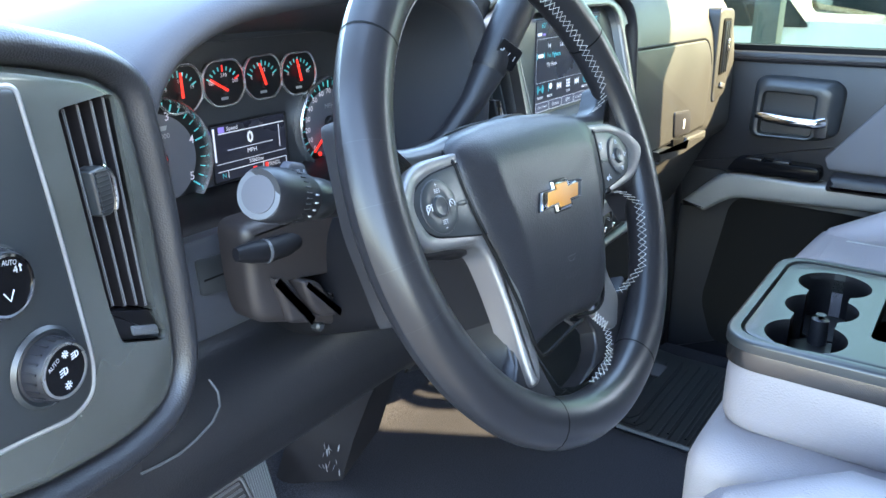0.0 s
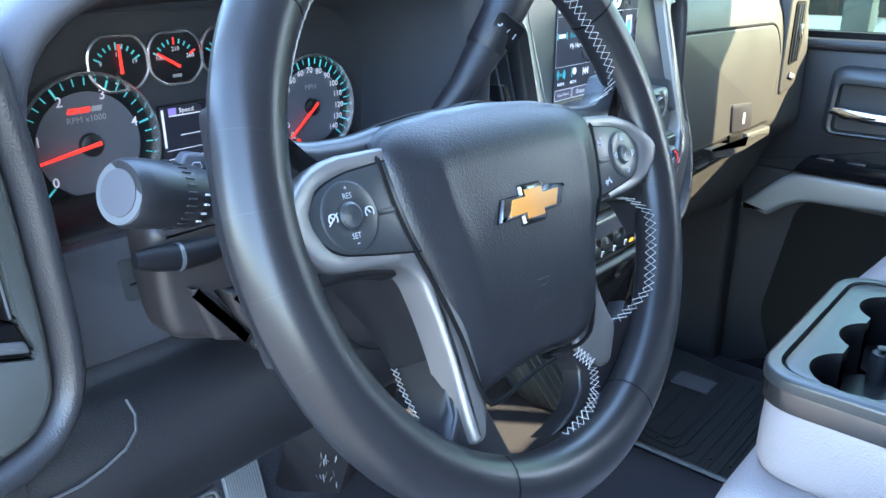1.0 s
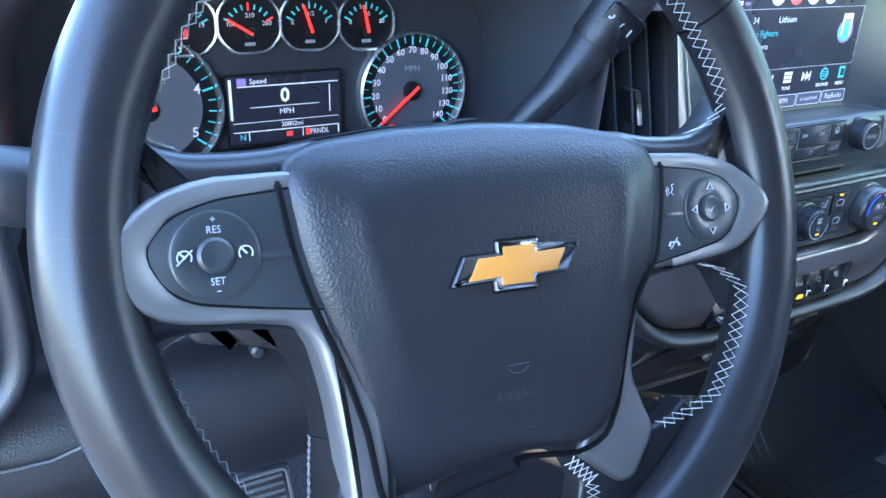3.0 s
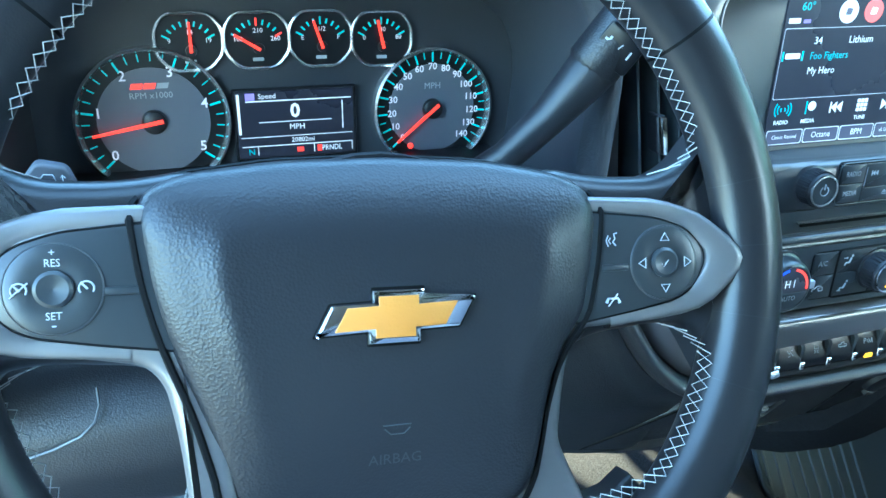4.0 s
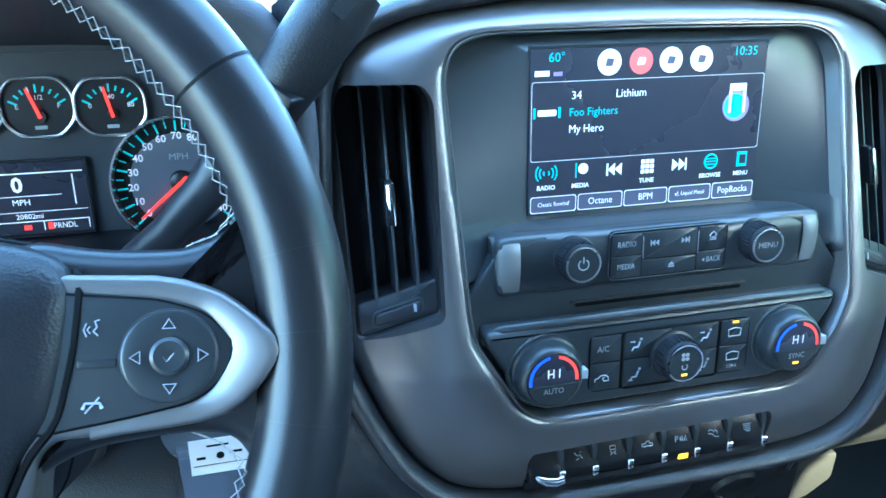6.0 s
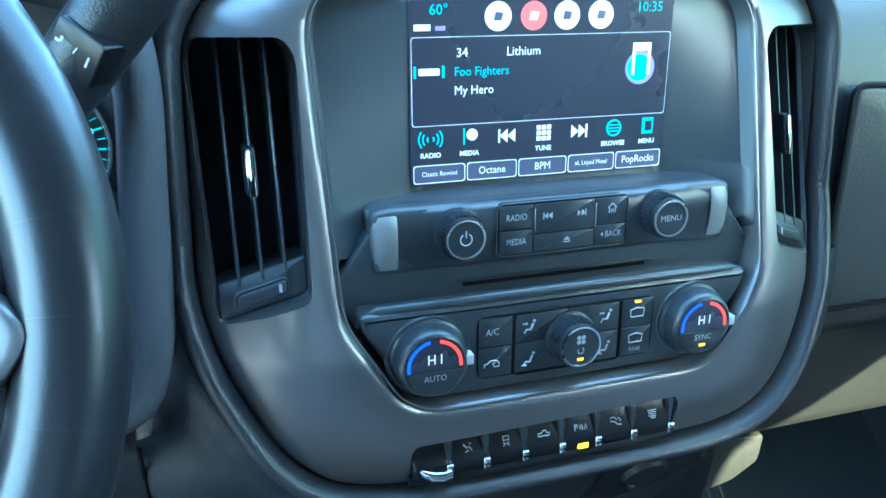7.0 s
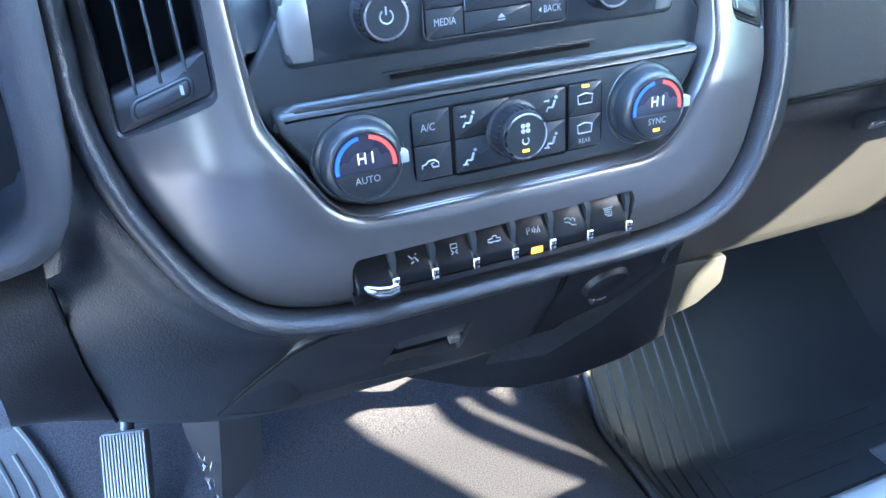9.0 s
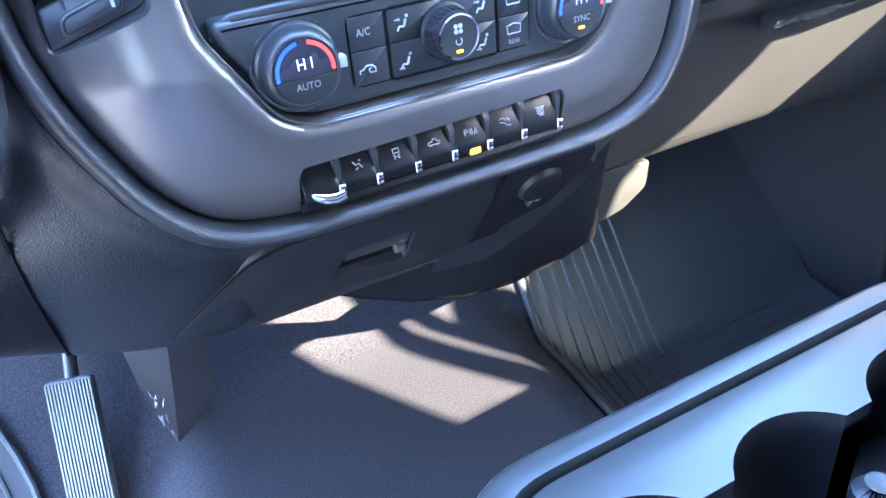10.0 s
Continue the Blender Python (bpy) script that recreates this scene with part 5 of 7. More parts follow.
link("grip", tube(local([(-0.2645, 0.4045, 0.6765), (-0.2635, 0.4042, 0.6780), (-0.240, 0.403, 0.706), (-0.216, 0.401, 0.736), (-0.205, 0.400, 0.750), (-0.200, 0.400, 0.756)]), [0.0150, 0.0172, 0.0182, 0.0195, 0.0175, 0.008], 20), "lower", shift, label="grained black grip")
plate = link("button_plate", slab(rounded([(-0.0130, -0.0115), (0.0130, -0.0115), (0.0130, 0.0115), (-0.0130, 0.0115)], 0.003), -0.008, 0.0062, 0.001), "key", shift, inv @ (pose(-0.2530, 0.3920, 0.6915, 90, 0, -32) @ T(0, 0, 0, -35)))
text("+", 0.011, "print", plate, T(-0.0075, 0.0, 0.0066), bold=0.0003)
text("/", 0.008, "print", plate, T(0.0, 0.0, 0.0066), bold=0.0001)
text("I", 0.007, "print", plate, T(0.0075, 0.0, 0.0066), bold=0.0002)
icon = link("tow_icon", slab(box2(-0.006, -0.004, 0.006, 0.004, 0.001), 0, 0.0006), "smoke", shift, inv @ (pose(-0.2130, 0.3815, 0.7390, 88) @ T(0, 0, 0, 48)))
FACE = inv @ pose(0, 0.415, 0, 90)
pan = link("lower_shroud", slab(rounded([(-0.5725, 0.600), (-0.5720, 0.569), (-0.5700, 0.538), (-0.5640, 0.519), (-0.5390, 0.510), (-0.5090, 0.4980), (-0.4690, 0.4785), (-0.4460, 0.4780), (-0.400, 0.470), (-0.365, 0.480), (-0.365, 0.600)], [0.01, 0.01, 0.01, 0.012, 0.01, 0.004, 0.01, 0.01, 0.01, 0.01, 0.01]), -0.030, 0.0, 0.010, 4), "shroud", column, FACE, label="charcoal lower column shroud")
SLOT = rounded([(-0.5357, 0.5467), (-0.4711, 0.5338), (-0.4632, 0.5149), (-0.5250, 0.5294)], 0.002)
carve(pan, slab(SLOT, -0.024, 0.03))
pan.data.set_sharp_from_angle(angle=radians(38))
link("slot", slab(SLOT, -0.028, -0.0235), "void", pan)
link("side_ridge", slab(rounded([(-0.5545, 0.5560), (-0.5380, 0.5450), (-0.5270, 0.5280), (-0.5130, 0.5020), (-0.5400, 0.5120)], 0.004), -0.004, 0.0060, 0.0050, 4), "shroud", pan)
link("release_lever", slab(rounded([(-0.5305, 0.5465), (-0.5130, 0.5405), (-0.5000, 0.5200), (-0.4870, 0.5020), (-0.5120, 0.5080), (-0.5240, 0.5230)], [0.004, 0.006, 0.02, 0.004, 0.006, 0.02]), -0.018, 0.0120, 0.0045, 4), "shroud", pan, label="warm grey column release lever")
link("lower_plate", slab(rounded([(-0.4970, 0.5230), (-0.4690, 0.5150), (-0.4475, 0.4880), (-0.4820, 0.4945)], 0.004), -0.010, 0.0050, 0.0030, 3), "shroud", pan)
for x, z in ((-0.499, 0.4905), (-0.472, 0.486)):
    link("bracket_bolt", lathe([(0.005, 0), (0.005, 0.006), (0.003, 0.008), (0, 0.008)], 8), "smoke", pan, T(x, z, -0.012))
link("lock_barrel", lathe([(0.014, 0), (0.015, 0.012), (0.012, 0.016), (0, 0.016)], 24), "dark", column, inv @ pose(-0.352, 0.40, 0.532, 90, 0, 40), label="black ignition lock")

# dealer key tag hanging from the ignition
tag = thing("key_tag", pose(-0.300, 0.378, 0.508, 90, 0, 0), "clear plastic key tag with white paper label hanging from ignition", "key tag")
link("sleeve", slab(rounded([(-0.018, -0.062), (-0.020, 0.0), (0.019, 0.0), (0.017, -0.058), (0.0135, -0.058), (0.0125, -0.094), (-0.013, -0.094), (-0.0145, -0.062)][::-1], 0.002), -0.0015, 0.0), "tag", tag)
lab = link("paper_label", slab(box2(-0.0135, -0.020, 0.0205, 0.002), 0.0002, 0.0006), "paper", tag, label="white paper label")
for x0, x1, z0, z1 in ((-0.010, -0.005, -0.0105, -0.0088), (0.008, 0.015, -0.0085, -0.0070), (-0.004, 0.008, -0.0030, -0.0018), (-0.012, 0.018, -0.0145, -0.0141)):
    link("print_bar", slab(box2(x0, z0, x1, z1), 0.0006, 0.0008), "void", lab)
link("print_dot", slab(circle2(0.0022, 18, 0.003, -0.009), 0.0006, 0.0008), "void", lab)
link("eyelet", lathe([(0.0030, -0.002), (0.0042, 0.0), (0.0030, 0.0008), (0.0022, -0.002)], 24), "bright", tag, T(-0.001, -0.066))
link("key_fob", lathe([(0.0085, -0.004), (0.009, 0), (0.007, 0.002), (0, 0.002)], 28), "smoke", tag, T(-0.001, -0.082))

# ---- the dashboard ----
dash = thing("dashboard", pose(0, 0, 0), "black grained vinyl dashboard with glove boxes and instrument hood", "dashboard")


def along(profile, xs, bulge=None):
    """A skin of the (y, z) profile drawn along x, closed at both ends."""
    rows = []
    for x in xs:
        rows.append([(x, y + (bulge(x, y, z)[0] if bulge else 0), z + (bulge(x, y, z)[1] if bulge else 0)) for y, z in profile])
    bm = strips(rows)
    bm.verts.ensure_lookup_table()
    n = len(profile)
    bm.faces.new(bm.verts[:n][::-1])
    bm.faces.new(bm.verts[-n:])
    return bm


def smooth_profile(points, r=0.02, steps=4):
    """The open profile with rounded corners."""
    mid = rounded(points, r, steps)
    return [Vector(points[0])] + mid[steps + 1:-(steps + 1)] + [Vector(points[-1])]


def span(a, b, n):
    return [a + (b - a) * k / n for k in range(n + 1)]


pass_prof = smooth_profile([(1.02, 0.69), (0.80, 0.745), (0.60, 0.752), (0.515, 0.725), (0.480, 0.665), (0.472, 0.60), (0.470, 0.462), (0.480, 0.442), (0.505, 0.425), (0.545, 0.340), (0.585, 0.262), (0.62, 0.25), (0.80, 0.30)], 0.03)
upper = link("upper_pad", along(pass_prof, span(0.232, 0.775, 30), lambda x, y, z: (-0.02 * max(0, (x - 0.5) / 0.275) ** 2, -0.006 * max(0, (x - 0.45) / 0.3) ** 2)), "pad", dash, label="black soft vinyl passenger dash pad")
mid_prof = smooth_profile([(1.02, 0.69), (0.80, 0.745), (0.62, 0.757), (0.53, 0.757), (0.492, 0.750), (0.486, 0.740), (0.50, 0.733), (0.56, 0.733)], 0.008)
link("centre_pad", along(mid_prof, span(-0.240, 0.240, 20)), "pad", dash)
# glove box doors
gl = link("upper_glove_box", slab(rounded([(0.262, 0.466), (0.668, 0.466), (0.682, 0.50), (0.665, 0.60), (0.628, 0.636), (0.262, 0.646)], [0.012, 0.02, 0.02, 0.03, 0.02, 0.012]), -0.485, -0.4640, 0.004, 3), "pad", dash, pose(0, 0, 0, 90), label="black vinyl upper glove box door")
link("door_gap", tube([(p.x, p.y, -0.4665) for p in rounded([(0.2605, 0.4645), (0.6695, 0.4645), (0.6835, 0.50), (0.6665, 0.60), (0.6290, 0.6375), (0.2605, 0.6475)], [0.012, 0.02, 0.02, 0.03, 0.02, 0.012])], 0.0024, 6, closed=True), "void", gl)
lt = link("latch", slab(rounded([(0.472, 0.472), (0.560, 0.467), (0.552, 0.513), (0.464, 0.521)], 0.008), -0.47, -0.4600, 0.003), "dark", gl)
link("latch_slot", slab(rounded([(0.470, 0.446), (0.530, 0.443), (0.526, 0.464), (0.466, 0.470)], 0.003), -0.48, -0.4600, 0.001), "void", gl)
link("latch_mark", slab(box2(0.512, 0.482, 0.520, 0.500, 0.002), -0.4606, -0.4592), "greyprint", lt)
link("pull_wing", slab(rounded([(0.371, 0.465), (0.417, 0.462), (0.468, 0.456), (0.520, 0.448), (0.528, 0.464), (0.634, 0.460), (0.634, 0.443), (0.514, 0.436), (0.443, 0.437), (0.386, 0.447)], 0.003), -0.485, -0.452, 0.004, 3), "pad", gl)
g2 = link("lower_glove_box", slab(box2(0.255, 0.0, 0.690, 0.175, 0.016), -0.006, 0.005, 0.003), "pad", dash, pose(0, 0.585, 0.272, 115), label="black vinyl lower glove box door")
link("pull_handle", slab(rounded([(0.40, 0.150), (0.545, 0.150), (0.560, 0.178), (0.385, 0.178)], 0.006), 0.0, 0.012, 0.004), "pad", g2)
link("handle_bar", slab(box2(0.415, 0.152, 0.530, 0.160, 0.002), 0.010, 0.0145, 0.002), "bright", g2)

# passenger side outer vent
pv = new("air_vent")
pv.parent, pv.matrix_basis = dash, pose(0.712, 0.460, 0.60, 90, 0, -6)
tagged(pv, "outer air vent with black vanes in a vinyl ring")
vo = rounded([(-0.036, -0.095), (0.026, -0.080), (0.040, 0.0), (0.036, 0.088), (-0.036, 0.092)], 0.016)
ring = link("ring", slab(vo, -0.05, 0.0045, 0.004, 3), "pad", pv)
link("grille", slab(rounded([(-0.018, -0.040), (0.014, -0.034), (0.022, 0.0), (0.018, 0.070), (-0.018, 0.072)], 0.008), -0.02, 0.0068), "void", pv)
for x in (-0.011, -0.002, 0.007):
    link("vane", block(-0.0011, -0.034, 0, 0.0011, 0.066, 0.004, 0.0006), "smoke", pv, T(x, 0, 0.006))
link("tab", block(-0.003, -0.012, 0, 0.003, 0.012, 0.006, 0.001), "chrome", pv, T(0.002, 0.02, 0.008))
link("shutter_slider", block(-0.011, -0.005, 0, 0.011, 0.005, 0.004, 0.002), "bright", pv, T(0.001, -0.060, 0.005, -15))

# driver side lower panels
drv = smooth_profile([(0.60, 0.585), (0.545, 0.580), (0.520, 0.568), (0.508, 0.50), (0.500, 0.472), (0.470, 0.462), (0.452, 0.440), (0.448, 0.405), (0.462, 0.362), (0.50, 0.340), (0.70, 0.350)], 0.012)
link("cover_panel", slab(box2(-0.606, 0.478, -0.492, 0.568, 0.008), -0.513, -0.500, 0.004), "knee", dash, pose(0, 0, 0, 90), label="blue-grey plastic knee panel")
fl = link("fuse_flap", slab(rounded([(-0.555, 0.519), (-0.504, 0.511), (-0.501, 0.547), (-0.557, 0.552)], 0.004), -0.502, -0.4985, 0.001), "smoke", dash, pose(0, 0, 0, 90), label="grey plastic flap")
link("flap_line", slab(box2(-0.551, 0.5310, -0.530, 0.5325), -0.499, -0.4980), "void", fl)
low_l = smooth_profile([(0.60, 0.70), (0.53, 0.70), (0.51, 0.62), (0.50, 0.54), (0.475, 0.505), (0.445, 0.480), (0.448, 0.43), (0.450, 0.40), (0.470, 0.355), (0.70, 0.35)], 0.02)
link("end_panel", along(low_l, span(-0.80, -0.660, 8)), "lower", dash)

# panel between knee bolster and stack, then the storage bins under the stack
ridge = [Vector(p) for p in ((-0.234, 0.76), (-0.238, 0.60), (-0.241, 0.525), (-0.246, 0.492), (-0.254, 0.472), (-0.268, 0.460))]


def ridge_gap(p):
    best = 9
    for q, r in zip(ridge, ridge[1:]):
        f = min(1, max(0, (p - q).dot(r - q) / (r - q).length_squared))
        best = min(best, (p - q.lerp(r, f)).length)
    return best


def swept(p):
    """Depth of the grained panel that sweeps round and under the stack."""
    q = min(1.3, max(0, (abs(p.x) - 0.13) / 0.12))
    y = 0.4175 + 0.625 * (max(0, 0.405 - p.y) + 0.006 * math.exp(-((0.405 - p.y) / 0.012) ** 2)) + 0.033 * q * q
    if p.y < 0.398:
        y += 0.010 * min(1, (0.398 - p.y) / 0.008) * min(1, max(0, (0.10 - abs(p.x + 0.045)) / 0.02))
    if p.x > 0:
        y += 0.30 * max(0, 0.45 - p.y) * min(1, max(0, (p.x - 0.12) / 0.08))
    return y - 0.020 * math.exp(-(ridge_gap(p) / 0.013) ** 2)


bm = along(drv, span(-0.665, -0.2635, 24))
for v in bm.verts:
    near = max(0, (v.co.x + 0.33) / 0.07) ** 2
    v.co.z -= 0.032 * min(1, near) * min(1, max(0, (0.40 - v.co.z) / 0.05))
    if v.co.y < 0.6 and v.co.z < 0.46:
        v.co.y += min(1, near) * max(0, swept(Vector((-0.2635, v.co.z))) - 0.001 - v.co.y)
lower = link("knee_bolster", bm, "lower", dash, label="black vinyl knee bolster")
link("bolster_seam", tube([(-0.662, 0.4470, 0.4315), (-0.646, 0.4470, 0.4300), (-0.6286, 0.4470, 0.4297), (-0.6125, 0.4475, 0.4332), (-0.5955, 0.4485, 0.4393), (-0.5855, 0.4510, 0.4474), (-0.5819, 0.4560, 0.4569), (-0.583, 0.464, 0.466)], 0.0010, 5), "vane", lower)

edge_out = [(-0.246, 0.745), (-0.2475, 0.60), (-0.249, 0.525), (-0.253, 0.498), (-0.2605, 0.480), (-0.2625, 0.455), (-0.2635, 0.42), (-0.2645, 0.375), (-0.2635, 0.306), (-0.195, 0.303), (-0.12, 0.302), (0.0, 0.301), (0.10, 0.308), (0.165, 0.335), (0.215, 0.385), (0.246, 0.43), (0.262, 0.47), (0.262, 0.745)]
mid_s = Vector((0, 0.58))
ring_a = ray_loop([(p.x * 1.075, p.y * 1.075 + 0.58) for p in ring_out], mid_s, 240)
ring_b = ray_loop(edge_out, mid_s, 240)
rows = []
for k in range(240):
    if not 96 <= k <= 232:
        continue
    a, b = ring_a[k], ring_b[k]
    b = b if (b - mid_s).length > (a - mid_s).length + 0.004 else a + (a - mid_s).normalized() * 0.004
    o = ring_out[k * RAYS // 240]
    y0 = 0.395 + depth_out(o) + lean(o.y) + 0.001
    row = [(o.x, y0 + 0.012, o.y + 0.58)]
    for j in range(15):
        p = a.lerp(b, j / 14)
        f = min(1, (p - a).length / 0.022)
        f = f * f * (3 - 2 * f)
        row.append((p.x, y0 + (swept(p) - y0) * f, p.y))
    x, y, z = row[-1]
    row += [(x * 0.995, y + 0.004, z - 0.002), (x * 0.98, y + 0.06, z + 0.02)]
    rows.append(row)
link("lower_panel", strips(rows), "under", dash, label="grained black vinyl panel round and under the stack")
link("panel_gap", tube([(x, swept(Vector((x, z))) + 0.0005, z) for x, z in ((-0.2600, 0.478), (-0.2628, 0.455), (-0.2638, 0.42), (-0.2648, 0.40), (-0.2648, 0.375), (-0.2645, 0.34), (-0.2638, 0.306))], 0.0015, 5), "void", dash)
BIN = pose(0, 0.4475, 0.352, 122)
def bend(bm):
    for v in bm.verts:
        v.co.z -= 0.036 * max(0, (-v.co.x - 0.125) / 0.12) ** 2
    return bm


bin_o = rounded([(-0.194, -0.055), (-0.166, 0.0), (-0.150, 0.024), (-0.137, 0.040), (-0.119, 0.0475), (-0.08, 0.0485), (-0.04, 0.0497), (0.045, 0.0520), (0.049, 0.013), (0.041, -0.055), (-0.04, -0.055), (-0.10, -0.055), (-0.13, -0.055), (-0.16, -0.055)], [0.002, 0.02, 0.02, 0.02, 0.02, 0.01, 0.01, 0.003, 0.01, 0.002, 0.001, 0.001, 0.001, 0.001])
bin_l = link("storage_bin", bend(slab(bin_o, -0.012, 0.0012, 0.0012)), "lower", dash, BIN, label="black plastic storage bin drawer")
link("bin_gap", bend(tube([(p.x, p.y, 0.0006) for p in rounded([(-0.1955, -0.055), (-0.1675, 0.0), (-0.1512, 0.025), (-0.138, 0.0412), (-0.119, 0.0490), (0.0465, 0.0535), (0.0506, 0.013), (0.0425, -0.055)], [0, 0.02, 0.02, 0.02, 0.02, 0.003, 0.01, 0])], 0.0012, 5)), "void", bin_l)
well = rounded([(-0.0785, -0.026), (-0.018, -0.027), (-0.0150, 0.0135), (-0.0705, 0.0135)], 0.004)
carve(bin_l, slab(well, -0.008, 0.02))
bin_l.data.set_sharp_from_angle(angle=radians(38))
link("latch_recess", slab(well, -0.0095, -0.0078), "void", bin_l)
link("latch_flap", slab(rounded([(-0.0695, -0.006), (-0.0185, -0.007), (-0.0160, 0.0125), (-0.0695, 0.0125)], 0.002), -0.003, 0.0, 0.001), "smoke", bin_l, T(0, 0, -0.0015), label="satin charcoal latch flap")
link("latch_tip", block(-0.004, -0.005, 0, 0.004, 0.005, 0.006, 0.0015), "bright", bin_l, T(-0.0235, -0.014, -0.006))
bin_r = link("outlet_panel", slab(rounded([(0.052, 0.0525), (0.112, 0.0560), (0.132, 0.050), (0.136, 0.025), (0.112, -0.020), (0.085, -0.045), (0.044, -0.055), (0.0515, 0.012)], [0.003, 0.01, 0.012, 0.02, 0.02, 0.02, 0.002, 0.01]), -0.012, 0.0010, 0.0010), "column", dash, BIN, label="black plastic outlet panel")
link("panel_lip", tube([(0.054, 0.0545, 0.001), (0.110, 0.0575, 0.001), (0.132, 0.0515, 0.001), (0.1375, 0.026, 0.001)], 0.0014, 6), "smoke", bin_r)
cap = link("outlet_cover", lathe([(0.0190, -0.006), (0.0190, 0.001), (0.0170, 0.005), (0.0130, 0.0068), (0, 0.0072)], 32), "column", bin_r, T(0.090, 0.018, 0.0), label="round black outlet cap")
link("cap_tab", slab(box2(-0.006, -0.026, 0.006, -0.016, 0.003), 0, 0.006, 0.002), "dark", cap)
rows = []
for x, zl in ((-0.085, 0.285), (-0.06, 0.262), (-0.03, 0.245), (0.02, 0.220), (0.076, 0.201), (0.13, 0.196), (0.175, 0.200), (0.222, 0.212)):
    zt = 0.304 + max(0, x - 0.08) * 0.45
    yt = 0.486 + max(0, x - 0.10) * 0.15
    row, near = [(x, yt, zt), (x, yt + 0.018, zt * 0.65 + zl * 0.35), (x, 0.535, zl + 0.014), (x, 0.552, zl), (x, 0.575, zl + 0.002)], Vector((-0.195, 0.005, 0.64))
    reach = 1 - 0.12 * min(1, max(0, (x + 0.02) / 0.10))
    # the 1.24 copy is an unseen added skin that keeps sun off the floor
    rows.append([near + (Vector(p) - near) * (1 + (reach - 1) * (0.4 if j == 0 else 1)) for j, p in enumerate(row)] + [near + (Vector(p) - near) * 1.24 for p in row[:0:-1]])
link("under_cover", strips(rows), "felt", dash, label="black felt cover under the dash, backed by an unseen sun-blocking skin")
link("close_out_panel", slab(rounded([(0.252, 0.266), (0.338, 0.2600), (0.334, 0.2275), (0.303, 0.2090), (0.2645, 0.2015), (0.250, 0.215)], 0.006), -0.02, 0.0, 0.003), "pad", dash, pose(0, 0.585, 0, 90))

# instrument hood: an arch from the left pod over the dials
ARCH = [(-0.648, 0.575), (-0.648, 0.68), (-0.628, 0.722), (-0.585, 0.748), (-0.525, 0.763), (-0.42, 0.772), (-0.315, 0.768), (-0.258, 0.750), (-0.232, 0.722), (-0.222, 0.68), (-0.228, 0.60), (-0.232, 0.515), (-0.242, 0.485), (-0.262, 0.470), (-0.32, 0.468)]
BACK = [(-0.612, 0.575), (-0.610, 0.655), (-0.592, 0.690), (-0.555, 0.708), (-0.50, 0.716), (-0.42, 0.718), (-0.34, 0.716), (-0.290, 0.708), (-0.255, 0.690), (-0.243, 0.655), (-0.248, 0.60), (-0.254, 0.530), (-0.266, 0.505), (-0.290, 0.496), (-0.34, 0.494)]


def resample(points, n):
    pts = [Vector(p) for p in points]
    for _ in range(3):
        pts = [pts[0]] + [q for a, b in zip(pts, pts[1:]) for q in (a * 0.75 + b * 0.25, a * 0.25 + b * 0.75)] + [pts[-1]]
    d = [0.0]
    for a, b in zip(pts, pts[1:]):
        d.append(d[-1] + (b - a).length)
    out, j = [], 0
    for k in range(n):
        s = d[-1] * k / (n - 1)
        while j < len(d) - 2 and d[j + 1] < s:
            j += 1
        f = (s - d[j]) / max(1e-9, d[j + 1] - d[j])
        out.append(pts[j].lerp(pts[j + 1], f))
    return out


arch, back = resample(ARCH, 60), resample(BACK, 60)
mid_c = Vector((-0.43, 0.60))


def inset(ring, d):
    return [p + (mid_c - p).normalized() * d for p in ring]


rows = []
for ring, y, drop in ((inset(arch, -0.004), 0.80, 0.03), (inset(arch, -0.004), 0.56, 0.004), (arch, 0.47, 0.0), (inset(arch, 0.0003), 0.442, 0.0), (inset(arch, 0.0012), 0.434, 0.0), (inset(arch, 0.0030), 0.428, 0.0), (inset(arch, 0.0060), 0.4235, 0.0), (inset(arch, 0.0100), 0.4212, 0.0), (inset(arch, 0.0140), 0.4208, 0.0), (inset(arch, 0.0178), 0.4228, 0.0), (inset(arch, 0.0210), 0.4265, 0.0), (inset(arch, 0.0232), 0.4310, 0.0), (inset(arch, 0.024), 0.436, 0.0)):
    rows.append([(p.x, y, p.y - drop) for p in ring])
link("instrument_hood", strips(rows), "hood", dash, label="grained black instrument hood")
rows = [[(p.x, 0.434, p.y) for p in inset(arch, 0.023)], [(p.x, 0.45, p.y) for p in inset(arch, 0.027)], [(p.x, 0.576, p.y) for p in back], [(p.x, 0.578, p.y) for p in inset(back, 0.03)]]
link("hood_lining", strips(rows), "knee", dash, label="matt black hood lining")

# ---- left pod with vent and light switches ----
pod = thing("light_switch_panel", pose(-0.735, 0.385, 0.63, 90, 0, 17), "pewter panel with vent, headlight knob and drive mode knob", "switch panel")
po = rounded([(0.0790, 0.0810), (0.0885, 0.0730), (0.0972, 0.0090), (0.1008, -0.0786), (0.0985, -0.1115), (0.0830, -0.1310), (0.0440, -0.1348), (-0.0100, -0.1260), (-0.0450, -0.1150), (-0.0700, -0.1080), (-0.0700, 0.1040), (0.0090, 0.1005), (0.0300, 0.0960), (0.0640, 0.0880)], [0.01, 0.012, 0.02, 0.02, 0.015, 0.02, 0.02, 0.02, 0.02, 0.004, 0.004, 0.02, 0.02, 0.02])
PV = rounded([(0.0355, 0.0745), (0.0775, 0.0770), (0.0850, -0.0620), (0.0915, -0.0800), (0.0890, -0.0855), (0.0525, -0.0705), (0.0470, -0.0465), (0.0412, 0.0148)], [0.004, 0.004, 0.006, 0.004, 0.003, 0.004, 0.006, 0.01])


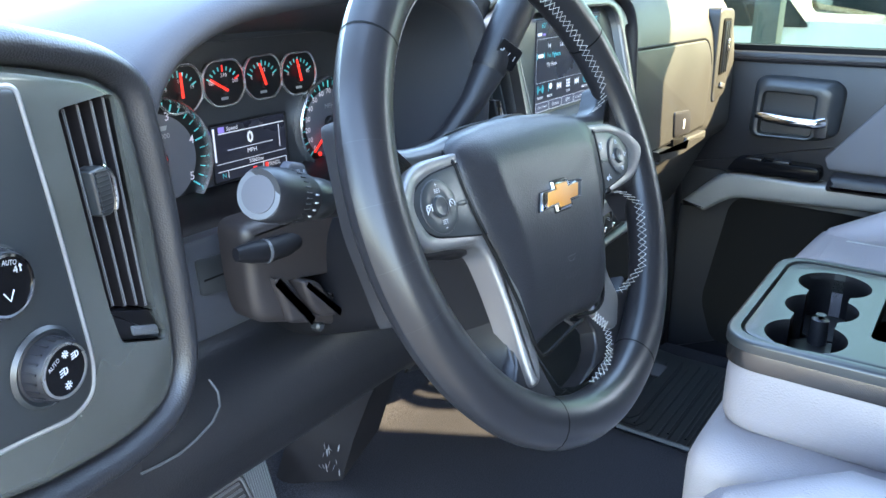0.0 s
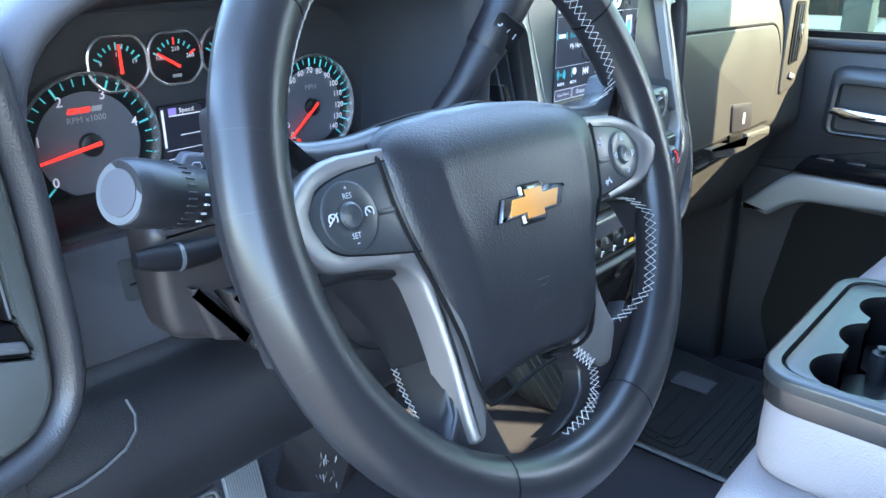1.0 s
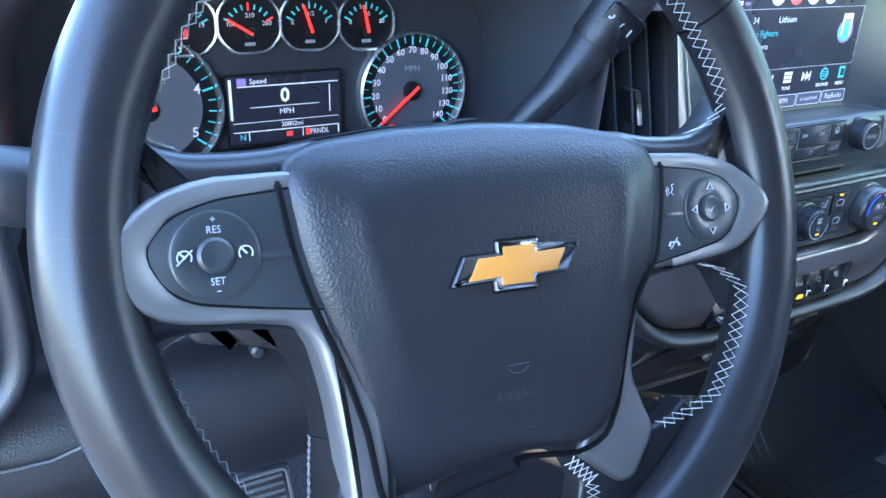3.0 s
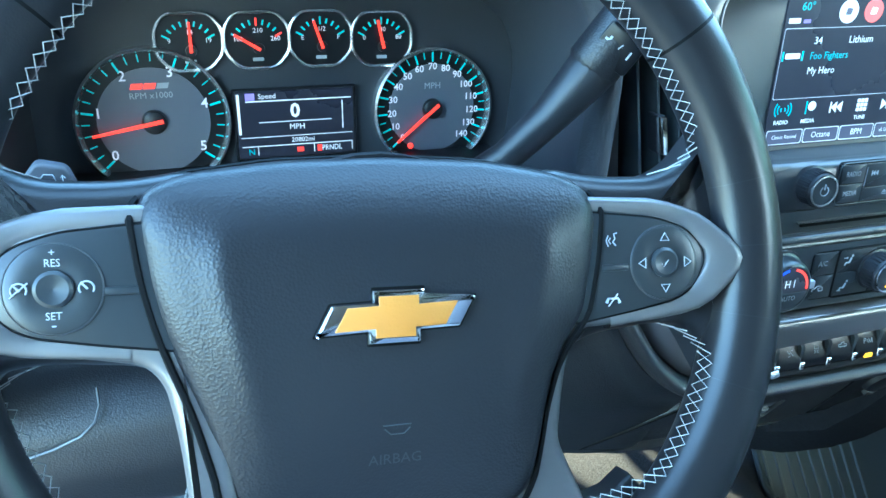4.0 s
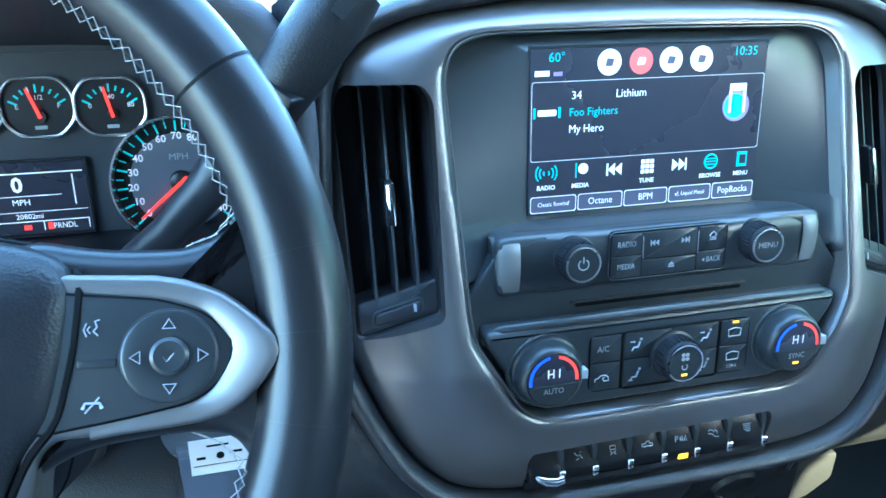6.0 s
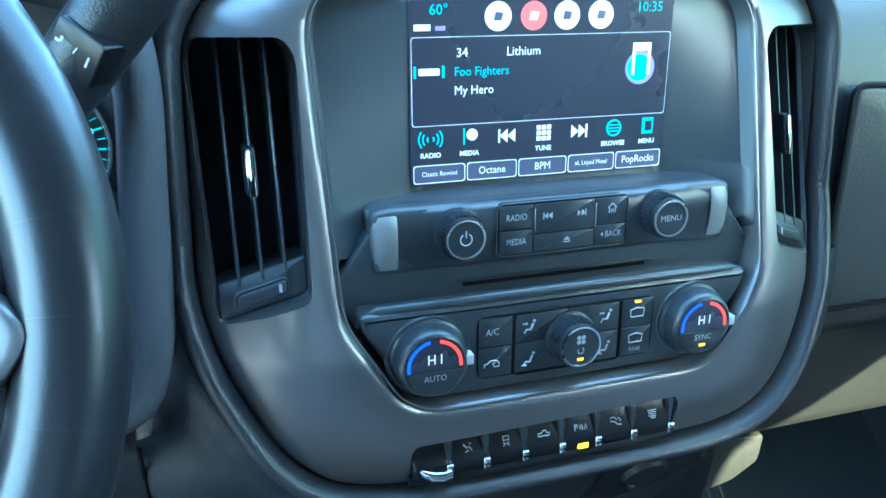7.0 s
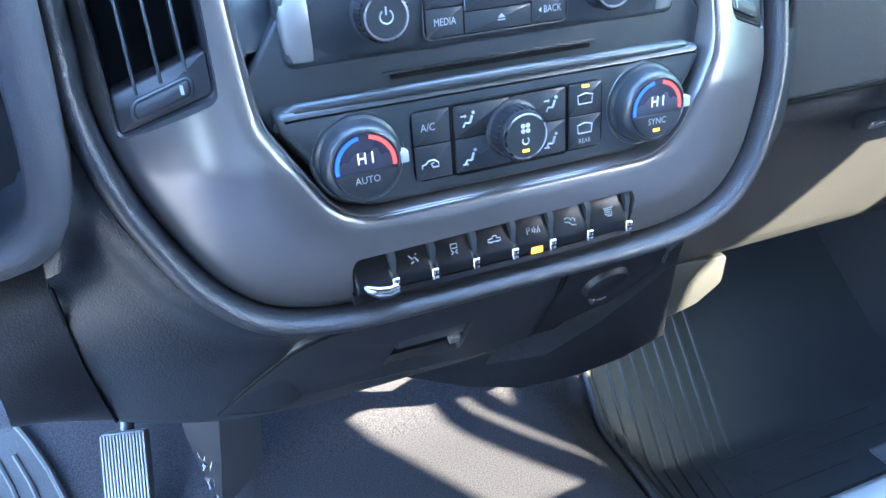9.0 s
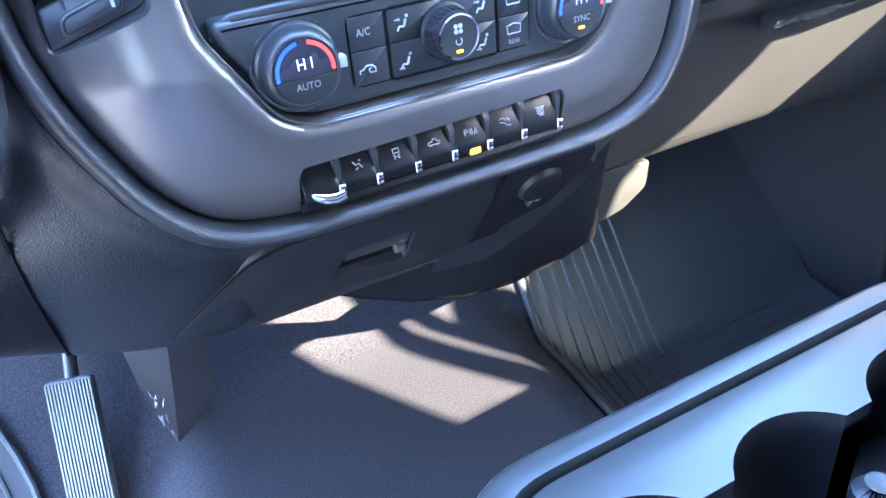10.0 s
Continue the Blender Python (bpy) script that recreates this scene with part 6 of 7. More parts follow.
sv = link("surround", slab(po, -0.05, 0.0, 0.007, 4), "podtrim", pod, label="satin pewter painted surround")
carve(sv, slab(PV, -0.2, 0.03))
sv.data.set_sharp_from_angle(angle=radians(38))
vp = new("air_vent")
vp.parent = pod
tagged(vp, "black air vent with slanting vanes and a broad tab")
bm = strips([[(*p, -0.003) for p in PV], [(*p, -0.052) for p in PV]], closed=True)
bm.verts.ensure_lookup_table()
low_ring = bm.verts[-len(PV):]
bmesh.ops.triangle_fill(bm, edges=[bm.edges.get((low_ring[k - 1], low_ring[k])) for k in range(len(PV))], use_beauty=True)
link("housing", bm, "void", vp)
for x0, z0, x1, z1 in ((0.0450, 0.0735, 0.0560, -0.0485), (0.0555, 0.0740, 0.0660, -0.0525), (0.0660, 0.0745, 0.0755, -0.0560), (0.0755, 0.0750, 0.0835, -0.0600)):
    lean_x = (x1 - x0) / (z1 - z0)
    bm = block(-0.0011, z1, -0.030, 0.0011, z0, -0.0062, 0.0003)
    for v in bm.verts:
        v.co.x += x0 + lean_x * (v.co.y - z0)
    blade = link("vane", bm, "scuffed", vp, label="dark slanting vane", smooth=False)
    # a paler grey tube runs along the front edge of each dark vane
    link("vane_edge", tube([(x0, z0 - 0.001, -0.0058), ((x0 + x1) / 2, (z0 + z1) / 2, -0.0058), (x1, z1 + 0.001, -0.0058)], 0.0008, 6), "vane", blade, label="lighter grey front edge")
tab = link("tab", slab(rounded([(0.0500, 0.0375), (0.0610, 0.0390), (0.0655, 0.0330), (0.0665, 0.0140), (0.0620, 0.0085), (0.0525, 0.0100)], [0.002, 0.005, 0.005, 0.005, 0.005, 0.002]), -0.010, 0.0010, 0.0025, 3), "smoke", vp, label="charcoal vent tab with a chrome edge")
for k in range(9):
    link("grip_rib", block(0.0530, 0.0125 + 0.0028 * k, 0.0000, 0.0620, 0.0135 + 0.0028 * k, 0.0015), "dark", tab)
link("tab_edge", tube([(0.0605, 0.0385, -0.0005), (0.0650, 0.0345, 0.0003), (0.0668, 0.0300, 0.0005), (0.0672, 0.0170, 0.0005), (0.0655, 0.0110, 0.0001)], 0.0012, 8), "chrome", tab)
plate = link("shutter_plate", slab(rounded([(0.0530, -0.0695), (0.0882, -0.0845), (0.0905, -0.0800), (0.0842, -0.0620), (0.0480, -0.0480)], 0.002), -0.02, -0.004, 0.0015), "key", vp)
link("shutter_slider", slab(rounded([(0.0655, -0.0720), (0.0880, -0.0808), (0.0868, -0.0735), (0.0650, -0.0650)], 0.002), -0.006, -0.0022, 0.0008), "vane", plate)
pi = rounded([(0.0090, 0.0910), (0.0178, 0.0160), (0.0247, -0.0678), (0.0205, -0.0865), (0.0040, -0.0925), (-0.0230, -0.0870), (-0.0440, -0.0835), (-0.0680, -0.0800), (-0.0680, 0.0950)], [0.006, 0.03, 0.012, 0.01, 0.01, 0.01, 0.01, 0.004, 0.004])
inner = link("switch_face", slab(pi, -0.02, 0.0045, 0.004, 3), "smoke", pod, label="charcoal plastic switch face")
link("chrome_line", tube([(p.x, p.y, 0.0026) for p in pi], 0.0017, 8, closed=True), "line", pod, label="thin bright trim line")
hk = knob(inner, -0.0095, -0.0530, 0.0158, 0.014, "gloss", 0.004, "bright", 20)
link("knob_base", lathe([(0.0215, 0), (0.0225, 0.002), (0.0205, 0.004), (0.018, 0.002)], 40), "smoke", inner, T(-0.0095, -0.0530, 0.004))
def strokes(parent, cx, cz, w, lines, k=0.001, r=0.0004):
    for line in lines:
        link("symbol", tube([(cx + x * k, cz + z * k, w) for x, z in line], r, 4), "print", parent)


sun_sign = [[(math.cos(a) * 1.1, math.sin(a) * 1.1) for a in [0.7 * j for j in range(10)]]] + [[(math.cos(a) * 1.7, math.sin(a) * 1.7), (math.cos(a) * 2.6, math.sin(a) * 2.6)] for a in [0.785 * j for j in range(8)]]
lamp_sign = [[(0, -1.8), (0, 1.8), (1.6, 1.2), (1.9, 0), (1.6, -1.2), (0, -1.8)]] + [[(-0.8, z), (-2.6, z - 0.5)] for z in (-1.4, 0, 1.4)]
strokes(hk, 0.0, -0.0085, 0.0150, sun_sign, 0.0009)
strokes(hk, -0.001, 0.000, 0.0150, lamp_sign, 0.0011)
strokes(hk, 0.0078, 0.0058, 0.0150, lamp_sign, 0.0010)
strokes(hk, 0.0015, 0.0088, 0.0150, sun_sign, 0.0008)
text("AUTO", 0.0036, "print", hk, T(-0.0065, 0.0062, 0.0150, 25), wide=0.85)
dk = knob(inner, -0.0285, 0.0020, 0.0165, 0.010, "gloss", 0.004, "chrome", 20)
text("4", 0.0055, "print", dk, T(0.0060, 0.0060, 0.0109))
link("symbol", tube([(0.0090, 0.0045, 0.0108), (0.0090, 0.0080, 0.0108), (0.0080, 0.0068, 0.0108), (0.0090, 0.0080, 0.0108), (0.0100, 0.0068, 0.0108)], 0.0004, 4), "print", dk)
text("2", 0.0055, "print", dk, T(-0.0070, 0.0060, 0.0109))
text("AUTO", 0.0036, "print", dk, T(0.0035, 0.0105, 0.0109, -15), wide=0.85)
link("symbol", tube([(-0.003, -0.003, 0.0108), (0, -0.008, 0.0108), (0.003, -0.003, 0.0108)], 0.0004, 4), "print", dk)
pr = ray_loop(po, Vector((0, 0)), 120)
border(pr, lambda p: 0.006, 0.8, pod)

# ---- instrument cluster: u = x + 0.425, v = z - 0.62, w = 0.572 - y ----
clus = thing("instrument_cluster", pose(-0.425, 0.572, 0.62, 90), "lit instrument cluster with chrome-ringed dials and red needles", "instrument cluster")
plate_o = rounded([(-0.186, -0.068), (0.184, -0.068), (0.182, 0.035), (0.168, 0.070), (0.12, 0.092), (-0.12, 0.092), (-0.168, 0.070), (-0.185, 0.035)], 0.03)
link("bezel_plate", slab(plate_o, -0.02, -0.003), "plate", clus, label="matt black cluster plate")


def dial(x, z, r, label, start, sweep, ticks, major, numerals, num_size, needle_deg, num_r, hub=0.10):
    """A round dial: face, black band, chrome ring, ticks, digits and needle. Angles are clockwise from straight down."""
    d = link("dial", slab(circle2(r * 0.97, 64), -0.004, -0.001), "dial_black", clus, T(x, z), label=label)
    link("dial_face", slab(circle2(r * 0.74, 56), -0.001, 0.0), "dial", d)
    link("chrome_ring", lathe([(r * 1.03, -0.003), (r * 1.02, 0.006), (r * 0.985, 0.0075), (r * 0.955, 0.003), (r * 0.95, -0.002)], 72), "ring", d)

    def polar(deg, rr):
        a = math.radians(deg)
        return (-rr * math.sin(a), -rr * math.cos(a))

    tm = tj = None
    for k in range(ticks + 1):
        deg = start + sweep * k / ticks
        big = k % major == 0
        h = r * (0.075 if big else 0.05)
        m = T(*polar(deg, r * 0.93 - h), 0.0004, -deg)
        if big and tj:
            again(tj, m)
        elif not big and tm:
            again(tm, m)
        else:
            o = link("tick_mark", block(-r * (0.013 if big else 0.007), -h, 0, r * (0.013 if big else 0.007), h, 0.0005), "tick", d, m)
            tj, tm = (o, tm) if big else (tj, o)
    for word, deg in numerals:
        text(word, num_size, "digit", d, T(*polar(deg, r * num_r), 0.0006), "numeral", bold=0.0001)
    nd = link("needle", slab([(-r * 0.028, -r * 0.12), (r * 0.028, -r * 0.12), (r * 0.016, r * 0.82), (-r * 0.016, r * 0.82)], 0.004, 0.0055), "needle", d, T(0, 0, 0, 180 - needle_deg))
    link("needle_hub", lathe([(r * 0.17, 0.0), (r * 0.16, 0.004), (r * 0.12, 0.0052), (0, 0.0052)], 32), "dark", d, label="black needle hub")
    return d


tach = dial(-0.104, -0.001, 0.0535, "lit tachometer with a red needle", 49, 258, 25, 5, [(str(k), 52 + 250 * k / 5) for k in range(6)], 0.0105, 80, 0.72)
text("RPM x1000", 0.0065, "greyprint", tach, T(0, 0.0195, 0.0006))
for k, m2 in enumerate(("redmark", "redmark", "greyprint")):
    link("badge_bar", slab([(-0.014 + 0.009 * k, 0.0245), (-0.006 + 0.009 * k, 0.0245), (-0.0045 + 0.009 * k, 0.0285), (-0.0125 + 0.009 * k, 0.0285)], 0.0003, 0.0006), m2, tach)
speed = dial(0.110, -0.003, 0.0485, "lit speedometer with a red needle", 48, 264, 28, 2, [(str(10 * k), 48 + 264 * k / 14) for k in range(15)], 0.0075, 50, 0.70)
text("MPH", 0.0070, "greyprint", speed, T(0, 0.0185, 0.0006))
link("belt_lamp", slab(circle2(0.0024, 16, -0.0185, -0.030), 0.0005, 0.0010), "needle", speed)


def small_gauge(x, z, needle_deg, marks, label):
    oct8 = rounded([(-0.0235, -0.009), (-0.0125, -0.0205), (0.0125, -0.0205), (0.0235, -0.009), (0.0235, 0.009), (0.0150, 0.0200), (-0.0150, 0.0200), (-0.0235, 0.009)], 0.006)
    g = link("gauge", slab(oct8, -0.004, 0.0), "dial_black", clus, T(x, z), label=label)
    link("chrome_ring", tube([(p.x, p.y, 0.0015) for p in oct8], 0.0014, 8, closed=True), "ring", g)
    t0 = None
    for k in range(9):
        deg = 118 + 124 * k / 8
        a = math.radians(deg)
        big = k % 4 == 0
        m = T(-0.0178 * math.sin(a), -0.005 - 0.0178 * math.cos(a), 0.0004, -deg)
        o = again(t0, m) if t0 and not big else link("tick_mark", block(-0.0006, -0.0028 if big else -0.0018, 0, 0.0006, 0.0028 if big else 0.0018, 0.0004), "tick" if not (big and k and marks[3]) else "redmark", g, m)
        t0 = t0 or (o if not big else None)
    for word, px, pz in zip(marks[:3], (-0.0135, 0.001, 0.0135), (0.0005, 0.0065, 0.0005)):
        if word:
            text(word, 0.0048, "digit", g, T(px, pz, 0.0006), "numeral")
    a = needle_deg
    link("needle", slab([(-0.0011, -0.001), (0.0011, -0.001), (0.0008, 0.0205), (-0.0008, 0.0205)], 0.003, 0.0042), "needle", g, T(0.001, -0.0065, 0, 180 - a))
    link("needle_hub", lathe([(0.0042, 0.0), (0.0038, 0.003), (0, 0.003)], 20), "dark", g, T(0.001, -0.0065))
    link("symbol", slab(box2(-0.004, -0.0155, 0.004, -0.0130, 0.0006), 0.0003, 0.0006), "greyprint", g)
    return g


small_gauge(-0.0735, 0.0560, 180, ("9", "14", "19", 0), "lit battery voltage gauge")
small_gauge(-0.0255, 0.0560, 122, ("100", "210", "260", 1), "lit coolant temperature gauge")
small_gauge(0.0215, 0.0560, 162, ("E", "1/2", "F", 0), "lit fuel gauge")
small_gauge(0.0685, 0.0545, 168, ("0", "40", "80", 0), "lit oil pressure gauge")
dic = link("driver_display", slab(box2(-0.0455, -0.034, 0.0445, 0.0175, 0.001), -0.003, 0.0005), "lcd", clus, label="lit driver display reading zero miles an hour")
link("display_frame", tube([(p.x, p.y, 0.0005) for p in box2(-0.047, -0.0355, 0.046, 0.019, 0.001)], 0.0012, 6, closed=True), "dark", dic)
Z = 0.0008
bar(-0.038, 0.0098, 0.043, 0.0106, "lcd_white", dic, Z)
bar(-0.038, 0.0110, -0.031, 0.0165, "lcd_violet", dic, Z)
text("Speed", 0.0056, "lcd_white", dic, T(-0.0285, 0.0138, Z), align="LEFT")
text("0", 0.0150, "lcd_white", dic, T(-0.001, 0.0015, Z), bold=0.0004)
bar(-0.029, -0.0065, 0.027, -0.0060, "lcd_white", dic, Z)
text("MPH", 0.0060, "lcd_white", dic, T(0.0, -0.0108, Z))
bar(-0.043, -0.0180, 0.043, -0.0176, "lcd_white", dic, Z)
bar(-0.043, -0.0253, 0.043, -0.0247, "lcd_white", dic, Z)
text("20802mi", 0.0052, "lcd_white", dic, T(0.004, -0.0213, Z))
text("N", 0.0066, "lcd_blue", dic, T(-0.036, -0.0293, Z))
text("PRNDL", 0.0060, "lcd_white", dic, T(0.0265, -0.0293, Z), wide=0.85)
bar(-0.001, -0.031, 0.004, -0.0275, "redmark", dic, Z)
bar(0.0150, -0.0315, 0.0185, -0.0265, "redmark", dic, Z)
bar(-0.0445, -0.015, -0.0425, 0.016, "lcd_white", dic, Z)
bar(0.0355, -0.014, 0.0362, 0.008, "lcd_white", dic, Z)
for x in (-0.0313, 0.0122, 0.0425):
    bar(x, -0.0320, x + 0.0006, -0.0253, "lcd_white", dic, Z)

# ---- passenger door: u = -y, v = z, w = 0.80 - x ----
door = thing("passenger_door", pose(0.80, 0, 0, 90, 0, -90), "dark grey vinyl passenger door panel, shut, with chrome handle", "door")
link("upper_panel", slab(rounded([(-0.56, 0.34), (-0.56, 0.588), (0.50, 0.590), (0.50, 0.34)], 0.008), -0.06, 0.0, 0.008, 3), "door", door)
link("sill_cap", slab(rounded([(-0.60, 0.580), (-0.60, 0.600), (0.50, 0.604), (0.50, 0.582)], 0.006), -0.06, 0.010, 0.006, 3), "door", door, label="dark grey window sill cap")
link("window_seal", slab(box2(-0.56, 0.600, 0.50, 0.612), -0.058, -0.020), "void", door)
link("lower_panel", slab(rounded([(-0.56, -0.14), (-0.56, 0.345), (0.50, 0.345), (0.50, -0.14)], 0.01), -0.06, -0.012, 0.01), "door", door)
# no hollow is cut: a flat black sheet paints the pocket's shade
link("pocket_shade", slab(rounded([(-0.475, 0.02), (-0.435, 0.26), (-0.415, 0.283), (0.50, 0.270), (0.50, -0.10), (-0.44, -0.08)], 0.03), -0.02, -0.0095), "void", door, label="black sheet for the shaded door pocket")
bz = rounded([(-0.410, 0.436), (-0.405, 0.545), (-0.385, 0.556), (-0.250, 0.552), (-0.232, 0.535), (-0.236, 0.445), (-0.27, 0.428), (-0.395, 0.426)], 0.012)
c0 = Vector((-0.328, 0.487))
bo = ray_loop(bz, c0, 96)
bi = ray_loop(rounded([(-0.388, 0.436), (-0.384, 0.524), (-0.284, 0.520), (-0.286, 0.436)], 0.010), c0, 96)


def between_bezel(f, w):
    return [(*p.lerp(q, f), w) for p, q in zip(bo, bi)]


bm = strips([between_bezel(0, -0.005), between_bezel(0.0, 0.004), between_bezel(0.10, 0.012), between_bezel(0.35, 0.021), between_bezel(0.62, 0.025), between_bezel(0.90, 0.024), between_bezel(1.0, 0.019), between_bezel(1.0, 0.003), between_bezel(1.3, 0.003)], closed=True)
bm.verts.ensure_lookup_table()
bm.faces.new(bm.verts[-96:])
link("handle_bezel", bm, "smoke", door, label="black handle bezel")
link("handle", tube([(-0.394, 0.474, 0.020), (-0.37, 0.472, 0.028), (-0.32, 0.468, 0.032), (-0.28, 0.467, 0.032), (-0.262, 0.470, 0.022)], [0.008, 0.0105, 0.0105, 0.0105, 0.0115], 14, flat=0.8), "chrome", door, label="chrome door handle")
link("handle_mount", block(-0.012, -0.024, 0, 0.012, 0.014, 0.02, 0.004), "dark", door, T(-0.266, 0.462, 0.006))
link("upper_cloth", slab(rounded([(-0.255, 0.395), (-0.145, 0.535), (0.50, 0.54), (0.50, 0.365), (-0.245, 0.372)], 0.006), -0.01, 0.008, 0.006), "door_pale", door, label="mid grey padded insert")
sp = link("switch_plate", slab(rounded([(-0.44, 0.352), (-0.42, 0.382), (-0.255, 0.380), (-0.250, 0.352)], 0.01), 0.0, 0.040, 0.004), "gloss", door, label="piano black window switch plate")
for x in (-0.385, -0.330):
    link("window_switch", block(-0.016, -0.002, -0.012, 0.016, 0.004, 0.010, 0.002), "dark", sp, T(x, 0.381, 0.026))
arm = rounded([(-0.535, 0.262), (-0.468, 0.327), (-0.435, 0.348), (0.50, 0.340), (0.50, 0.300), (-0.16, 0.302), (-0.415, 0.292), (-0.445, 0.276), (-0.479, 0.250)], [0.004, 0.02, 0.02, 0, 0, 0.0, 0.02, 0.01, 0.004])
link("armrest_trim", slab([p for p in arm], -0.02, 0.034, 0.010, 4), "satin", door, label="satin pewter armrest trim")
link("armrest_top", slab(rounded([(-0.24, 0.336), (-0.235, 0.368), (0.50, 0.368), (0.50, 0.334)], 0.008), -0.02, 0.050, 0.012, 3), "door", door)

# ---- centre console, folded down ----
con = thing("centre_console", pose(0.019, 0.0105, -0.007), "folded centre console in pale grey leather with three cup holders", "console")


def plan(x, y0, y1, r):
    return rounded([(-x, y0), (x, y0), (x, y1), (-x, y1)], [0.01, 0.01, r, r], 8)


rows = []
for off, z in ((0.040, 0.284), (0.018, 0.2845), (0.010, 0.287), (0.004, 0.292), (0.001, 0.299), (0.0, 0.310), (0.0, 0.340), (0.001, 0.368), (0.004, 0.374), (0.030, 0.3745)):
    rows.append([(p.x, p.y, z) for p in plan(0.1475 - off, -0.62 + off, 0.177 - off, 0.045)])
bm = strips(rows, closed=True)
bm.verts.ensure_lookup_table()
bm.faces.new(bm.verts[:len(rows[0])][::-1])
bm.faces.new(bm.verts[-len(rows[0]):])
padded = link("padded_body", bm, "seat", con, label="pale grey leather body")
band = link("trim_band", slab(plan(0.1500, -0.62, 0.1795, 0.047), 0.368, 0.391, 0.003, 2), "band", con, label="dark pewter trim band")
rimc = link("rim", slab(plan(0.1510, -0.62, 0.1815, 0.048), 0.389, 0.402, 0.004, 3), "tray", con, label="grey plastic rim")
carve(rimc, slab(plan(0.1375, -0.70, 0.168, 0.036), 0.380, 0.45))
link("groove", slab(plan(0.1385, -0.60, 0.169, 0.036), 0.372, 0.3915), "void", con)
tr = link("tray_top", slab(plan(0.1340, -0.60, 0.1645, 0.034), 0.33, 0.4005, 0.002, 2), "tray", con, label="grey plastic tray with cup holders")
grv = [o for o in con.children if o.name.startswith("groove")][0]
for o in (tr, rimc, band, padded, grv):
    for x, r in ((-0.0985, 0.0415), (0.0705, 0.0415), (-0.0120, 0.0395)):
        carve(o, slab(circle2(r, 40, x, 0.103), 0.338, 0.43))
    carve(o, slab(box2(-0.085, 0.080, 0.06, 0.126, 0.016), 0.338, 0.43))
    carve(o, slab(box2(-0.070, -0.22, 0.09, 0.045, 0.012), 0.36, 0.43))
    o.data.set_sharp_from_angle(angle=radians(38))
for o in (tr, rimc, band, padded, grv):
    o.data.materials.append(M["cup"])
    for p in o.data.polygons:
        c = p.center
        if abs(c.x + 0.015) < 0.1265 and 0.058 < c.y < 0.148 and c.z < 0.398 and p.normal.z < 0.9:
            p.material_index = len(o.data.materials) - 1
for x, y, r in ((-0.0985, 0.103, 0.0405), (0.0705, 0.103, 0.0405), (-0.0120, 0.103, 0.0385)):
    link("cup_liner", slab(circle2(r, 36, x, y), 0.3385, 0.341), "cup", con)
link("cup_divider", tube([(0.020, 0.106, 0.340), (0.021, 0.106, 0.372), (0.021, 0.106, 0.378)], [0.011, 0.010, 0.006], 18), "dark", con)


# ---- seats ----
def seat(at, label, w, front, top, back_top):
    s = thing("seat", at, label, "seat", "front seats")
    link("cushion", block(-w, -0.52, 0.08, w, front, top, 0.05, 5), "seat", s)
    link("front_roll", tube([(-w + 0.03, front - 0.035, top - 0.045), (0, front - 0.02, top - 0.045), (w - 0.03, front - 0.035, top - 0.045)], 0.045, 14), "seat", s)
    for k in (-1, 1):
        link("bolster", tube([(k * (w - 0.045), front - 0.03, top - 0.03), (k * (w - 0.045), front - 0.12, top + 0.008), (k * (w - 0.045), -0.45, top + 0.015)], [0.035, 0.05, 0.05], 14), "seat", s)
        link("seam", tube([(k * (w - 0.098), front - 0.012, top - 0.03), (k * (w - 0.098), front - 0.06, top + 0.001), (k * (w - 0.098), -0.45, top + 0.002)], 0.0013, 5), "stitch", s)
    link("backrest", block(-w, -0.66, top - 0.05, w, -0.50, back_top, 0.06, 5), "seat", s)
    link("base", block(-w + 0.05, -0.50, -0.14, w - 0.05, front - 0.10, 0.10, 0.02), "dark", s)
    return s


seat(pose(-0.45, -0.06, 0), "pale grey leather driver seat", 0.25, 0.215, 0.285, 0.86)
seat(pose(0.46, -0.02, 0), "pale grey leather passenger seat", 0.25, 0.245, 0.285, 0.86)
cs = thing("bench_seat", pose(0, 0, 0), "pale grey leather centre seat cushion under the console", "seat", "front seats")
link("cushion", block(-0.185, -0.60, 0.08, 0.195, 0.205, 0.283, 0.05, 5), "seat", cs)
link("base", block(-0.15, -0.55, -0.06, 0.15, 0.10, 0.10, 0.02), "dark", cs)

# ---- floor furnishings ----
mat = thing("rubber_mat", pose(0, 0, 0), "ribbed black rubber floor mat in the passenger footwell", "floor mat")


def mat_x(y):
    """The mat's inner edge, which leaves the hump's side as it nears the toe board."""
    return 0.232 + 0.20 * max(0.0, y - 0.50)


rows = []
for j in range(49):
    y = 0.12 + 0.86 * j / 48
    rows.append([(mat_x(y) + 0.50 * i / 30, y, floor_z(mat_x(y) + 0.50 * i / 30, y) + 0.008) for i in range(31)])
link("sheet", strips(rows), "rubber", mat)
for k in range(9):
    pts = [(mat_x(0.96 - 0.02 * j) + 0.012 + 0.021 * k, 0.96 - 0.02 * j) for j in range(int((0.96 - 0.30 - 0.018 * k) / 0.02))]
    x0, y0 = pts[-1]
    pts += [(x0 + (0.70 - x0) * j / 14, y0 - 0.01) for j in range(1, 15)]
    link("rib", tube([(x, y, floor_z(x, y) + 0.009) for x, y in pts], 0.0028, 6), "rubber", mat)
for k in range(9):
    y0 = 0.36 + 0.035 * k
    link("rib", tube([(0.40 + 0.28 * j / 10, y0, floor_z(0.40 + 0.28 * j / 10, y0) + 0.009) for j in range(11)], 0.0026, 6), "rubber", mat)
bx = thing("rubber_mat_edge", pose(0, 0, 0), "raised edge of the rubber floor mat", "mat edge")
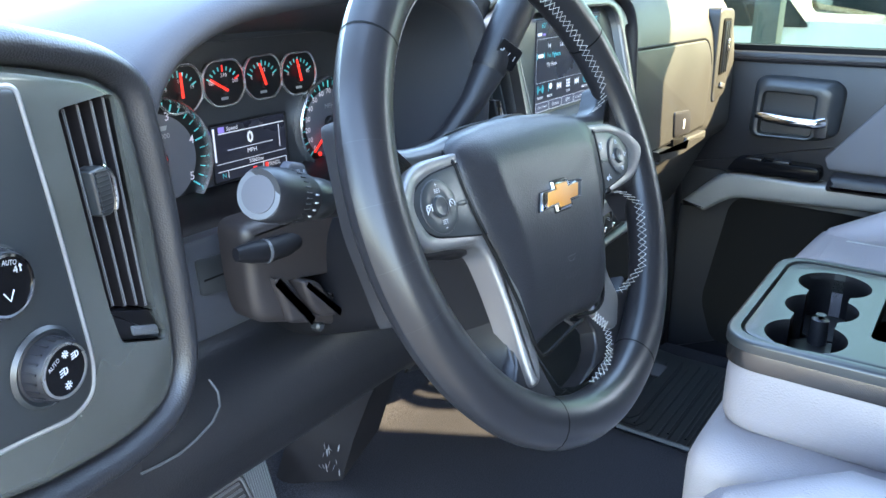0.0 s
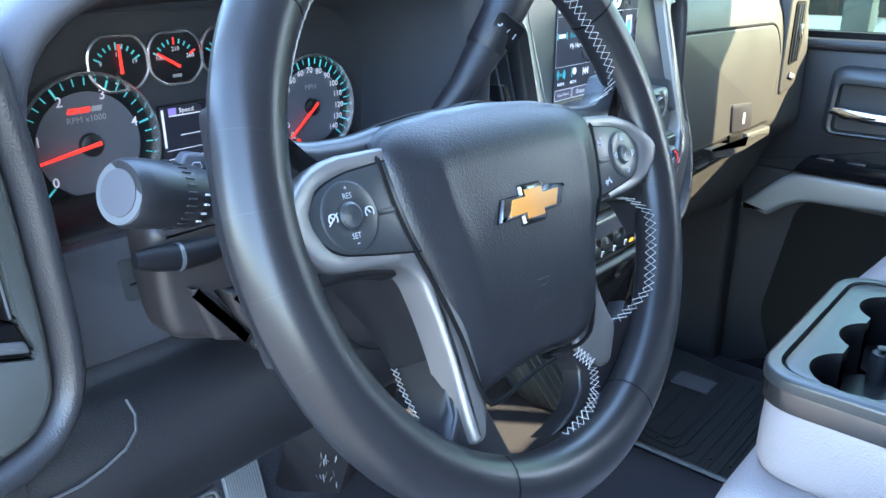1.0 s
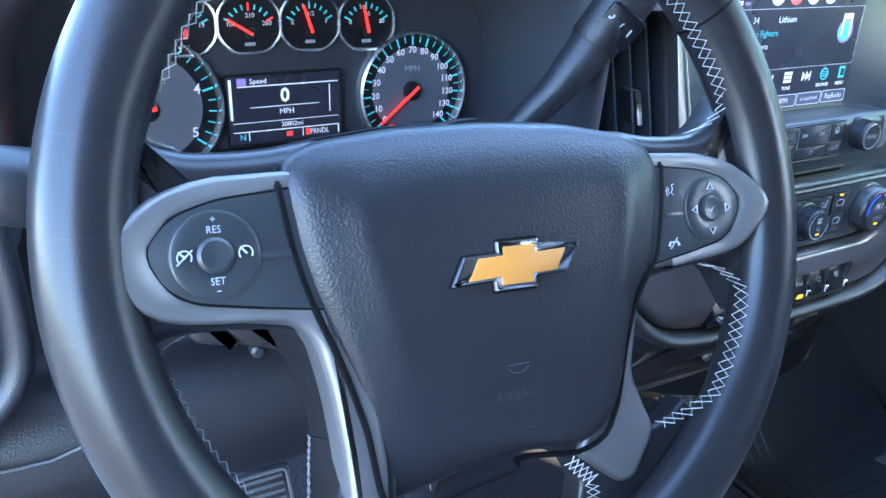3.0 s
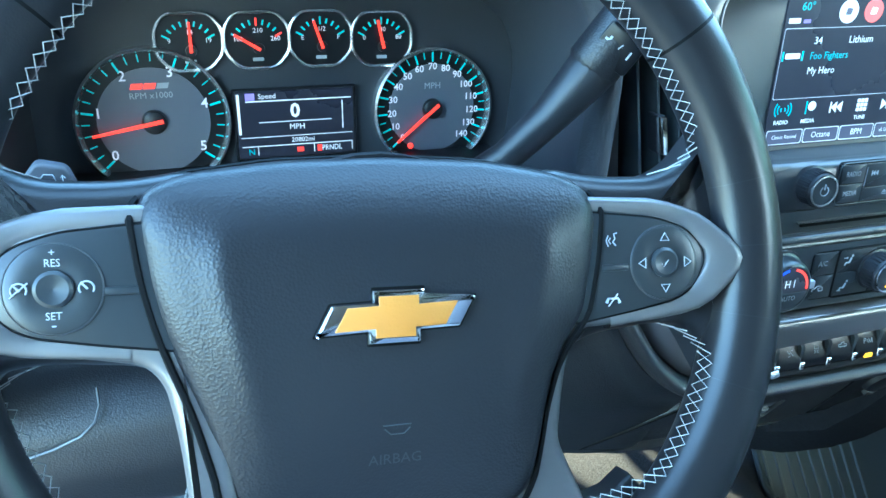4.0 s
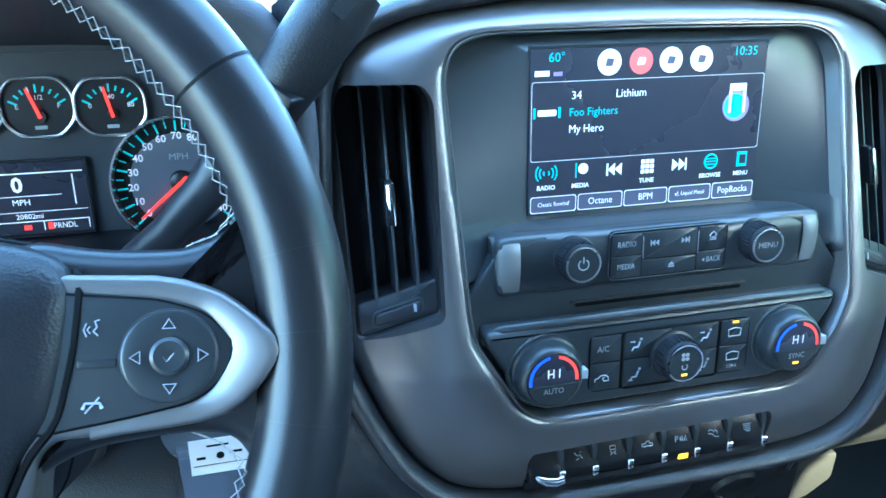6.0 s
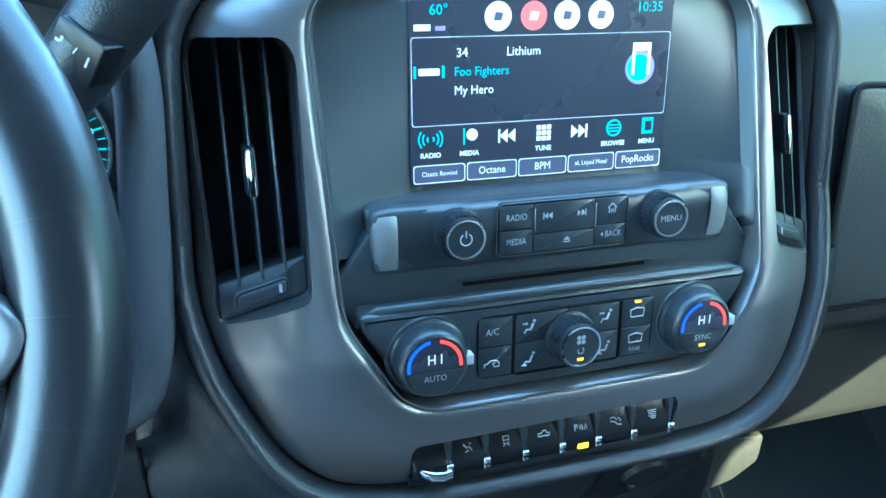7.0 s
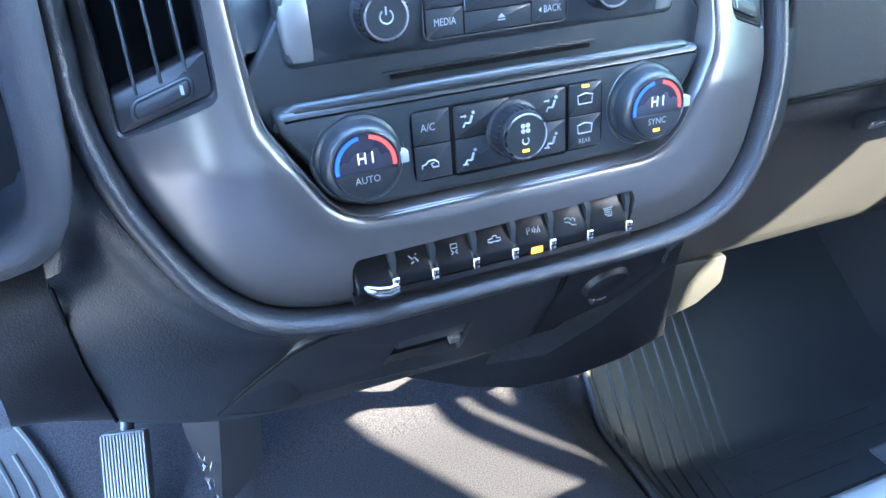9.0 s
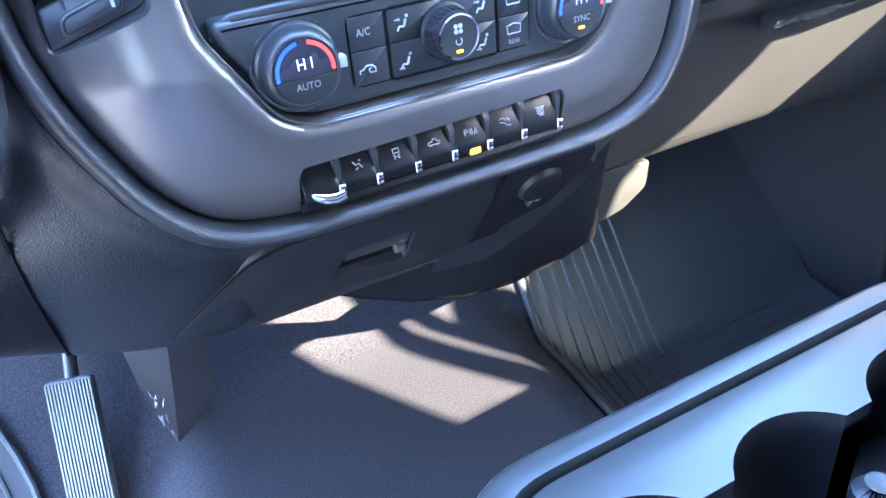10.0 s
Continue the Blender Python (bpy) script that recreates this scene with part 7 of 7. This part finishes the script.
link("lip", tube([(mat_x(0.14 + 0.84 * j / 40), 0.14 + 0.84 * j / 40, floor_z(mat_x(0.14 + 0.84 * j / 40), 0.14 + 0.84 * j / 40) + 0.008) for j in range(41)], 0.005, 8), "rubber", bx)
tg = thing("mat_tag", pose(0.630, 0.530, floor_z(0.63, 0.53) + 0.0125), "grey label patch on the rubber mat", "label")
link("patch", slab(box2(-0.028, -0.040, 0.028, 0.040, 0.003), -0.002, 0.001), "door_pale", tg)

dm = thing("rubber_mat", pose(0, 0, 0), "black rubber floor mat in the driver footwell", "floor mat")


def driver_mat(f, y):
    x = -0.74 + f * (0.365 - 0.04 * max(0, (y - 0.74) / 0.13) ** 2)
    return (x, y, floor_z(x, y) + 0.008)


link("sheet", strips([[driver_mat(i / 20, 0.15 + 0.75 * j / 24) for i in range(21)] for j in range(25)]), "rubber", dm)
link("lip", tube([driver_mat(1.0, 0.15 + 0.75 * j / 24) for j in range(25)], 0.004, 8), "rubber", dm)
for k in range(7):
    link("rib", tube([driver_mat(0.93 - 0.055 * k, 0.20 + 0.66 * j / 24) for j in range(25)], 0.0030, 6), "rubber", dm)

ped = thing("accelerator_pedal", pose(-0.305, 0.795, 0.104, 61, 0, -16), "ribbed grey rubber accelerator pedal", "pedal")
link("pad", slab(box2(-0.026, -0.165, 0.026, 0.0, 0.006), -0.012, 0.0, 0.003), "metal", ped)
for k in range(14):
    link("rib", block(-0.0011, -0.162, 0, 0.0011, -0.003, 0.0020, 0.0005), "metal", ped, T(-0.0234 + 0.0036 * k, 0))
link("arm", tube([(0, -0.02, -0.012), (0, 0.06, -0.03), (0, 0.14, -0.06)], 0.008, 10), "dark", ped)
br = thing("brake_pedal", pose(-0.462, 0.660, 0.192, 58, 0, 0), "black brake pedal with ribbed rubber pad", "pedal")
link("pad", slab(box2(-0.048, -0.060, 0.048, 0.005, 0.010), -0.012, 0.0, 0.004), "dark", br)
link("pad_edge", tube([(p.x, p.y, 0.001) for p in box2(-0.042, -0.054, 0.042, -0.001, 0.008)], 0.002, 6, closed=True), "metal", br)
for k in range(6):
    link("rib", block(-0.036, -0.0018, 0, 0.036, 0.0018, 0.0032, 0.0006), "metal", br, T(0, -0.047 + 0.008 * k))
link("arm", tube([(0, -0.02, -0.012), (0, 0.08, -0.02), (0, 0.2, -0.06)], 0.010, 10), "dark", br)
cov = thing("tunnel_cover", pose(0, 0, 0), "scuffed black plastic cover beside the accelerator", "cover")
cols = [[(-0.150, 0.66, 0.32), (-0.152, 0.70, 0.22), (-0.160, 0.72, 0.12), (-0.178, 0.73, 0.06), (-0.178, 0.79, 0.0)],
        [(-0.156, 0.575, 0.32), (-0.159, 0.624, 0.22), (-0.167, 0.655, 0.121), (-0.196, 0.684, 0.066), (-0.192, 0.78, 0.0)],
        [(-0.190, 0.580, 0.32), (-0.198, 0.640, 0.20), (-0.207, 0.670, 0.12), (-0.2175, 0.688, 0.048), (-0.212, 0.79, 0.0)],
        [(-0.240, 0.64, 0.32), (-0.236, 0.69, 0.20), (-0.236, 0.72, 0.13), (-0.232, 0.742, 0.070), (-0.228, 0.80, 0.0)],
        [(-0.246, 0.76, 0.32), (-0.243, 0.77, 0.20), (-0.241, 0.78, 0.12), (-0.239, 0.785, 0.08), (-0.236, 0.82, 0.0)]]
shell = link("shell", strips(cols), "scuffed", cov)
marks = random.Random(3)
for k in range(16):
    f, g = marks.uniform(0.12, 0.75), marks.uniform(0.25, 0.97)
    a, b = Vector(cols[2][2]).lerp(Vector(cols[2][3]), g), Vector(cols[3][2]).lerp(Vector(cols[3][3]), g)
    p = a.lerp(b, f) + Vector((-0.0012, -0.0012, 0.0))
    d = Vector((marks.uniform(-0.002, 0.002), marks.uniform(-0.002, 0.002), marks.uniform(0.001, 0.007)))
    link("scuff", tube([p - d, p + d * 0.3, p + d + Vector((0.001, 0.001, 0))], [0.0005, marks.uniform(0.0007, 0.0016), 0.0004], 5, flat=0.3), "door_pale", shell)
